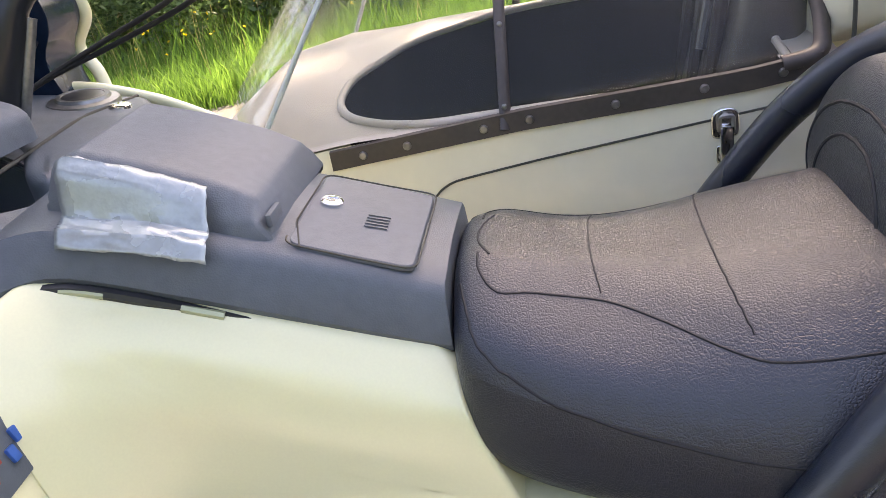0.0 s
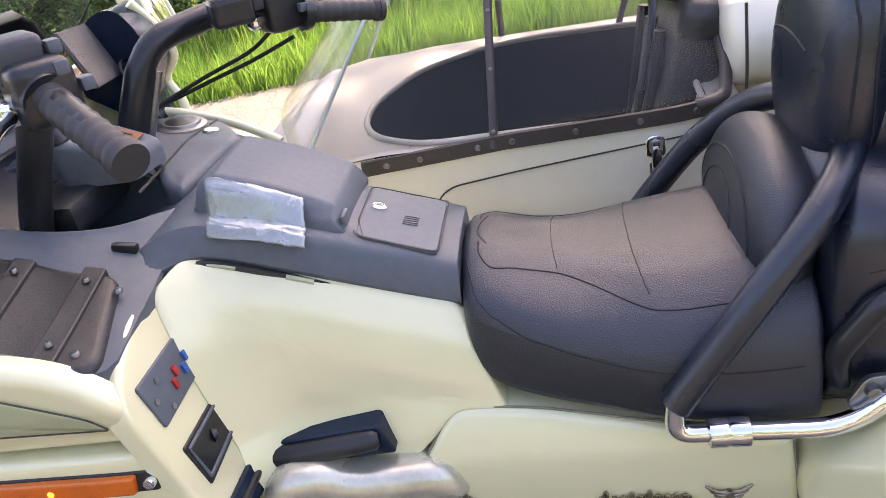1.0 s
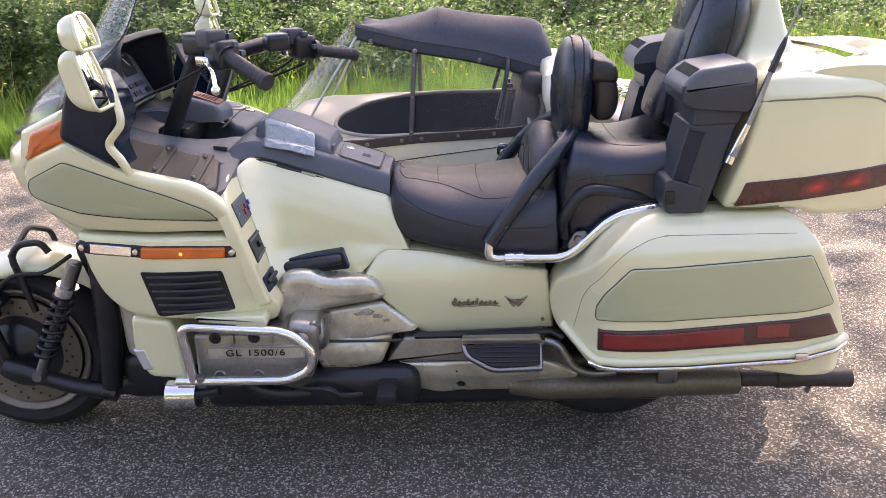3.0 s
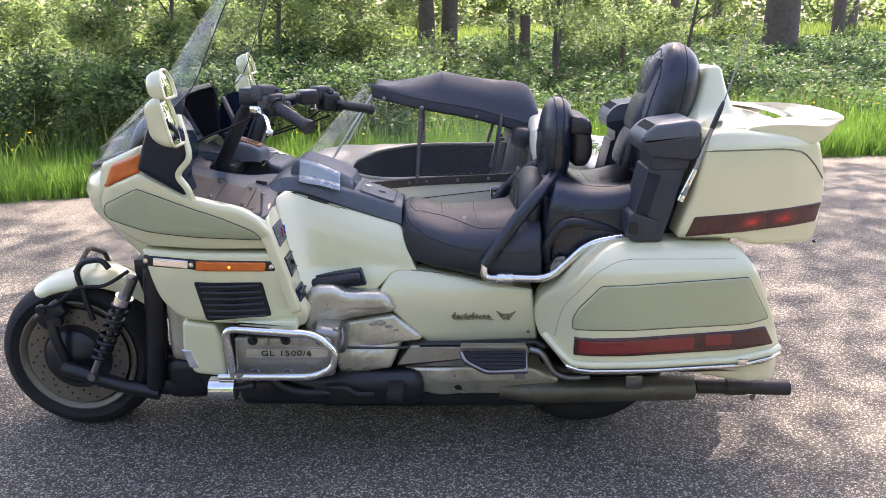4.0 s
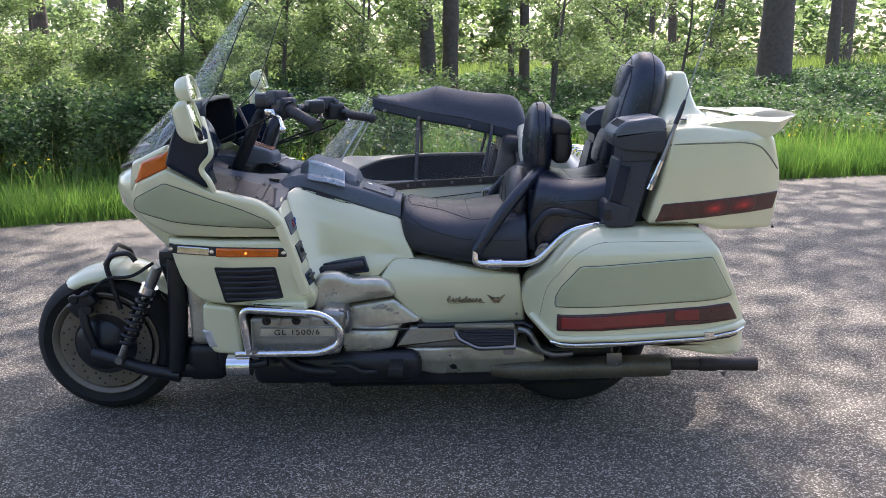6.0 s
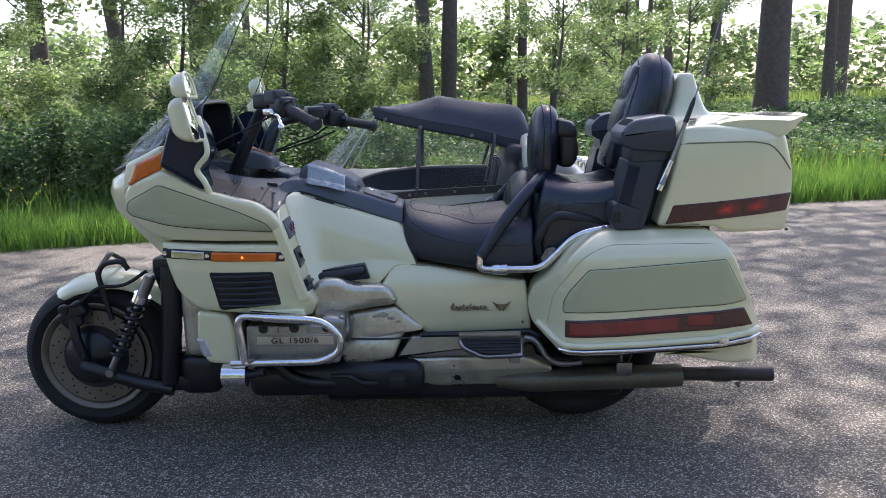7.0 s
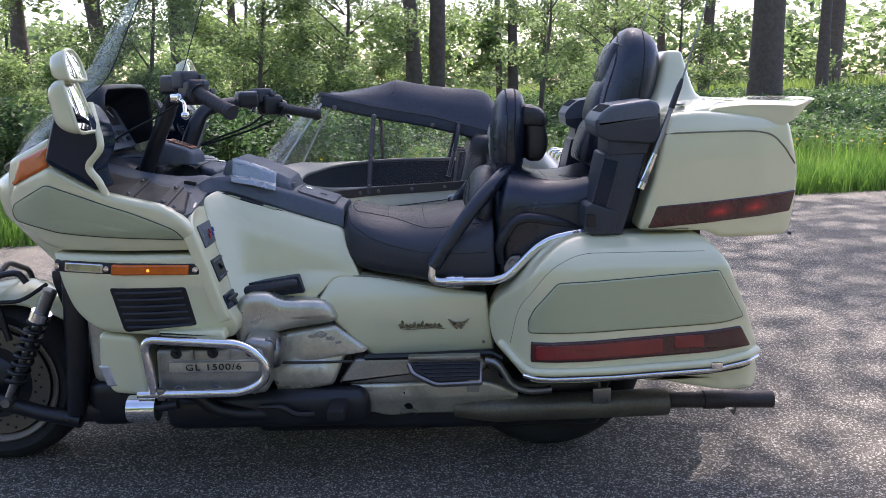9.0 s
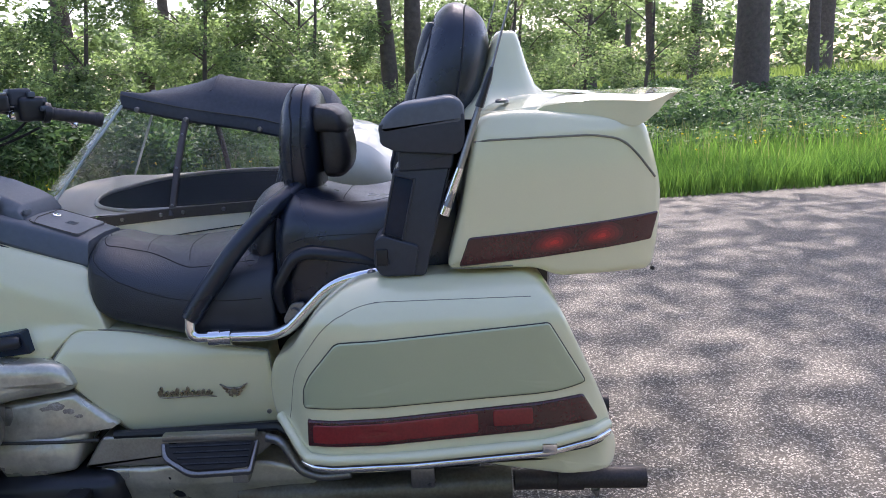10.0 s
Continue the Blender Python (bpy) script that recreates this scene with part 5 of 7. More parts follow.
FRONT = dense([(-0.056, 0.030, 0.772, 0.768, 0.085, 0.73, 0.11, 0.68), (-0.048, 0.055, 0.800, 0.795, 0.125, 0.750, 0.14, 0.650), (-0.012, 0.070, 0.808, 0.798, 0.150, 0.742, 0.160, 0.62), (0.05, 0.074, 0.792, 0.780, 0.168, 0.722, 0.174, 0.604), (0.12, 0.100, 0.784, 0.766, 0.184, 0.704, 0.184, 0.594),
               (0.20, 0.150, 0.786, 0.756, 0.204, 0.690, 0.196, 0.580), (0.28, 0.165, 0.796, 0.756, 0.208, 0.686, 0.200, 0.570), (0.34, 0.162, 0.802, 0.760, 0.206, 0.688, 0.200, 0.564), (0.395, 0.155, 0.805, 0.765, 0.200, 0.69, 0.196, 0.562)], 3)
seat = part("front_seat", loft([seat_row(*r) for r in FRONT]), VINYL_TOP, bike, "broad black vinyl rider's seat")
smoothed(seat, 2)


def seam(ob, pts, r=0.0011, mat=None, fine=4):
    return part("piping", tube(on(ob, pts, -0.0003, fine), r, 6), mat or STITCH, ob)


for s in (-1, 1):
    seam(seat, [(x, -0.03 + s * h, z) for x, h, z in ((-0.028, 0.035, 0.80), (-0.026, 0.060, 0.797), (-0.010, 0.085, 0.790), (0.023, 0.083, 0.787), (0.079, 0.088, 0.778), (0.126, 0.115, 0.770), (0.171, 0.152, 0.762), (0.205, 0.168, 0.760), (0.268, 0.172, 0.765), (0.34, 0.168, 0.768))], 0.0013)
    seam(seat, [(x, -0.03 + s * h, z) for x, h, z in ((-0.050, 0.070, 0.80), (-0.046, 0.110, 0.800), (-0.036, 0.140, 0.780), (-0.015, 0.155, 0.758), (0.02, 0.170, 0.734), (0.068, 0.182, 0.712), (0.115, 0.190, 0.698), (0.18, 0.205, 0.687), (0.28, 0.21, 0.682), (0.36, 0.20, 0.682))], 0.0013)
seam(seat, [(-0.030 + 0.012 * y * y, -0.03 + y * 0.040, 0.80) for y in (-1, -0.5, 0, 0.5, 1)], 0.0013)
for x, h in ((0.079, 0.088), (0.182, 0.158)):
    seam(seat, [(x - 0.006 * (1 - y * y), -0.03 + y * h, 0.80) for y in (-1, -0.8, -0.6, -0.3, 0, 0.3, 0.6, 0.8, 1)], 0.0010)
def pad(rows, n=20, power=0.75):
    """A cushion: ovals stacked along an axis. Rows: centre, half width, half depth."""
    secs = []
    for c, hw, hd, d in rows:
        c, d = Vector(c), Vector(d)
        secs.append([tuple(c + Vector((0, 1, 0)) * (math.copysign(abs(math.sin(a)) ** power, math.sin(a)) * hw) + d * (math.copysign(abs(math.cos(a)) ** power, math.cos(a)) * hd)) for a in (2 * math.pi * j / n for j in range(n))])
    return loft(secs)


# rider's lumbar bolster and passenger seat in one step
lean_v = Vector((1, 0, -0.30)).normalized()
bolster = part("lumbar_bolster", pad([((0.352, 0.0, 0.715), 0.155, 0.040, lean_v), ((0.350, 0.0, 0.745), 0.182, 0.054, lean_v), ((0.356, 0.0, 0.790), 0.188, 0.058, lean_v), ((0.366, 0.0, 0.838), 0.172, 0.054, lean_v), ((0.378, 0.0, 0.874), 0.134, 0.046, lean_v), ((0.386, 0.0, 0.893), 0.084, 0.032, lean_v), ((0.390, 0.0, 0.901), 0.028, 0.014, lean_v)]), VINYL_TOP, bike, "black rounded lumbar bolster")
smoothed(bolster, 2)
for a0, b0 in ((0.145, 0.105), (0.085, 0.072)):
    seam(bolster, [(0.30, a0 * math.sin(q), 0.775 + b0 * math.cos(q)) for q in (2 * math.pi * k / 20 for k in range(21))], 0.0022)
REAR = dense([(0.385, 0.09, 0.885, 0.86, 0.170, 0.80, 0.190, 0.565), (0.43, 0.12, 0.915, 0.900, 0.195, 0.835, 0.200, 0.565), (0.52, 0.135, 0.886, 0.880, 0.205, 0.822, 0.205, 0.575), (0.60, 0.15, 0.874, 0.880, 0.212, 0.838, 0.205, 0.60), (0.68, 0.155, 0.872, 0.898, 0.214, 0.866, 0.20, 0.65), (0.76, 0.155, 0.878, 0.906, 0.212, 0.875, 0.195, 0.68), (0.80, 0.15, 0.880, 0.900, 0.205, 0.868, 0.19, 0.70)], 3)
rear_seat = part("rear_seat", loft([seat_row(*r) for r in REAR]), VINYL, bike, "black vinyl passenger seat")
smoothed(rear_seat, 2)
for s in (-1, 1):
    seam(rear_seat, [(0.42, -0.03 + s * 0.12, 0.915), (0.55, -0.03 + s * 0.14, 0.893), (0.66, -0.03 + s * 0.155, 0.874), (0.76, -0.03 + s * 0.155, 0.874)])
    seam(rear_seat, [(0.42, -0.03 + s * 0.21, 0.80), (0.48, -0.03 + s * 0.215, 0.815), (0.58, -0.03 + s * 0.215, 0.818), (0.70, -0.03 + s * 0.215, 0.81)])
seam(rear_seat, [(0.545, -0.03 + y, 0.91) for y in (-0.12, -0.06, 0, 0.06, 0.12)])


# rider's backrest with its pocket
d = Vector((1, 0, -0.05)).normalized()
rb = part("rider_backrest", pad([((0.434, 0, 0.842), 0.05, 0.018, d), ((0.435, 0, 0.852), 0.095, 0.038, d), ((0.437, 0, 0.90), 0.122, 0.046, d), ((0.438, 0, 0.945), 0.130, 0.052, d), ((0.440, 0, 1.00), 0.130, 0.054, d), ((0.446, 0, 1.07), 0.122, 0.050, d), ((0.450, 0, 1.11), 0.095, 0.040, d), ((0.451, 0, 1.128), 0.06, 0.026, d), ((0.451, 0, 1.134), 0.02, 0.01, d)]), VINYL, bike, "black padded rider's backrest")
smoothed(rb, 1)
for dx in (-0.022, 0.020):
    seam(rb, [(0.444 + dx, 0.160 * math.sin(q), 1.003 + 0.160 * math.cos(q)) for q in (2 * math.pi * k / 40 for k in range(41))], 0.0022)
seam(rb, [(0.36, y, 1.03 - 2.2 * y * y) for y in (-0.07, -0.04, 0.0, 0.04, 0.07)], 0.0022)
sack = pad([((0.512, 0, 0.918), 0.070, 0.016, d), ((0.516, 0, 0.928), 0.094, 0.030, d), ((0.520, 0, 0.965), 0.102, 0.038, d), ((0.520, 0, 1.005), 0.100, 0.037, d), ((0.516, 0, 1.040), 0.098, 0.032, d), ((0.512, 0, 1.062), 0.094, 0.026, d), ((0.508, 0, 1.070), 0.080, 0.014, d)], n=28, power=0.5)
for vtx in sack.verts:
    vtx.co += Vector((1, 0.3, 0.5)) * 0.007 * noise.noise(vtx.co * 26)
pk = part("backrest_pocket", sack, LEATHER, rb, "soft black pocket with a flap")
smoothed(pk, 1)
flap = pad([((0.510, 0, 1.020), 0.103, 0.040, d), ((0.512, 0, 1.030), 0.106, 0.044, d), ((0.508, 0, 1.068), 0.104, 0.038, d), ((0.502, 0, 1.082), 0.100, 0.026, d), ((0.498, 0, 1.086), 0.085, 0.012, d)], n=28, power=0.45)
for vtx in flap.verts:
    vtx.co += Vector((1, 0.2, 1)) * 0.006 * noise.noise(vtx.co * 22)
smoothed(part("flap", flap, LEATHER, pk), 1)
part("backrest_post", tube([(0.462, 0, 0.90), (0.458, 0, 0.70)], 0.016, 10), BLACK, bike)
# padded bar that carries the backrest, chrome rail below it
for s in (-1, 1):
    part("padded_bar", tube(curve([(0.205, s * 0.250, 0.648), (0.25, s * 0.243, 0.712), (0.32, s * 0.225, 0.803), (0.39, s * 0.18, 0.872), (0.44, s * 0.10, 0.905), (0.455, s * 0.03, 0.910)], 6), 0.021, 14), VINYL, bike, "black padded support bar")
    rail = part("grab_rail", tube(bent([(0.206, s * 0.252, 0.655), (0.202, s * 0.255, 0.607), (0.30, s * 0.256, 0.606), (0.405, s * 0.258, 0.604), (0.515, s * 0.265, 0.716), (0.60, s * 0.27, 0.737), (0.70, s * 0.27, 0.745)], 0.045, 6), 0.0125, 14), CHROME, bike, "chrome grab rail")
    part("clamp", lathe([(0.015, -0.026), (0.019, -0.024), (0.019, -0.004), (0.0175, 0), (0.019, 0.004), (0.019, 0.024), (0.015, 0.026)], at(0.268, s * 0.256, 0.606, turn(90, "Y")), 16), CHROME, rail)
    part("bolt", lathe([(0, 0.006), (0.007, 0.006), (0.009, 0.003), (0.011, -0.004)], at(0.607, s * 0.284, 0.737, SIDE_Y if s < 0 else turn(-90, "X")), 14), STEEL, rail)
    part("rail_bracket", shell([(0.405, 0.635, 0.008), (0.425, 0.672, 0.01), (0.455, 0.675, 0.008), (0.452, 0.655, 0.01), (0.42, 0.615, 0.008)], 0.252, 0.244, 0.002, to=(side if s < 0 else (lambda u, v, w: (u, w, v)))), STEEL, bike)
    part("bracket_bolt", lathe([(0, 0.008), (0.008, 0.008), (0.010, 0.0), (0.010, -0.004)], at(0.432, s * 0.253, 0.655, SIDE_Y if s < 0 else turn(-90, "X")), 14), STEEL, bike)
    part("grab_handle", tube(bent([(0.660, s * 0.228, 0.738), (0.585, s * 0.236, 0.765), (0.470, s * 0.242, 0.783), (0.435, s * 0.240, 0.770), (0.392, s * 0.235, 0.700), (0.402, s * 0.225, 0.650)], 0.035, 6), 0.016, 12, 0.7), BLACK, bike, "black passenger grab handle")

# passenger backrest
tiltv = Vector((1, 0, -0.38)).normalized()
pr = [((0.712, 0, 0.880), 0.10, 0.036, tiltv), ((0.724, 0, 0.92), 0.134, 0.070, tiltv), ((0.758, 0, 1.02), 0.144, 0.084, tiltv), ((0.788, 0, 1.12), 0.142, 0.085, tiltv), ((0.811, 0, 1.20), 0.132, 0.080, tiltv), ((0.824, 0, 1.252), 0.108, 0.066, tiltv), ((0.829, 0, 1.283), 0.070, 0.046, tiltv), ((0.830, 0, 1.297), 0.02, 0.014, tiltv)]
pb = part("passenger_backrest", pad(pr), VINYL, bike, "tall black padded passenger backrest")
smoothed(pb, 2)
for z, hw in ((0.970, 0.080), (1.085, 0.084), (1.196, 0.072)):
    x = interp(z, [0.92, 1.02, 1.12, 1.20], [0.712, 0.742, 0.771, 0.796]) - 0.048
    part("cushion", pad([((x + 0.32 * d, 0, z + d), hw * w, h, tiltv) for d, w, h in ((-0.057, 0.90, 0.015), (-0.054, 0.97, 0.021), (-0.035, 1.0, 0.027), (0.0, 1.0, 0.029), (0.035, 1.0, 0.027), (0.054, 0.97, 0.021), (0.057, 0.90, 0.015))], power=0.55), VINYL_TOP, pb, "soft black padded cushion")
ring_pts = [(0.66, -0.096, 0.93), (0.70, -0.104, 1.03), (0.73, -0.100, 1.13), (0.76, -0.085, 1.215), (0.79, 0.0, 1.262), (0.76, 0.085, 1.215), (0.73, 0.100, 1.13), (0.70, 0.104, 1.03), (0.66, 0.096, 0.93)]
seam(pb, ring_pts, 0.0026)
seam(pb, [(0.80, -0.15, 0.93), (0.80, -0.15, 1.05), (0.82, -0.14, 1.18), (0.83, -0.08, 1.28), (0.84, 0.0, 1.30)], 0.0022)

# armrests: speaker pods on tall stalks
for s in (-1, 1):
    ax = lambda u, v, w, s=s: (u, s * w, v)
    pod = part("armrest", shell([(0.644, 1.028, 0.012), (0.643, 1.046, 0.012), (0.658, 1.068, 0.015), (0.684, 1.088, 0.02), (0.790, 1.101, 0.016), (0.812, 1.086, 0.012), (0.814, 1.044, 0.014)], 0.345, 0.180, 0.013, to=ax), PLASTIC_LID, bike, "grey armrest with a speaker grille")
    part("pod_base", shell([(0.645, 1.052, 0.006), (0.813, 1.066, 0.006), (0.812, 1.004, 0.012), (0.798, 0.986, 0.012), (0.676, 0.996, 0.014), (0.646, 1.012, 0.008)], 0.3438, 0.182, 0.004, to=ax), POD, pod)
    part("neck", shell([(0.680, 1.000, 0.006), (0.792, 0.992, 0.006), (0.784, 0.958, 0.006), (0.678, 0.956, 0.006)], 0.334, 0.194, 0.005, to=ax), POD, pod)
    for j in range(11):
        y = s * (0.212 + 0.0115 * j)
        part("grille_slot", tube([(0.660, y, 1.0702), (0.682, y, 1.0868)], 0.0026, 6), LINE, pod)
    stalk = part("armrest_stalk", shell([(0.668, 0.962, 0.006), (0.786, 0.972, 0.006), (0.722, 0.742, 0.008), (0.632, 0.742, 0.012), (0.640, 0.832, 0.02)], 0.330, 0.20, 0.005, to=ax), POD, bike)
    part("stalk_base", shell([(0.640, 0.830, 0.006), (0.622, 0.824, 0.010), (0.618, 0.768, 0.012), (0.632, 0.744, 0.012), (0.700, 0.744, 0.01), (0.712, 0.806, 0.01)], 0.337, 0.20, 0.005, to=ax), POD, stalk)
    part("stalk_recess", shell([(0.671, 0.948, 0.004), (0.706, 0.938, 0.004), (0.677, 0.822, 0.004), (0.643, 0.835, 0.004)], 0.3325, 0.30, 0.001, to=ax), GLOSS, stalk)
    part("recess_rim", tube([ax(a, b, 0.332) for a, b in ((0.669, 0.951), (0.709, 0.940), (0.679, 0.818), (0.640, 0.833), (0.669, 0.951))], 0.0028, 6), POD, stalk)
    part("stalk_jack", box((0.024, 0.014, 0.034), at(0.636, s * 0.334, 0.785), 0.004), BLACK, stalk)
    ant = part("antenna", tube([(0.772, s * 0.345, 0.885), (0.778, s * 0.345, 0.900), (0.862, s * 0.332, 1.13), (0.872, s * 0.330, 1.157), (0.985, s * 0.31, 1.52), (1.08, s * 0.295, 1.80)], [0.010, 0.008, 0.006, 0.0024, 0.0014, 0.0010], 8), STEEL, bike, "slim chrome whip antenna")
    part("antenna_foot", tube([(0.765, s * 0.340, 0.868), (0.800, s * 0.345, 0.960)], [0.011, 0.008], 10), CHROME, ant)
    part("antenna_sheath", tube([(0.842, s * 0.335, 1.075), (0.862, s * 0.332, 1.130), (0.869, s * 0.331, 1.150)], [0.0085, 0.0075, 0.004], 8), BLACK, ant, "black antenna sheath")
    part("antenna_mast", tube([(0.800, s * 0.344, 0.958), (0.843, s * 0.335, 1.077)], [0.0062, 0.0062], 10), ALU, ant)

# ---- trunk ----
def trunk_w(u, v):
    return interp(u, [0.74, 0.80, 0.95, 1.10, 1.18, 1.24], [0.322, 0.338, 0.330, 0.300, 0.272, 0.240]) + interp(v, [0.70, 0.78, 0.95, 1.02, 1.08], [-0.012, 0.0, 0.004, -0.004, -0.030])


TRUNK = [(0.765, 0.752, 0.018), (0.800, 0.880, 0.05), (0.836, 1.060, 0.03), (0.93, 1.066, 0.04), (1.185, 1.035, 0.03), (1.222, 0.90, 0.03), (1.222, 0.845, 0.03), (1.214, 0.765, 0.03), (1.206, 0.715, 0.024), (0.995, 0.722, 0.02), (0.95, 0.745, 0.02)]
tk = shell(TRUNK, trunk_w, 0.0, 0.014, fill=(0.98, 0.95, 0.9, 0.84, 0.76, 0.66, 0.54, 0.42, 0.3, 0.15))
trunk = part("trunk", tk, CREAM, bike, "large cream luggage trunk")
part("trunk", shell(TRUNK, trunk_w, 0.0, 0.028, to=lambda u, v, w: (u, w, v)), CREAM, bike)
LID = [(0.822, 1.010), (1.07, 1.010), (1.13, 0.998), (1.165, 0.965), (1.205, 0.915)]
part("lid_seam", tube(on(trunk, [(p.x, -trunk_w(p.x, p.y), p.y) for p in bent([(a, b, 0) for a, b in LID], 0.05, 8)], 0.0003, 6), 0.0024, 6), SEAM, trunk)
TLIGHT = [(0.812, 0.818, 0.006), (1.215, 0.842, 0.006), (1.198, 0.784, 0.006), (0.790, 0.758, 0.006)]
tl = part("tail_light", shell(TLIGHT, lambda u, v: trunk_w(u, v) + 0.004, 0.2, 0.004), DARK_LENS, trunk, "dark red side reflector band")
# sun glow in the lens, painted as nested ovals of ever brighter red
GLOW_REDS = [material("lens_glow_red", (c, 0.008 + 0.03 * c, 0.010 + 0.02 * c), 0.14, vary=0.35, scale=45, coat=0.4) for c in (0.085, 0.14, 0.22, 0.36, 0.60)]
for x in (0.985, 1.085):
    zc = 0.797 + 0.06 * (x - 0.96)
    for k, m in enumerate(GLOW_REDS):
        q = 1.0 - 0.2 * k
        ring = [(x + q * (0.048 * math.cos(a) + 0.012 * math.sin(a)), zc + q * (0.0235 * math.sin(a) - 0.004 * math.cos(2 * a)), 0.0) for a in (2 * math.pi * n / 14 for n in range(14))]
        part("lens_glow_step", shell([(u, v, 0.004) for u, v, _ in ring], lambda u, v, k=k: trunk_w(u, v) + 0.0042 + 0.0005 * k, 0.25, 0.0004), m, tl, "bright centre of the glow painted on the lens" if k == 4 else "")
part("base_seam", tube([(0.772, -trunk_w(0.775, 0.755) - 0.0004, 0.754), (0.83, -trunk_w(0.83, 0.755) - 0.0004, 0.7535), (0.90, -trunk_w(0.90, 0.755) - 0.0004, 0.7545)], 0.0018, 6), SEAM, trunk)
part("bumper_tip", lathe([(0, 0.006), (0.004, 0.005), (0.005, 0)], at(1.20, -0.268, 0.722, SIDE_Y), 10), BLACK, trunk)
# lid top and spoiler wing
lid_rows = []
for x, hw, z in ((0.835, 0.27, 1.050), (0.90, 0.285, 1.080), (1.00, 0.28, 1.085), (1.10, 0.262, 1.068), (1.19, 0.235, 1.035)):
    lid_rows.append([(x, -hw - 0.012, z - 0.040), (x, -hw, z - 0.010), (x, -hw * 0.7, z + 0.008), (x, 0, z + 0.016), (x, hw * 0.7, z + 0.008), (x, hw, z - 0.010), (x, hw + 0.012, z - 0.040)])
tt = part("trunk_lid", loft(lid_rows, closed=False), CREAM, bike)
so = tt.modifiers.new("thick", "SOLIDIFY")
so.thickness = 0.02
smoothed(tt, 1)
FIN_X = Vector((1, 0, 0))
part("fin", pad([((0.930, 0, 1.045), 0.21, 0.135, FIN_X), ((0.922, 0, 1.080), 0.150, 0.092, FIN_X), ((0.918, 0, 1.110), 0.115, 0.066, FIN_X), ((0.918, 0, 1.150), 0.098, 0.050, FIN_X), ((0.920, 0, 1.200), 0.080, 0.034, FIN_X), ((0.921, 0, 1.222), 0.072, 0.026, FIN_X), ((0.921, 0, 1.230), 0.062, 0.018, FIN_X)], n=32, power=0.42), CREAM, bike, angle=50)
wing = []
for i in range(41):
    y = -0.282 + 0.564 * i / 40
    q = abs(y)
    xl = interp(q, [0.0, 0.12, 0.19, 0.22, 0.25, 0.272, 0.282], [1.135, 1.125, 1.085, 1.045, 0.985, 0.940, 0.945])
    xt = interp(q, [0.0, 0.10, 0.18, 0.24, 0.27, 0.282], [1.305, 1.302, 1.285, 1.255, 1.215, 1.190])
    foot = interp(q, [0.215, 0.245, 0.270, 0.282], [0.0, 0.4, 1.0, 1.0])
    edge = interp(q, [0.255, 0.282], [0.0, 0.012])
    row = []
    for t in (0, 0.12, 0.3, 0.5, 0.7, 0.86, 0.96, 1.0):
        x = xl + (xt - xl) * t
        row.append((x, y, interp(x, [0.93, 0.99, 1.08, 1.18, 1.26, 1.305], [1.068, 1.086, 1.090, 1.083, 1.084, 1.088]) - edge - (0.006 if t == 0 else 0)))
    for t in (0.97, 0.88, 0.74, 0.56, 0.36, 0.16):
        x = xl + (xt - xl) * t
        z = interp(x, [0.93, 1.08, 1.165, 1.195, 1.24, 1.305], [1.052, 1.036, 1.020, 1.040, 1.066, 1.082])
        zc = interp(t, [0, 0.3, 0.7, 1.0], [1.076, 1.068, 1.066, 1.082])
        row.append((x, y, z * foot + zc * (1 - foot)))
    wing.append(row)
part("spoiler", loft(wing), CREAM, bike, "cream looped rear spoiler", angle=55)
part("lid_button", lathe([(0, 0.004), (0.010, 0.004), (0.014, 0.001), (0.014, -0.004)], at(0.895, -0.225, 1.082), 16), STEEL, bike)

# ---- saddlebags ----
def bag_w(u, v):
    w = interp(u, [0.36, 0.42, 0.468, 0.52, 0.62, 0.95, 1.05, 1.10], [0.246, 0.318, 0.390, 0.408, 0.420, 0.412, 0.388, 0.352])
    return w + interp(v, [0.36, 0.42, 0.50, 0.655, 0.685, 0.715, 0.75], [0.012, 0.006, 0.0, -0.006, -0.016, -0.050, -0.105])


BAG = [(0.364, 0.500, 0.03), (0.380, 0.555, 0.03), (0.428, 0.592, 0.04), (0.500, 0.690, 0.05), (0.580, 0.744, 0.05), (0.940, 0.738, 0.03), (0.985, 0.685, 0.04), (1.060, 0.515, 0.05), (1.092, 0.430, 0.03), (1.094, 0.385, 0.03), (0.480, 0.352, 0.03), (0.452, 0.358, 0.02), (0.376, 0.424, 0.02), (0.366, 0.46, 0.02)]
PANEL = [(0.461, 0.492, 0.008), (0.463, 0.526, 0.010), (0.478, 0.558, 0.010), (0.538, 0.630, 0.012), (0.962, 0.655, 0.008), (1.036, 0.524, 0.01), (0.99, 0.514, 0.05)]
BLIGHT = [(0.468, 0.466, 0.004), (1.030, 0.498, 0.006), (1.062, 0.440, 0.006), (0.466, 0.411, 0.004)]
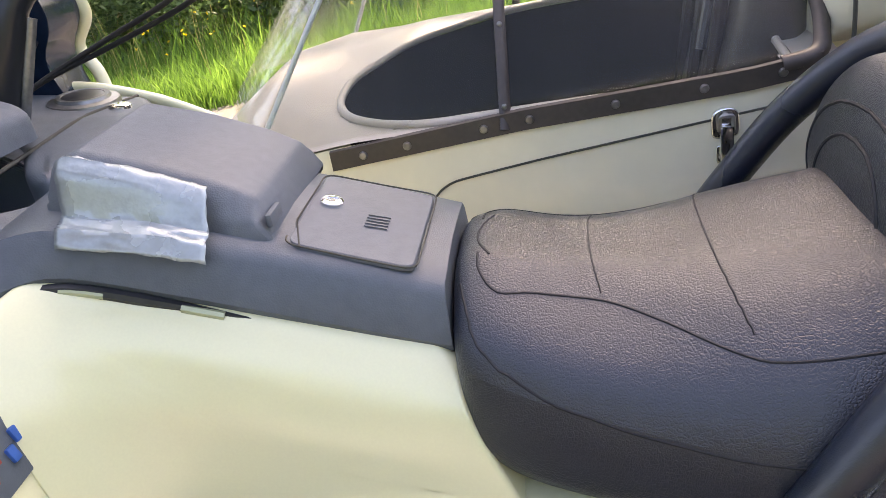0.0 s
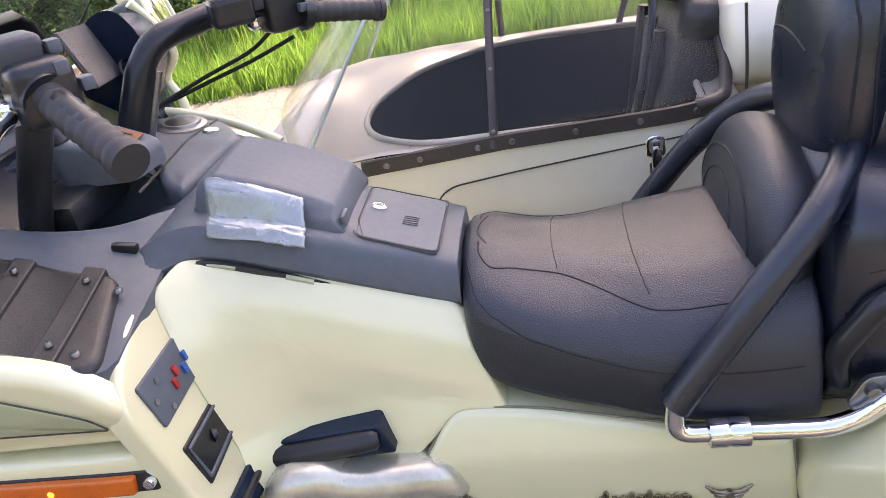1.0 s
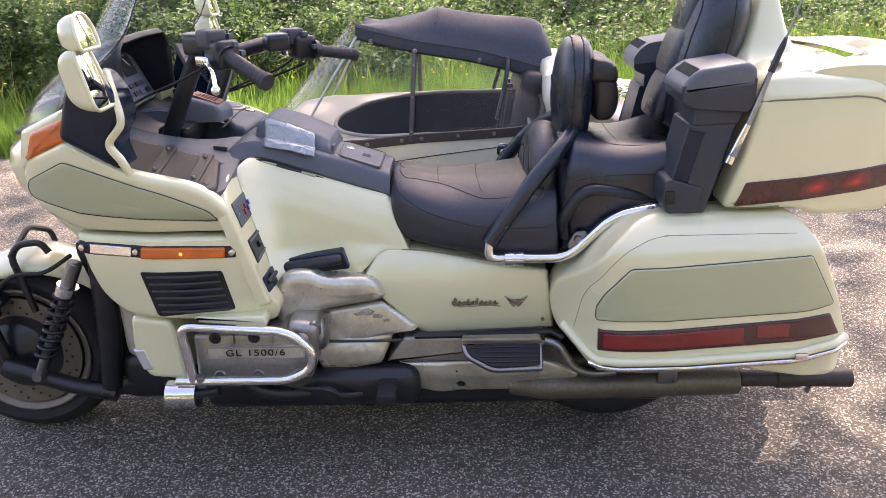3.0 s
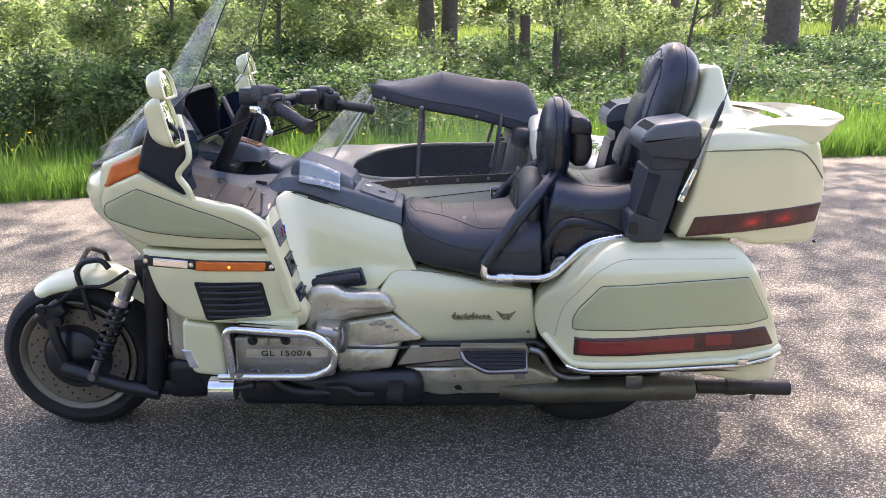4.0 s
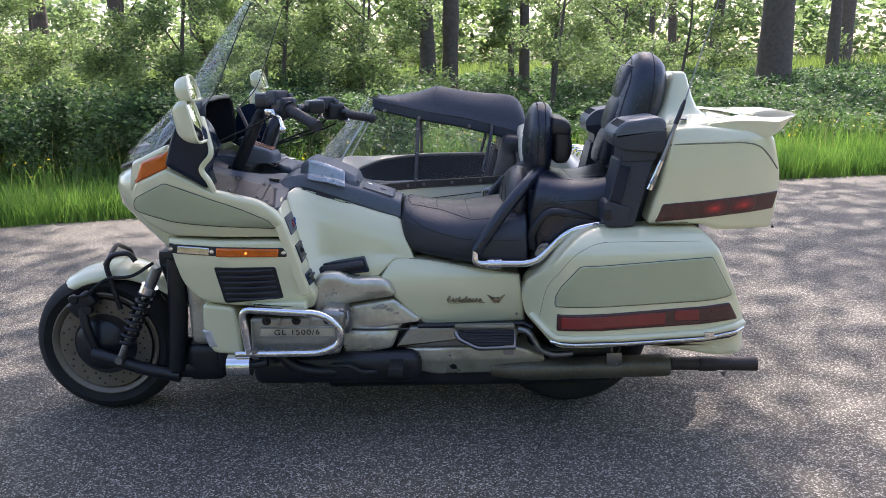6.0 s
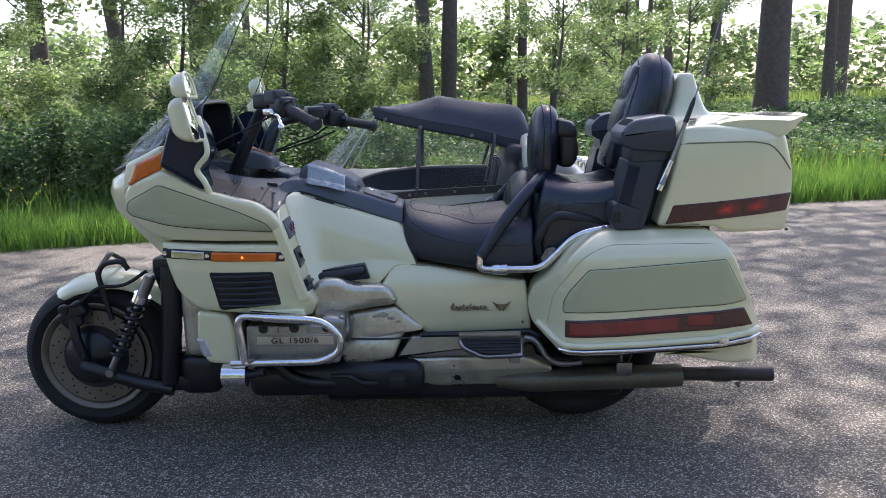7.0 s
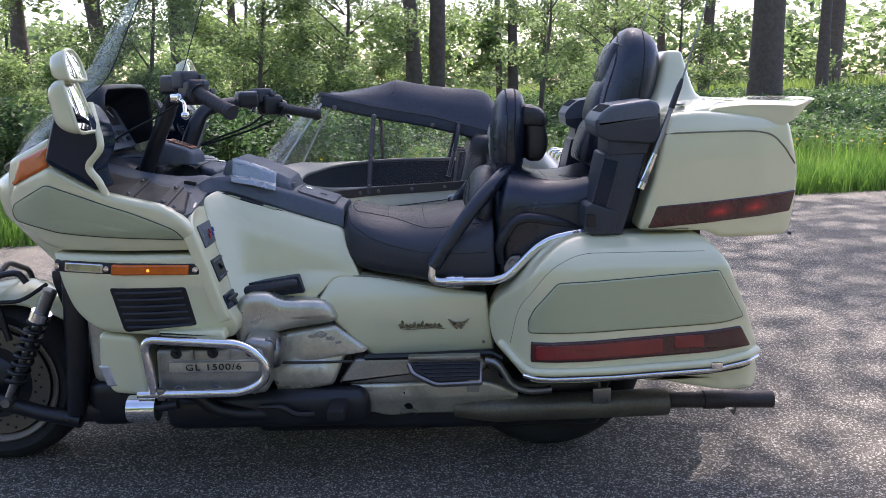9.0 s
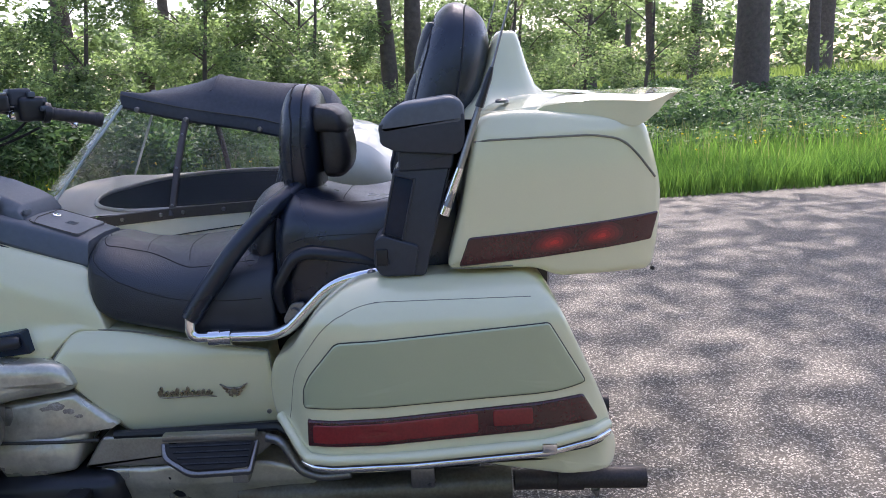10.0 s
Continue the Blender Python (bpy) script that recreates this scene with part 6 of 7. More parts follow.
for s in (-1, 1):
    ax = lambda u, v, w, s=s: (u, s * w, v)
    bag = part("saddlebag", shell(BAG, bag_w, 0.17, 0.009, to=ax, fill=(0.97, 0.92, 0.86, 0.78, 0.68, 0.55, 0.4, 0.2)), CREAM, bike, "cream hard saddlebag with a grey panel")
    part("side_panel", shell(PANEL, lambda u, v: bag_w(u, v) + 0.006, lambda u, v: bag_w(u, v) - 0.02, 0.004, to=ax, fill=(0.95, 0.88, 0.78, 0.65, 0.5, 0.25)), GREIGE, bag, "grey-beige inset panel")
    part("panel_seam", lines(PANEL, lambda u, v: bag_w(u, v) + 0.001, 0.0018, to=ax), LINE, bag)
    bl = part("side_reflector", shell(BLIGHT, lambda u, v: bag_w(u, v) + 0.006, 0.3, 0.005, to=ax), DARK_LENS, bag, "long dark red side reflector")
    part("reflector_lens", shell([(0.480, 0.458), (0.815, 0.477), (0.815, 0.438), (0.478, 0.420)], lambda u, v: bag_w(u, v) + 0.0075, 0.3, 0.002, to=ax, r=0.006), RED_LENS, bl)
    part("reflector_lens", shell([(0.845, 0.482), (0.925, 0.484), (0.925, 0.450), (0.845, 0.448)], lambda u, v: bag_w(u, v) + 0.0075, 0.3, 0.002, to=ax, r=0.006), RED_LENS, bl)
    part("lid_seam", tube(on(bag, [ax(p.x, p.y, bag_w(p.x, p.y)) for p in bent([(0.418, 0.44, 0), (0.440, 0.56, 0), (0.522, 0.672, 0), (0.60, 0.705, 0), (0.93, 0.702, 0)], 0.05, 8)], 0.0, 3), 0.0008, 6), SEAM, bag)
    trim = [(0.392, 0.428), (0.400, 0.424), (0.452, 0.380), (0.50, 0.381), (0.70, 0.389), (0.95, 0.400), (1.04, 0.410), (1.085, 0.417)]
    part("bumper_lip", tube([ax(p.x, p.y + 0.005, bag_w(p.x, p.y) + 0.004) for p in bent([(a, b, 0) for a, b in trim], 0.02, 6)], 0.0120, 12), CREAM, bag, "cream bumper lip")
    part("bumper_strip", tube([ax(p.x, p.y - 0.012, bag_w(p.x, p.y) + 0.006) for p in bent([(a, b, 0) for a, b in trim[2:]], 0.02, 6)], 0.0085, 12), CHROME, bag, "chrome bumper strip")
    part("strip_groove", tube([ax(p.x, p.y - 0.0035, bag_w(p.x, p.y) + 0.0125) for p in bent([(a, b, 0) for a, b in trim[2:]], 0.02, 6)], 0.0018, 6), LINE, bag)
    part("strip_clip", box((0.03, 0.008, 0.018), at(0.955, s * (bag_w(0.955, 0.402) + 0.020), 0.404), 0.002), CHROME, bag)
    part("bag_foot", shell([(0.47, 0.368, 0.01), (1.085, 0.388, 0.01), (1.085, 0.366, 0.01), (0.50, 0.342, 0.02)], lambda u, v: bag_w(u, v) - 0.03, 0.18, 0.006, to=ax), BLACK, bag)
    part("mud_flap_panel", shell([(0.78, 0.346, 0.006), (1.092, 0.396, 0.01), (1.122, 0.345, 0.03), (1.112, 0.292, 0.02), (1.0, 0.302, 0.03), (0.87, 0.326, 0.02)], lambda u, v: interp(u, [0.8, 1.0, 1.08, 1.12], [0.365, 0.365, 0.345, 0.30]), 0.22, 0.010, to=ax), CREAM, bike, "cream lower rear panel")
    part("silencer", tube([(0.26, s * 0.195, 0.200), (0.33, s * 0.205, 0.199), (0.385, s * 0.21, 0.198), (0.87, s * 0.21, 0.206), (0.893, s * 0.21, 0.206), (0.895, s * 0.21, 0.206)], [0.030, 0.036, 0.040, 0.040, 0.038, 0.026], 24), PIPE, bike, "stained steel silencer")
    part("tail_pipe", tube([(0.90, s * 0.21, 0.211), (1.06, s * 0.21, 0.209), (1.205, s * 0.21, 0.206), (1.206, s * 0.21, 0.206)], [0.023, 0.024, 0.026, 0.022], 16), TAIL_PIPE, bike, "dark tail pipe")
    part("pipe_collar", tube([(1.00, s * 0.21, 0.2095), (1.06, s * 0.21, 0.2085)], [0.0275, 0.0275], 16), TAIL_PIPE, bike)
    part("silencer_bracket", box((0.055, 0.01, 0.05), at(0.69, s * 0.245, 0.245), 0.006), STEEL, bike)
    part("hanger", tube([(1.09, s * 0.21, 0.18), (1.095, s * 0.21, 0.16)], [0.012, 0.004], 8), STEEL, bike)
    # passenger foot board
    slope_to = lambda u, v, w, s=s: (u, s * (0.298 + v * 0.88 + w * 0.48), 0.384 - v * 0.48 + w * 0.88)
    fb = part("passenger_footboard", shell([(0.124, 0.0, 0.006), (0.340, 0.0, 0.006), (0.336, 0.082, 0.008), (0.205, 0.086, 0.02), (0.135, 0.040, 0.02)], 0.0, -0.012, 0.004, to=slope_to), STEEL, bike, "folding passenger foot board with a black tread")
    part("tread", shell([(0.136, 0.008, 0.006), (0.333, 0.008, 0.006), (0.329, 0.074, 0.008), (0.208, 0.078, 0.02), (0.146, 0.038, 0.02)], 0.006, -0.002, 0.003, to=slope_to), RUBBER, fb, "black rubber tread")
    for j in range(4):
        part("tread_rib", tube([slope_to(0.150 + 0.012 * j, 0.018 + 0.015 * j, 0.007), slope_to(0.325, 0.018 + 0.015 * j, 0.007)], 0.0022, 6), BLACK, fb)
    part("top_bar", box((0.205, 0.024, 0.014), at(0.232, s * 0.292, 0.394), 0.004), ALU, fb, "brushed metal bar")
    part("board_bracket", box((0.035, 0.03, 0.040), at(0.310, s * 0.350, 0.335), 0.004), ALU, fb)
    part("brake_lever" if s > 0 else "centre_stand_lever", tube(bent([(0.35, s * 0.27, 0.372), (0.385, s * 0.28, 0.368), (0.425, s * 0.295, 0.302), (0.47, s * 0.30, 0.287), (0.535, s * 0.30, 0.293)], 0.02), 0.011, 10), STEEL, bike)

# ---- engine ----
HEAD = [(-0.555, 0.462, 0.012), (-0.262, 0.460, 0.02), (-0.255, 0.33, 0.02), (-0.56, 0.330, 0.012)]
def cover_step(v):
    """Swell of the transmission cover: a rounded belly under a ledge, leaning in above."""
    return interp(v, [0.27, 0.285, 0.31, 0.345, 0.362, 0.370, 0.376, 0.40, 0.47], [-0.014, 0.000, 0.010, 0.012, 0.010, 0.002, -0.004, -0.003, -0.014])


for s in (-1, 1):
    ax = lambda u, v, w, s=s: (u, s * w, v)
    cyl = part("cylinder_head", shell(HEAD, 0.372, 0.16, 0.010, to=ax), ALU, bike, "dull cast aluminium cylinder head cover")
    part("cover_plate", shell([(-0.522, 0.432), (-0.272, 0.430), (-0.275, 0.395), (-0.525, 0.398)], 0.380, 0.36, 0.002, to=ax, r=0.003), SILVER, cyl)
    part("plate_rim", tube([ax(a, b, 0.381) for a, b in ((-0.520, 0.430), (-0.274, 0.428), (-0.277, 0.397), (-0.523, 0.400), (-0.520, 0.430))], 0.002, 6), ALU, cyl)
    for x in (-0.50, -0.40, -0.295):
        for z in (0.452, 0.345):
            part("bolt", lathe([(0, 0.006), (0.006, 0.006), (0.007, 0.0), (0.013, 0.0), (0.016, -0.004)], at(x, s * 0.376, z, SIDE_Y if s < 0 else turn(-90, "X")), 14), BLACK if z > 0.4 else STEEL, cyl)
    for x in (-0.455, -0.355):
        part("rib", box((0.010, 0.008, 0.028), at(x, s * 0.376, 0.450), 0.002), ALU, cyl)
    guard = part("engine_guard", tube(bent([(-0.556, s * 0.410, 0.352), (-0.562, s * 0.412, 0.43), (-0.572, s * 0.412, 0.509), (-0.300, s * 0.418, 0.489), (-0.243, s * 0.418, 0.435), (-0.250, s * 0.418, 0.385), (-0.310, s * 0.418, 0.354), (-0.60, s * 0.408, 0.350)], 0.055, 7), 0.0122, 14), CHROME, bike, "chrome tubular engine guard")
    part("guard_clamp", box((0.022, 0.022, 0.034), at(-0.535, s * 0.411, 0.352), 0.005), STEEL, guard)
    part("foot_peg", tube([(-0.632, s * 0.395, 0.306), (-0.555, s * 0.395, 0.306)], 0.036, 24), CHROME, bike, "chrome highway peg drum")
    part("peg_arm", tube([(-0.555, s * 0.395, 0.306), (-0.50, s * 0.395, 0.315)], 0.014, 10), BLACK, bike)
    INTAKE = [(-0.345, 0.572, 0.02), (-0.318, 0.590, 0.02), (-0.264, 0.590, 0.03), (-0.228, 0.566, 0.03), (-0.118, 0.556, 0.02), (-0.088, 0.540, 0.02), (-0.070, 0.499, 0.012), (-0.088, 0.486, 0.01), (-0.215, 0.476, 0.03), (-0.255, 0.466, 0.03), (-0.292, 0.440, 0.015), (-0.356, 0.443, 0.015), (-0.362, 0.497, 0.02)]
    part("intake_cover", shell(INTAKE, lambda u, v: 0.275 + interp(u, [-0.34, -0.26, -0.08], [0.02, 0.004, -0.03]), 0.12, 0.026, to=ax), SILVER, bike, "scuffed silver intake cover")
    LOWC = [(-0.264, 0.455, 0.01), (-0.085, 0.478, 0.01), (0.014, 0.402, 0.01), (-0.056, 0.387, 0.01), (-0.094, 0.301, 0.012), (-0.172, 0.286, 0.02), (-0.257, 0.271, 0.02), (-0.272, 0.331, 0.02)]
    lc = part("transmission_cover", shell(LOWC, lambda u, v: 0.245 + cover_step(v), 0.10, 0.012, to=ax), SILVER, bike, "stained silver transmission cover")
    for k, (px, pz, pr_) in enumerate(((-0.125, 0.452, 0.017), (-0.098, 0.440, 0.012), (-0.150, 0.446, 0.010), (-0.075, 0.428, 0.008), (-0.17, 0.30, 0.012))):
        wob = [(px + pr_ * 1.5 * math.cos(q) * (0.8 + 0.5 * noise.noise(Vector((math.cos(q) * 2, math.sin(q) * 2, k * 3.1)))), pz + pr_ * 0.7 * math.sin(q) * (0.8 + 0.5 * noise.noise(Vector((math.sin(q) * 2, math.cos(q) * 2, k * 1.7)))), 0.002) for q in (2 * math.pi * j / 14 for j in range(14))]
        part("paint_wear", shell(wob, lambda u, v: 0.2455 + cover_step(v), 0.22, 0.0004, to=ax, step=0.05), WORN, lc)
    part("cover_groove", tube([ax(-0.262, 0.375, 0.250), ax(-0.10, 0.372, 0.250), ax(-0.035, 0.372, 0.246)], 0.004, 6), LINE, lc)
    part("frame_cover", shell([(-0.03, 0.376, 0.01), (0.14, 0.372, 0.01), (0.34, 0.376, 0.01), (0.36, 0.345, 0.02), (0.30, 0.300, 0.02), (-0.081, 0.300, 0.01)], 0.240, 0.10, 0.008, to=ax), ALU, bike, "dull silver frame cover")
    part("frame_rail", tube([(0.0, s * 0.238, 0.380), (0.20, s * 0.240, 0.382), (0.37, s * 0.242, 0.386), (0.40, s * 0.25, 0.37)], 0.010, 8), BLACK, bike)
    part("swing_cover", shell([(-0.050, 0.296, 0.008), (0.14, 0.298, 0.03), (0.36, 0.298, 0.05), (0.47, 0.245, 0.05), (0.36, 0.182, 0.05), (0.06, 0.183, 0.04), (-0.034, 0.205, 0.02)], lambda u, v: 0.236 + 0.010 * math.exp(-((u - 0.06) / 0.04) ** 2) - max(0.0, 0.25 - v) * 0.5, 0.08, 0.010, to=ax), SILVER, bike, "dull silver swing arm cover")
    part("cover_scoop", shell([(0.062, 0.276, 0.006), (0.112, 0.272, 0.006), (0.138, 0.208, 0.01), (0.118, 0.204, 0.006)], lambda u, v: 0.2385 - max(0.0, 0.25 - v) * 0.5, 0.15, 0.002, to=ax), BLACK, bike)
    part("foot_peg_rubber", box((0.05, 0.10, 0.032), at(-0.075, s * 0.32, 0.255), 0.008), RUBBER, bike)
    part("peg_shaft", tube([(-0.075, s * 0.15, 0.262), (-0.075, s * 0.36, 0.258)], 0.011, 10), STEEL, bike)
    part("gear_linkage", tube(curve([(-0.30, s * 0.30, 0.26), (-0.24, s * 0.31, 0.262), (-0.20, s * 0.30, 0.235), (-0.15, s * 0.28, 0.225)], 4), 0.008, 8), BLACK, bike)
    part("header_pipe", tube(curve([(-0.50, s * 0.30, 0.34), (-0.42, s * 0.30, 0.255), (-0.25, s * 0.25, 0.22), (0.10, s * 0.18, 0.225)], 6), 0.020, 12), BLACK, bike)
    part("cylinder", box((0.20, 0.10, 0.12), at(-0.32, s * 0.19, 0.395), 0.012), ALU, bike)
    lump = part("coolant_housing", box((0.085, 0.14, 0.105), at(-0.282, s * 0.295, 0.432, turn(8, "Y")), 0.026, 4), ALU, bike, "cast aluminium coolant housing")
    part("round_cap", lathe([(0, 0.016), (0.026, 0.015), (0.034, 0.010), (0.042, 0.004), (0.046, -0.012)], at(-0.238, s * 0.300, 0.425, turn(90, "Y") @ turn(0, "X")), 24), STEEL, lump)
    part("hose_clip", tube(bent([(-0.262, s * 0.350, 0.470), (-0.248, s * 0.352, 0.482), (-0.238, s * 0.345, 0.468), (-0.238, s * 0.340, 0.445)], 0.008), 0.006, 8), STEEL, lump)
part("crankcase", box((0.62, 0.30, 0.26), at(-0.28, 0, 0.30), 0.03, 3), BLACK, bike)
# wide black box added below the engine, standing in for deep shade there
part("underside_shade_block", box((0.60, 0.56, 0.12), at(-0.29, 0, 0.234), 0.05, 4), BLACK, bike, "black box added for the deep shade under the engine")
# belly reaches low to keep skylight off the ground beneath
part("belly", box((1.05, 0.36, 0.16), at(0.18, 0, 0.200), 0.03, 3), BLACK, bike)
part("frame_spine", box((1.25, 0.18, 0.30), at(0.15, 0, 0.53), 0.04), BLACK, bike)
part("rear_frame", box((0.40, 0.30, 0.14), at(0.80, 0, 0.68), 0.03), BLACK, bike)
part("radiator", box((0.10, 0.42, 0.30), at(-0.66, 0, 0.52), 0.02), BLACK, bike)
text = bpy.data.curves.new("plate_lettering", "FONT")
text.body, text.size, text.extrude, text.align_x, text.align_y = "GL 1500/6", 0.030, 0.001, "CENTER", "CENTER"
text.space_character = 1.15
tob = bpy.data.objects.new("plate_scratch", text)
scene.collection.objects.link(tob)
bpy.context.view_layer.update()
tme = bpy.data.meshes.new_from_object(tob)
bpy.data.objects.remove(tob)
bmt = bmesh.new()
bmt.from_mesh(tme)
bmt.transform(at(-0.398, -0.3825, 0.4135, SIDE_Y) @ Matrix.Diagonal((1.05, 0.85, 1, 1)))
part("plate_lettering", bmt, BLACK, next(o for o in bike.children if o.name.startswith("cylinder_head")), "", smooth=False)

# ---- wheels ----
def wheel(cx, R, width, rim_r, label, y0=0.0, disc=True):
    """Tyre, rim and brake discs about an axle across the road."""
    m = at(cx, y0, R, SIDE_Y)
    h = width / 2
    tyre = lathe([(rim_r - 0.008, -h * 0.72), (rim_r + 0.012, -h * 0.86), (rim_r + (R - rim_r) * 0.45, -h), (R - 0.028, -h * 0.93), (R - 0.010, -h * 0.74), (R, -h * 0.45), (R, h * 0.45), (R - 0.010, h * 0.74), (R - 0.028, h * 0.93), (rim_r + (R - rim_r) * 0.45, h), (rim_r + 0.012, h * 0.86), (rim_r - 0.008, h * 0.72)], m, 72)
    w = part("wheel", lathe([(rim_r, -h * 0.70), (rim_r - 0.006, -h * 0.62), (rim_r - 0.028, -h * 0.40), (0.10, -h * 0.30), (0.05, -h * 0.5), (0.05, h * 0.5), (0.10, h * 0.30), (rim_r - 0.028, h * 0.40), (rim_r - 0.006, h * 0.62), (rim_r, h * 0.70)], m, 48), BLACK, bike, label)
    part("tyre", tyre, RUBBER, w, "black road tyre")
    part("rim_edge", lathe([(rim_r - 0.020, h * 0.70), (rim_r - 0.012, h * 0.84), (rim_r + 0.002, h * 0.93), (rim_r + 0.007, h * 0.91), (rim_r + 0.004, h * 0.68)], m, 64), DISC, w)
    for k in range(3):
        part("tread_groove", lathe([(R + 0.0008, -h * 0.32 + k * h * 0.3), (R + 0.0008, -h * 0.27 + k * h * 0.3)], m, 72), BLACK, w)
    if disc:
        for s in (-1, 1):
            yy = h * 0.82
            d = part("brake_disc", lathe([(0.116, s * yy), (0.174, s * yy), (0.174, s * (yy + 0.005)), (0.116, s * (yy + 0.005)), (0.116, s * yy)], m, 48), DISC, w, "drilled steel brake disc")
            part("disc_carrier", lathe([(0.04, s * (yy + 0.004)), (0.118, s * (yy + 0.006)), (0.120, s * yy)], m, 32), BLACK, w)
            if s > 0:
                for j in range(44):
                    a, rr = j * 2 * math.pi / 44, (0.129, 0.145, 0.161)[j % 3]
                    part("disc_hole", lathe([(0, 0.0062 + yy), (0.0042, 0.0062 + yy), (0.0042, yy)], m @ at(rr * math.cos(a), rr * math.sin(a), 0), 8), BLACK, d)
    return w


wheel(-1.188, 0.272, 0.178, 0.195, "front wheel with a drilled disc")
wheel(0.56, 0.300, 0.170, 0.20, "rear wheel behind the saddlebags", disc=False)
# front fender and its hoop
fr = []
crest = curve([(-1.328, 0, 0.520), (-1.245, 0, 0.562), (-1.115, 0, 0.584), (-1.030, 0, 0.560), (-0.935, 0, 0.500)], 5)
for i, p in enumerate(crest):
    t = i / (len(crest) - 1)
    wide = 0.070 + 0.034 * math.sin(math.pi * min(1.0, t * 1.2)) ** 0.7
    fr.append([(p.x + 0.012 * (1 - math.cos(b)), math.sin(b) * wide, p.z - (1 - math.cos(b)) * 0.046) for b in (radians(-105 + 210 * j / 12) for j in range(13))])
fender = part("front_fender", loft(fr, closed=False), CREAM, bike, "cream front fender")
so = fender.modifiers.new("thick", "SOLIDIFY")
so.thickness = 0.006
smoothed(fender, 1)
part("fender_hoop", tube(bent([(-1.10, -0.115, 0.42), (-1.135, -0.115, 0.590), (-1.110, -0.112, 0.625), (-1.045, -0.112, 0.632), (-1.025, -0.112, 0.600)], 0.025), 0.010, 10), BLACK, bike)
part("fender_hoop", tube(bent([(-1.10, 0.115, 0.42), (-1.135, 0.115, 0.590), (-1.135, 0.0, 0.640), (-1.135, -0.115, 0.590)], 0.025), 0.009, 10), BLACK, bike)
# leading-link fork
for s in (-1, 1):
    part("fork_leg", tube([(-0.86, s * 0.155, 0.62), (-0.87, s * 0.165, 0.40), (-0.895, s * 0.165, 0.20)], [0.034, 0.034, 0.030], 14), BLACK, bike, "black fork leg")
    part("fork_plate", shell([(-0.93, 0.615, 0.02), (-0.85, 0.64, 0.02), (-0.80, 0.50, 0.03), (-0.86, 0.40, 0.03), (-0.90, 0.50, 0.02)], 0.150, 0.135, 0.006, to=(side if s < 0 else (lambda u, v, w: (u, w, v)))), BLACK, bike)
    part("link_arm", tube([(-0.885, s * 0.165, 0.175), (-1.00, s * 0.165, 0.200), (-1.205, s * 0.150, 0.262)], [0.026, 0.024, 0.026], 12), BLACK, bike, "black leading-link arm")
    part("axle_nut", lathe([(0, 0.012), (0.014, 0.012), (0.018, 0.0), (0.018, -0.02)], at(-1.095, s * 0.185, 0.248, SIDE_Y if s < 0 else turn(-90, "X")), 16), STEEL, bike)
    a, b = Vector((-1.090, s * 0.178, 0.262)), Vector((-0.925, s * 0.172, 0.590))
    sh = part("shock_absorber", tube([a, a.lerp(b, 0.72), a.lerp(b, 0.721), b], [0.012, 0.012, 0.020, 0.020], 12), STEEL, bike, "front shock absorber")
    ax_d = (b - a).normalized()
    p1 = ax_d.orthogonal().normalized()
    p2 = ax_d.cross(p1)
    coil = [a.lerp(b, 0.12 + 0.62 * i / 90) + (p1 * math.cos(i / 90 * 8 * 2 * math.pi) + p2 * math.sin(i / 90 * 8 * 2 * math.pi)) * 0.026 for i in range(91)]
    part("spring", tube(coil, 0.0062, 7), BLACK, sh)
    part("spring_collar", tube([a.lerp(b, 0.72), a.lerp(b, 0.80)], 0.030, 14), CHROME, sh)
    cal = part("calliper", box((0.062, 0.052, 0.105), at(-1.235, s * 0.112, 0.445, turn(52, "Y")), 0.016, 3), BLACK, bike, "dusty black brake calliper")
    for k in (-1, 1):
        part("piston_cap", lathe([(0, 0.006), (0.016, 0.005), (0.019, 0), (0.019, -0.01)], at(-1.235 + 0.024 * k, s * 0.138, 0.445 - 0.020 * k, SIDE_Y if s < 0 else turn(-90, "X")), 14), BLACK, cal)
    part("hub", lathe([(0, 0.030), (0.030, 0.030), (0.042, 0.022), (0.075, 0.016), (0.098, 0.0), (0.098, -0.02)], at(-1.205, s * 0.080, 0.268, SIDE_Y if s < 0 else turn(-90, "X")), 28), BLACK, bike)
    part("brake_anchor", tube(curve([(-1.205, s * 0.128, 0.268), (-1.225, s * 0.135, 0.36), (-1.235, s * 0.125, 0.43)], 4), 0.018, 10), BLACK, bike)
part("brake_hose", tube(curve([(-1.255, -0.14, 0.475), (-1.20, -0.15, 0.49), (-1.12, -0.15, 0.545), (-1.03, -0.15, 0.555), (-0.95, -0.14, 0.60)], 6), 0.006, 8), RUBBER, bike)
part("fork_yoke", box((0.12, 0.34, 0.05), at(-0.86, 0, 0.625), 0.015), BLACK, bike)
part("fork_brace", box((0.10, 0.34, 0.06), at(-0.855, 0, 0.195), 0.02), BLACK, bike)
part("chin", box((0.15, 0.34, 0.15), at(-0.79, 0, 0.225), 0.04, 3), BLACK, bike, "black lower engine guard")
part("chin_duct", box((0.12, 0.50, 0.30), at(-0.66, 0, 0.38), 0.03, 3), BLACK, bike)
part("inner_cowl", box((0.10, 0.40, 0.30), at(-0.775, 0, 0.45), 0.04, 3), SILVER, bike)


# ---- the sidecar ----
car = thing("sidecar", "cream sidecar with clear side windows and a black fabric hood", "sidecar")
YC = 0.70


def car_half(x):
    q = abs((x + 0.10) / 1.12)
    return 0.335 * max(0.0, 1 - q ** 4) ** 0.25


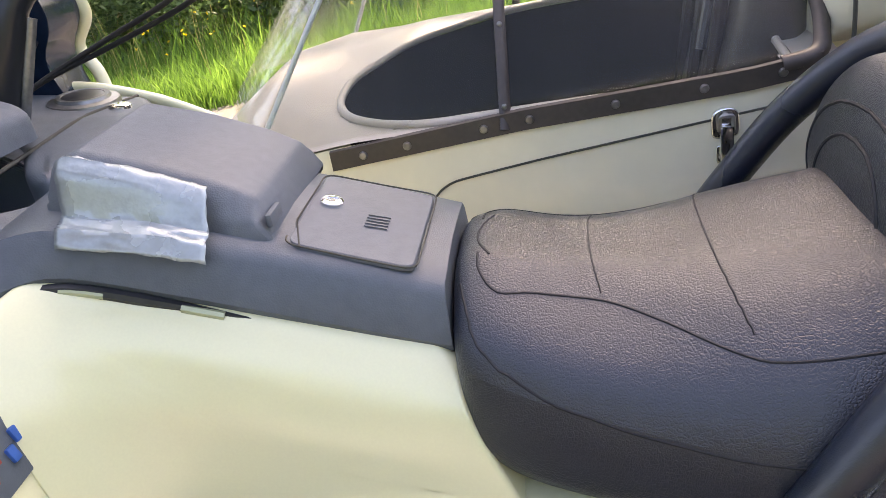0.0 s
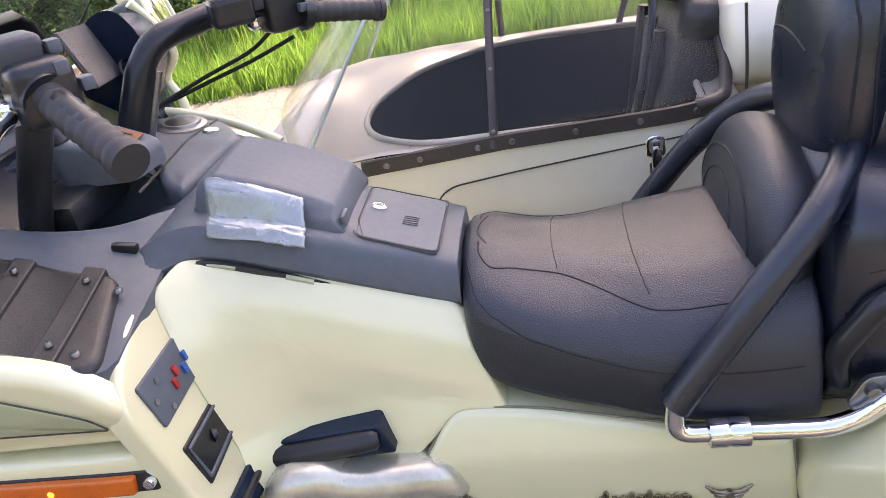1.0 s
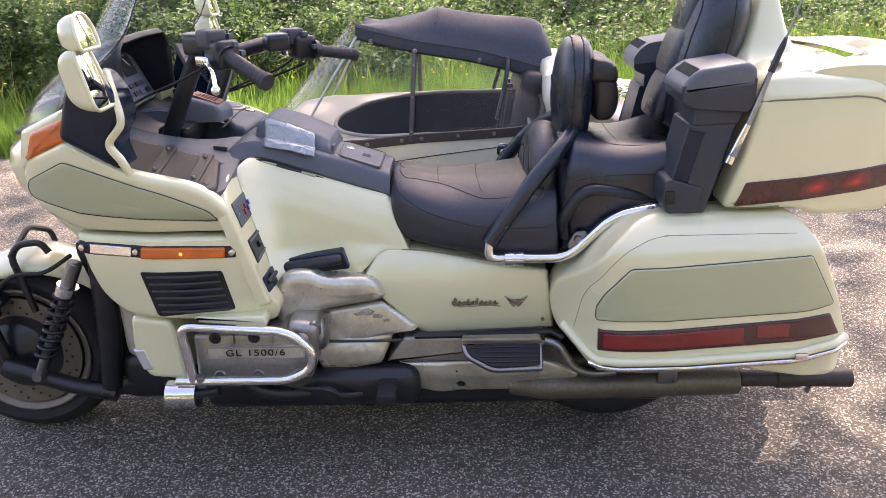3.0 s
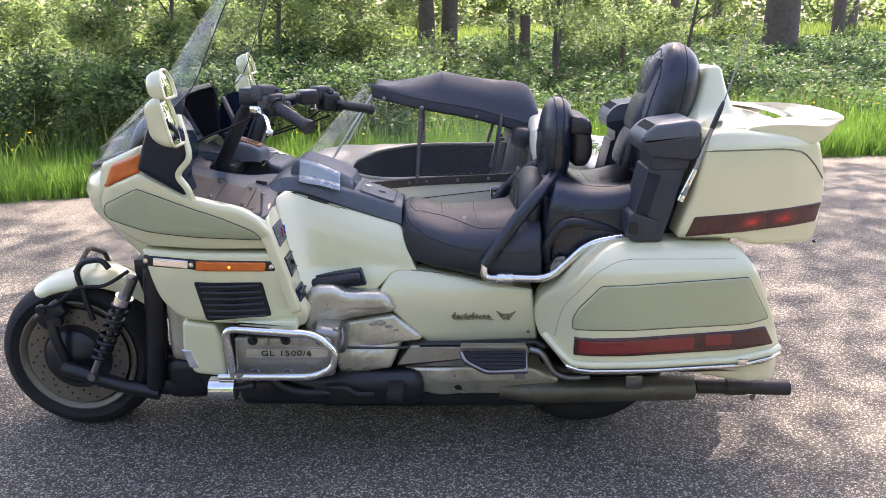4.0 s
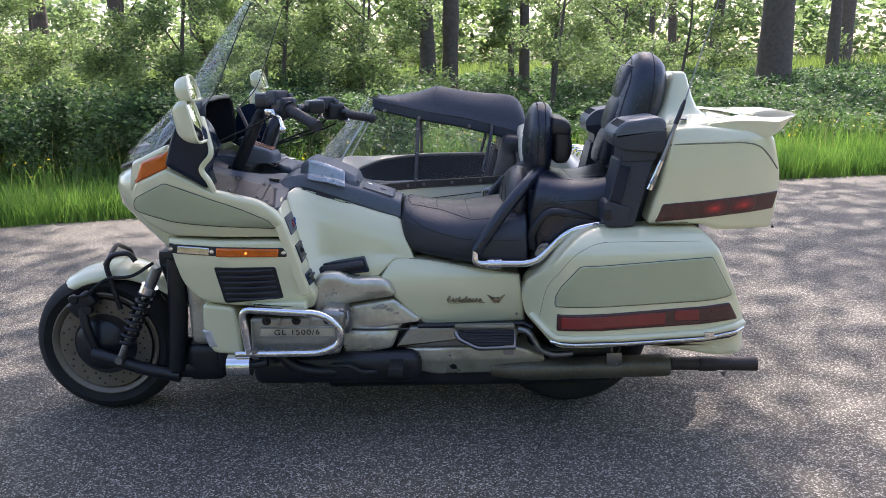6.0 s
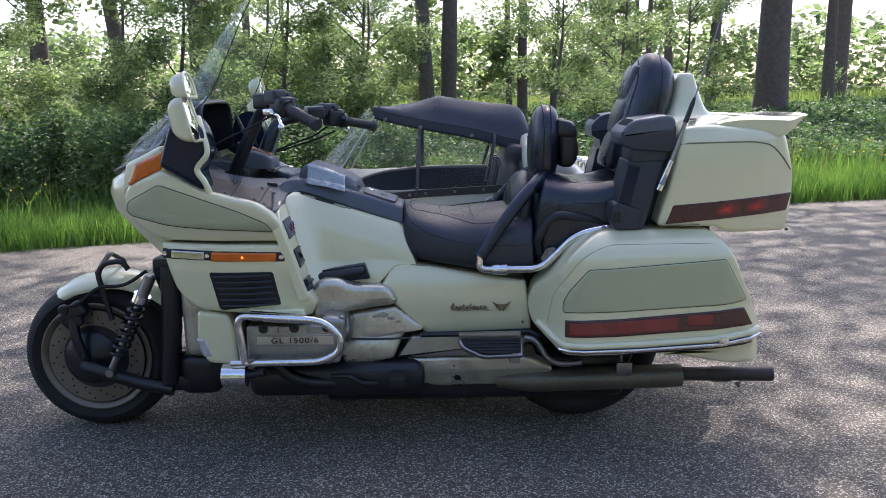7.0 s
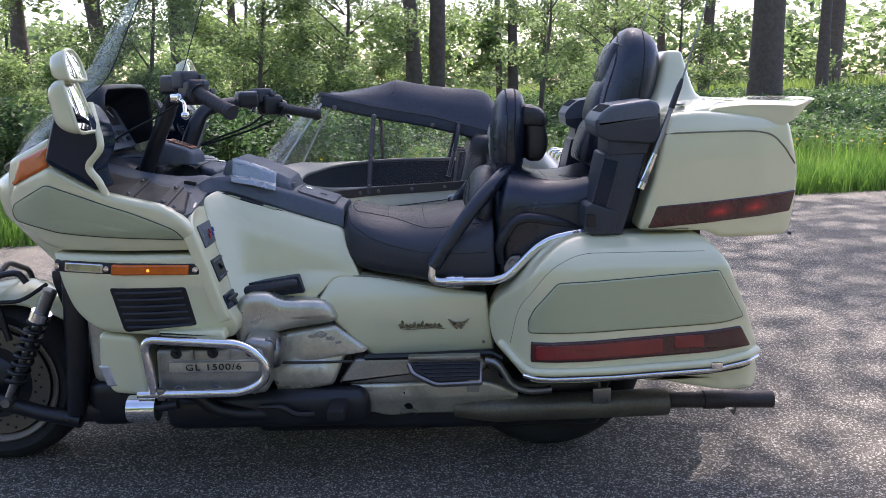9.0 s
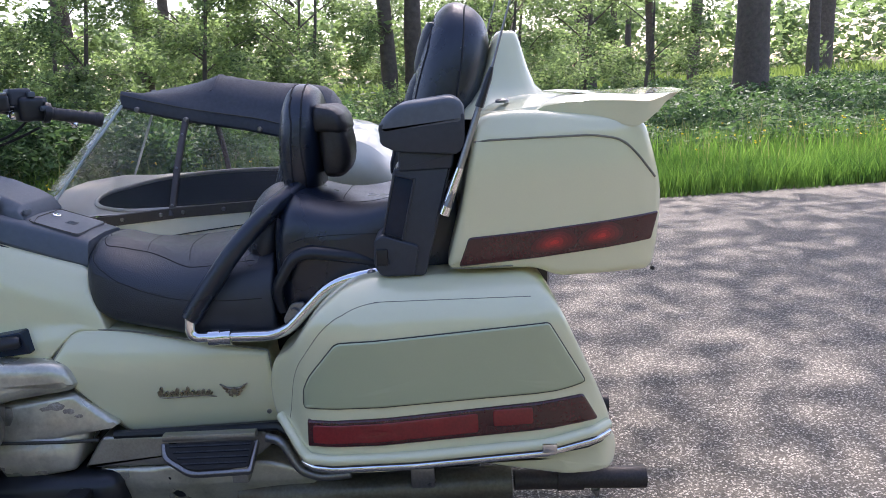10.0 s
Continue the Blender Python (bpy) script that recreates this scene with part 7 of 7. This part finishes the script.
def car_top(x):
    return interp(x, [-1.22, -0.9, -0.7, -0.55, -0.45, -0.35, -0.25, 0.0, 0.40, 0.43, 0.50, 0.75, 1.02], [0.42, 0.49, 0.56, 0.665, 0.742, 0.775, 0.785, 0.790, 0.795, 0.80, 0.80, 0.76, 0.62])


cxs = [-1.21, -1.18, -1.10, -1.0, -0.85, -0.7, -0.6, -0.5, -0.42, -0.35, -0.2, 0.0, 0.2, 0.35, 0.5, 0.65, 0.8, 0.9, 0.97, 1.0, 1.015]
secs = []
for x in cxs:
    h, t = car_half(x), car_top(x)
    low_z = 0.21 + 0.20 * abs((x + 0.1) / 1.12) ** 4
    pts = [(-h, t), (-h * 1.005, t - 0.03), (-h * 1.0, t * 0.72 + low_z * 0.28), (-h * 0.98, t * 0.4 + low_z * 0.6), (-h * 0.9, low_z + 0.04), (-h * 0.7, low_z), (0, low_z - 0.01)]
    pts += [(-a, b) for a, b in pts[-2::-1]]
    secs.append([(x, YC + a, b) for a, b in pts])
body = part("body", loft(secs, closed=False), CAR_CREAM, car, "cream painted sidecar body")
smoothed(body, 1)

# deck with the cockpit opening
HOLE = rounded([(-0.288, 0.440, 0.06), (-0.17, 0.380, 0.10), (0.365, 0.378, 0.05), (0.375, 0.90, 0.10), (0.0, 0.898, 0.20), (-0.215, 0.74, 0.20), (-0.285, 0.56, 0.10)], 0.1, 8, 0.04)


def deck_top(x, y):
    e = abs(y - YC) / max(0.02, car_half(x))
    return car_top(x) + interp(x, [-1.2, -0.7, -0.55, -0.45, -0.25, 0.4], [0.03, 0.045, 0.10, 0.085, 0.030, 0.012]) * (1 - min(1, e) ** 3) + interp(y, [0.4, 0.9], [0.0, 0.035]) * interp(x, [-0.7, -0.2, 0.4], [0, 1, 1])


def inside(x, y, ring):
    hit = False
    for i in range(len(ring)):
        a, b = ring[i - 1], ring[i]
        if (a.y > y) != (b.y > y) and x < a.x + (y - a.y) / (b.y - a.y) * (b.x - a.x):
            hit = not hit
    return hit


bm = bmesh.new()
NX, NY = 90, 36
grid = [[bm.verts.new((x, y, deck_top(x, y))) for y in (YC + car_half(x) * (-1 + 2 * j / NY) for j in range(NY + 1))] for x in (-1.21 + 1.64 * i / NX for i in range(NX + 1))]
for i in range(NX):
    for j in range(NY):
        c = (grid[i][j].co + grid[i + 1][j + 1].co) / 2
        if not inside(c.x, c.y, HOLE):
            bm.faces.new((grid[i][j], grid[i + 1][j], grid[i + 1][j + 1], grid[i][j + 1]))
bmesh.ops.delete(bm, geom=[v for v in bm.verts if not v.link_faces], context="VERTS")
part("deck", bm, PINK, car, "cream cockpit surround")
rim_pts = [(p.x, p.y, deck_top(p.x, p.y) + 0.002) for p in HOLE]
part("coaming", tube(rim_pts + rim_pts[:1], 0.007, 10, 0.9), PINK, car, "rounded cream cockpit rim")
wall = [[(p.x, p.y, deck_top(p.x, p.y) - 0.005) for p in HOLE], [(p.x, p.y, 0.62) for p in HOLE], [(p.x * 0.96, YC + (p.y - YC) * 0.95, 0.42) for p in HOLE]]
lin = loft(wall, cap=False)
lin.verts.ensure_lookup_table()
lin.faces.new([lin.verts[2 * len(HOLE) + i] for i in range(len(HOLE))])
part("cockpit_lining", lin, INSIDE, car, "dark carpeted cockpit lining")
part("seat_cushion", box((0.34, 0.40, 0.14), at(0.16, YC, 0.52), 0.04, 3), VINYL, car)
back = part("seat_back", box((0.10, 0.42, 0.46), at(0.345, YC, 0.74, turn(14, "Y")), 0.04, 3), LEATHER, car, "dark brown leather seat back")
for y in (0.58, 0.70, 0.82):
    part("seat_rib", tube([(0.268, y, 0.60), (0.315, y, 0.90)], 0.014, 8), LEATHER, back)
part("roof_bow", tube(bent([(0.26, 0.47, 0.82), (0.30, 0.52, 0.97), (0.31, 0.70, 1.08), (0.30, 0.88, 0.97), (0.26, 0.93, 0.82)], 0.08), 0.008, 8), BLACK, car)

# rear shoulder behind the cockpit
rs = []
for x, z, h in ((0.405, 0.985, 0.310), (0.43, 1.003, 0.318), (0.50, 1.000, 0.322), (0.555, 0.982, 0.322), (0.605, 0.930, 0.320), (0.645, 0.865, 0.318), (0.70, 0.822, 0.31), (0.86, 0.775, 0.28), (0.96, 0.70, 0.22)):
    b = car_top(x) - 0.02
    rs.append([(x, YC - h - 0.010, b), (x, YC - h, b + (z - b) * 0.55), (x, YC - h * 0.88, b + (z - b) * 0.90), (x, YC - h * 0.5, z + 0.006), (x, YC, z + 0.014), (x, YC + h * 0.5, z + 0.006), (x, YC + h * 0.88, b + (z - b) * 0.90), (x, YC + h, b + (z - b) * 0.55), (x, YC + h + 0.010, b)])
sh = part("rear_shoulder", loft(rs), CAR_CREAM, car, "cream rear shoulder of the body")
smoothed(sh, 1)
part("rack", join(*[tube(bent([(0.68, y, 0.80), (0.69, y, 0.875), (0.92, y, 0.845), (0.94, y, 0.73)], 0.02), 0.006, 8) for y in (0.50, 0.60, 0.70, 0.80, 0.90)], tube([(0.72, 0.47, 0.871), (0.72, 0.93, 0.871)], 0.006, 8), tube([(0.90, 0.47, 0.847), (0.90, 0.93, 0.847)], 0.006, 8)), CHROME, car, "chrome luggage rack")

# side: hatch seam, trim band with screws, latch
def flank(x, z):
    return YC - car_half(x) * interp(z, [0.42, 0.6, 0.74, 0.80], [0.985, 1.0, 1.004, 1.0])


HATCH = bent([(-0.172, 0.50, 0), (-0.170, 0.62, 0), (-0.140, 0.703, 0), (0.02, 0.725, 0), (0.42, 0.766, 0)], 0.06, 8)
part("hatch_seam", tube([(p.x, flank(p.x, p.y) - 0.0015, p.y) for p in HATCH], 0.0017, 6), LINE, car)
part("rear_seam", tube([(p.x, flank(p.x, p.y) - 0.0015, p.y) for p in bent([(0.415, 0.755, 0), (0.430, 0.80, 0), (0.432, 0.86, 0), (0.428, 0.98, 0)], 0.03)], 0.0028, 6), LINE, car)
band = [[], [], [], []]
for i in range(25):
    x = -0.285 + 0.68 * i / 24
    zb = interp(x, [-0.285, 0.0, 0.30, 0.395], [0.746, 0.770, 0.782, 0.792])
    yb = flank(x, zb) - 0.004
    for r, (dy, dz) in zip(band, ((0.004, 0), (-0.002, 0.002), (0.0, 0.030), (0.006, 0.032))):
        r.append((x, yb + dy, zb + dz))
tb = part("trim_band", loft([list(q) for q in zip(*band)]), TRIM, car, "dark brown window trim band")
for x in (-0.235, -0.168, -0.055, 0.010, 0.128, 0.245, 0.345):
    z = interp(x, [-0.285, 0.0, 0.30, 0.395], [0.746, 0.770, 0.782, 0.792]) + 0.016
    part("screw", lathe([(0, 0.0035), (0.005, 0.003), (0.0065, 0.0), (0.0065, -0.003)], at(x, flank(x, z) - 0.006, z, SIDE_Y), 12), STEEL, tb)
part("hatch_screw", lathe([(0, 0.0035), (0.005, 0.003), (0.0065, 0.0), (0.0065, -0.003)], at(-0.133, flank(-0.133, 0.672) - 0.002, 0.672, SIDE_Y), 12), STEEL, car)
lt = part("latch", shell([(0.252, 0.722, 0.010), (0.290, 0.722, 0.010), (0.290, 0.765, 0.018), (0.252, 0.765, 0.018)], lambda u, v: -flank(u, v) + 0.006, lambda u, v: -flank(u, v), 0.003), CHROME, car, "chrome toggle latch")
part("latch_lever", box((0.018, 0.010, 0.052), at(0.271, flank(0.271, 0.72) - 0.012, 0.716), 0.003), CHROME, lt)
part("latch_hook", tube(bent([(0.262, flank(0.271, 0.75) - 0.010, 0.735), (0.262, flank(0.271, 0.75) - 0.014, 0.757), (0.280, flank(0.271, 0.75) - 0.014, 0.757), (0.280, flank(0.271, 0.75) - 0.010, 0.735)], 0.006), 0.0028, 8), STEEL, lt)
part("latch_screw", lathe([(0, 0.003), (0.005, 0.002), (0.005, -0.002)], at(0.271, flank(0.271, 0.755) - 0.008, 0.754, SIDE_Y), 10), STEEL, lt)
part("latch_base", shell([(0.258, 0.685, 0.006), (0.284, 0.685, 0.006), (0.284, 0.712, 0.006), (0.258, 0.712, 0.006)], lambda u, v: -flank(u, v) + 0.004, lambda u, v: -flank(u, v), 0.002), CHROME, lt)


# windows and windscreen
def hem(x):
    """Near lower edge of the hood."""
    return Vector((x, interp(x, [-0.21, 0.0, 0.2, 0.43], [0.556, 0.548, 0.580, 0.568]), interp(x, [-0.21, -0.16, -0.01, 0.205, 0.38, 0.43], [1.082, 1.066, 1.030, 0.988, 0.938, 0.925])))


def mirrored(v):
    return Vector((v.x, 2 * YC - v.y, v.z))


for s in (0, 1):
    f = (lambda v: v) if s == 0 else mirrored
    rows = []
    for j in range(9):
        t = j / 8
        row = []
        for i in range(21):
            u = i / 20
            lo = Vector((-0.405 + 0.805 * u, flank(-0.405 + 0.805 * u, 0.79) + 0.004, interp(u, [0, 0.2, 1], [0.775, 0.775, 0.815])))
            hi = hem(-0.205 + 0.61 * u) + Vector((0, 0.004, 0.012))
            p = lo.lerp(hi, t)
            p.y -= 0.015 * math.sin(math.pi * t)
            row.append(tuple(f(p)))
        rows.append(row)
    w = part("side_window", loft(rows, closed=False), PLEX, car, "clear plastic side window")
    w.visible_shadow = False
    so = w.modifiers.new("thick", "SOLIDIFY")
    so.thickness = 0.003
    a, b = Vector((-0.024, flank(-0.024, 0.79) - 0.006, 0.775)), hem(-0.012) + Vector((0, -0.004, 0.01))
    mid = a.lerp(b, 0.5) + Vector((0, -0.014, 0))
    post = part("window_post", tube(curve([f(a), f(mid), f(b)], 6), 0.011, 8, 0.5), TRIM, car, "dark brown window post")
    for t in (0.12, 0.5, 0.85):
        part("rivet", lathe([(0, 0.003), (0.004, 0.0), (0.004, -0.003)], at(*f(a.lerp(b, t) + Vector((0, -0.010 - 0.014 * math.sin(math.pi * t), 0))), SIDE_Y), 10), STEEL, post)
    part("window_frame", tube(curve([f(Vector((-0.405, flank(-0.40, 0.79), 0.775))), f(Vector((-0.305, 0.455, 0.935))), f(hem(-0.205) + Vector((0, 0, 0.012)))], 6), 0.0045, 8), CLEAR_EDGE, car, "thick clear window edge")
    part("rear_frame", tube(bent([f(Vector((0.345, flank(0.36, 0.8), 0.812))), f(Vector((0.395, flank(0.39, 0.8), 0.818))), f(Vector((0.412, 0.44, 0.86))), f(hem(0.405) + Vector((0, -0.004, 0.0)))], 0.03), 0.012, 10, 0.7), TRIM, car)
rows = []
for j in range(11):
    t = j / 10
    a = Vector((-0.405, flank(-0.40, 0.79), 0.775)).lerp(hem(-0.205) + Vector((0, 0, 0.012)), t)
    b = mirrored(a)
    a.y -= 0.012 * math.sin(math.pi * t)
    b.y += 0.012 * math.sin(math.pi * t)
    rows.append([tuple(a.lerp(b, i / 20) + Vector((-(0.11 - 0.08 * t) * math.sin(math.pi * i / 20), 0, (0.055 - 0.01 * t) * math.sin(math.pi * i / 20)))) for i in range(21)])
w = part("windscreen", loft(rows, closed=False), PLEX_FRONT, car, "curved clear plastic windscreen")
w.visible_shadow = False
so = w.modifiers.new("thick", "SOLIDIFY")
so.thickness = 0.003

# hood: fabric stretched over a bow, with a hanging hem
hs = []
for x, ridge, sag in ((-0.208, 1.105, 0.0), (-0.190, 1.126, 0.0), (-0.12, 1.136, 0.004), (0.0, 1.150, 0.002), (0.06, 1.172, -0.004), (0.075, 1.172, -0.004), (0.16, 1.152, 0.004), (0.28, 1.136, 0.006), (0.38, 1.130, 0.002), (0.425, 1.115, 0.0), (0.455, 1.050, 0.0), (0.462, 0.985, 0.0)):
    h = hem(min(x, 0.43))
    h.x = x
    row = [tuple(h + Vector((0, 0.006, 0.002))), tuple(h + Vector((0, -0.005, 0.004))), tuple(h + Vector((0, -0.002, 0.045))), tuple(h + Vector((0, 0.012, 0.060)))]
    z1 = h.z + 0.060
    for k in range(1, 8):
        q = k / 8
        row.append((x, h.y + 0.012 + (YC - h.y - 0.012) * q, z1 + (ridge - z1) * math.sin(q * math.pi / 2) ** (0.55) - sag * math.sin(q * math.pi)))
    row.append((x, YC, ridge))
    row += [(a, 2 * YC - b, c) for a, b, c in row[-2::-1]]
    hs.append(row)
hd = part("hood", loft(hs, closed=False), HOOD, car, "black fabric hood stretched over a bow")
so = hd.modifiers.new("thick", "SOLIDIFY")
so.thickness = 0.004
smoothed(hd, 1)
part("hem_seam", tube([tuple(hem(-0.205 + 0.635 * i / 24) + Vector((0, -0.006, 0.046))) for i in range(25)], 0.0022, 6), LINE, hd)
for p in ((-0.156, 1.078), (-0.010, 1.042), (0.205, 1.002), (0.380, 0.952)):
    part("snap", lathe([(0, 0.006), (0.006, 0.005), (0.0085, 0.001), (0.009, -0.004)], at(p[0], hem(p[0]).y - 0.010, p[1], SIDE_Y), 14), STEEL, hd, "steel snap fastener")
# far side running gear and the struts to the motorcycle
m = at(0.42, 1.20, 0.268, SIDE_Y)
wh = part("wheel", lathe([(0.195, -0.05), (0.16, -0.03), (0.05, -0.035), (0.05, 0.035), (0.16, 0.03), (0.195, 0.05)], m, 32), STEEL, car)
part("tyre", lathe([(0.187, -0.052), (0.21, -0.065), (0.24, -0.07), (0.262, -0.05), (0.268, -0.03), (0.268, 0.03), (0.262, 0.05), (0.24, 0.07), (0.21, 0.065), (0.187, 0.052)], m, 48), RUBBER, wh)
fd = part("fender", loft([[(0.42 + math.cos(radians(10 + i * 8)) * 0.32, 1.20 + math.sin(b) * 0.10, 0.27 + math.sin(radians(10 + i * 8)) * (0.30 + 0.03 * math.cos(b))) for b in (radians(-95 + 190 * j / 10) for j in range(11))] for i in range(21)], closed=False), CAR_CREAM, car)
so = fd.modifiers.new("thick", "SOLIDIFY")
so.thickness = 0.006
for x in (-0.55, 0.45):
    part("chassis_strut", tube([(x, 0.14, 0.30), (x + 0.02, 0.60, 0.27), (x, 1.15, 0.268)], 0.020, 10), BLACK, car)
part("chassis_rail", tube([(-0.95, 0.60, 0.29), (0.0, 0.58, 0.26), (0.85, 0.60, 0.29)], 0.020, 10), BLACK, car)
part("ridge_seam", tube(on(hd, [(0.068, y, 1.18) for y in (0.53, 0.6, 0.7, 0.8, 0.87)], 0.0006), 0.003, 6), HOOD, hd)
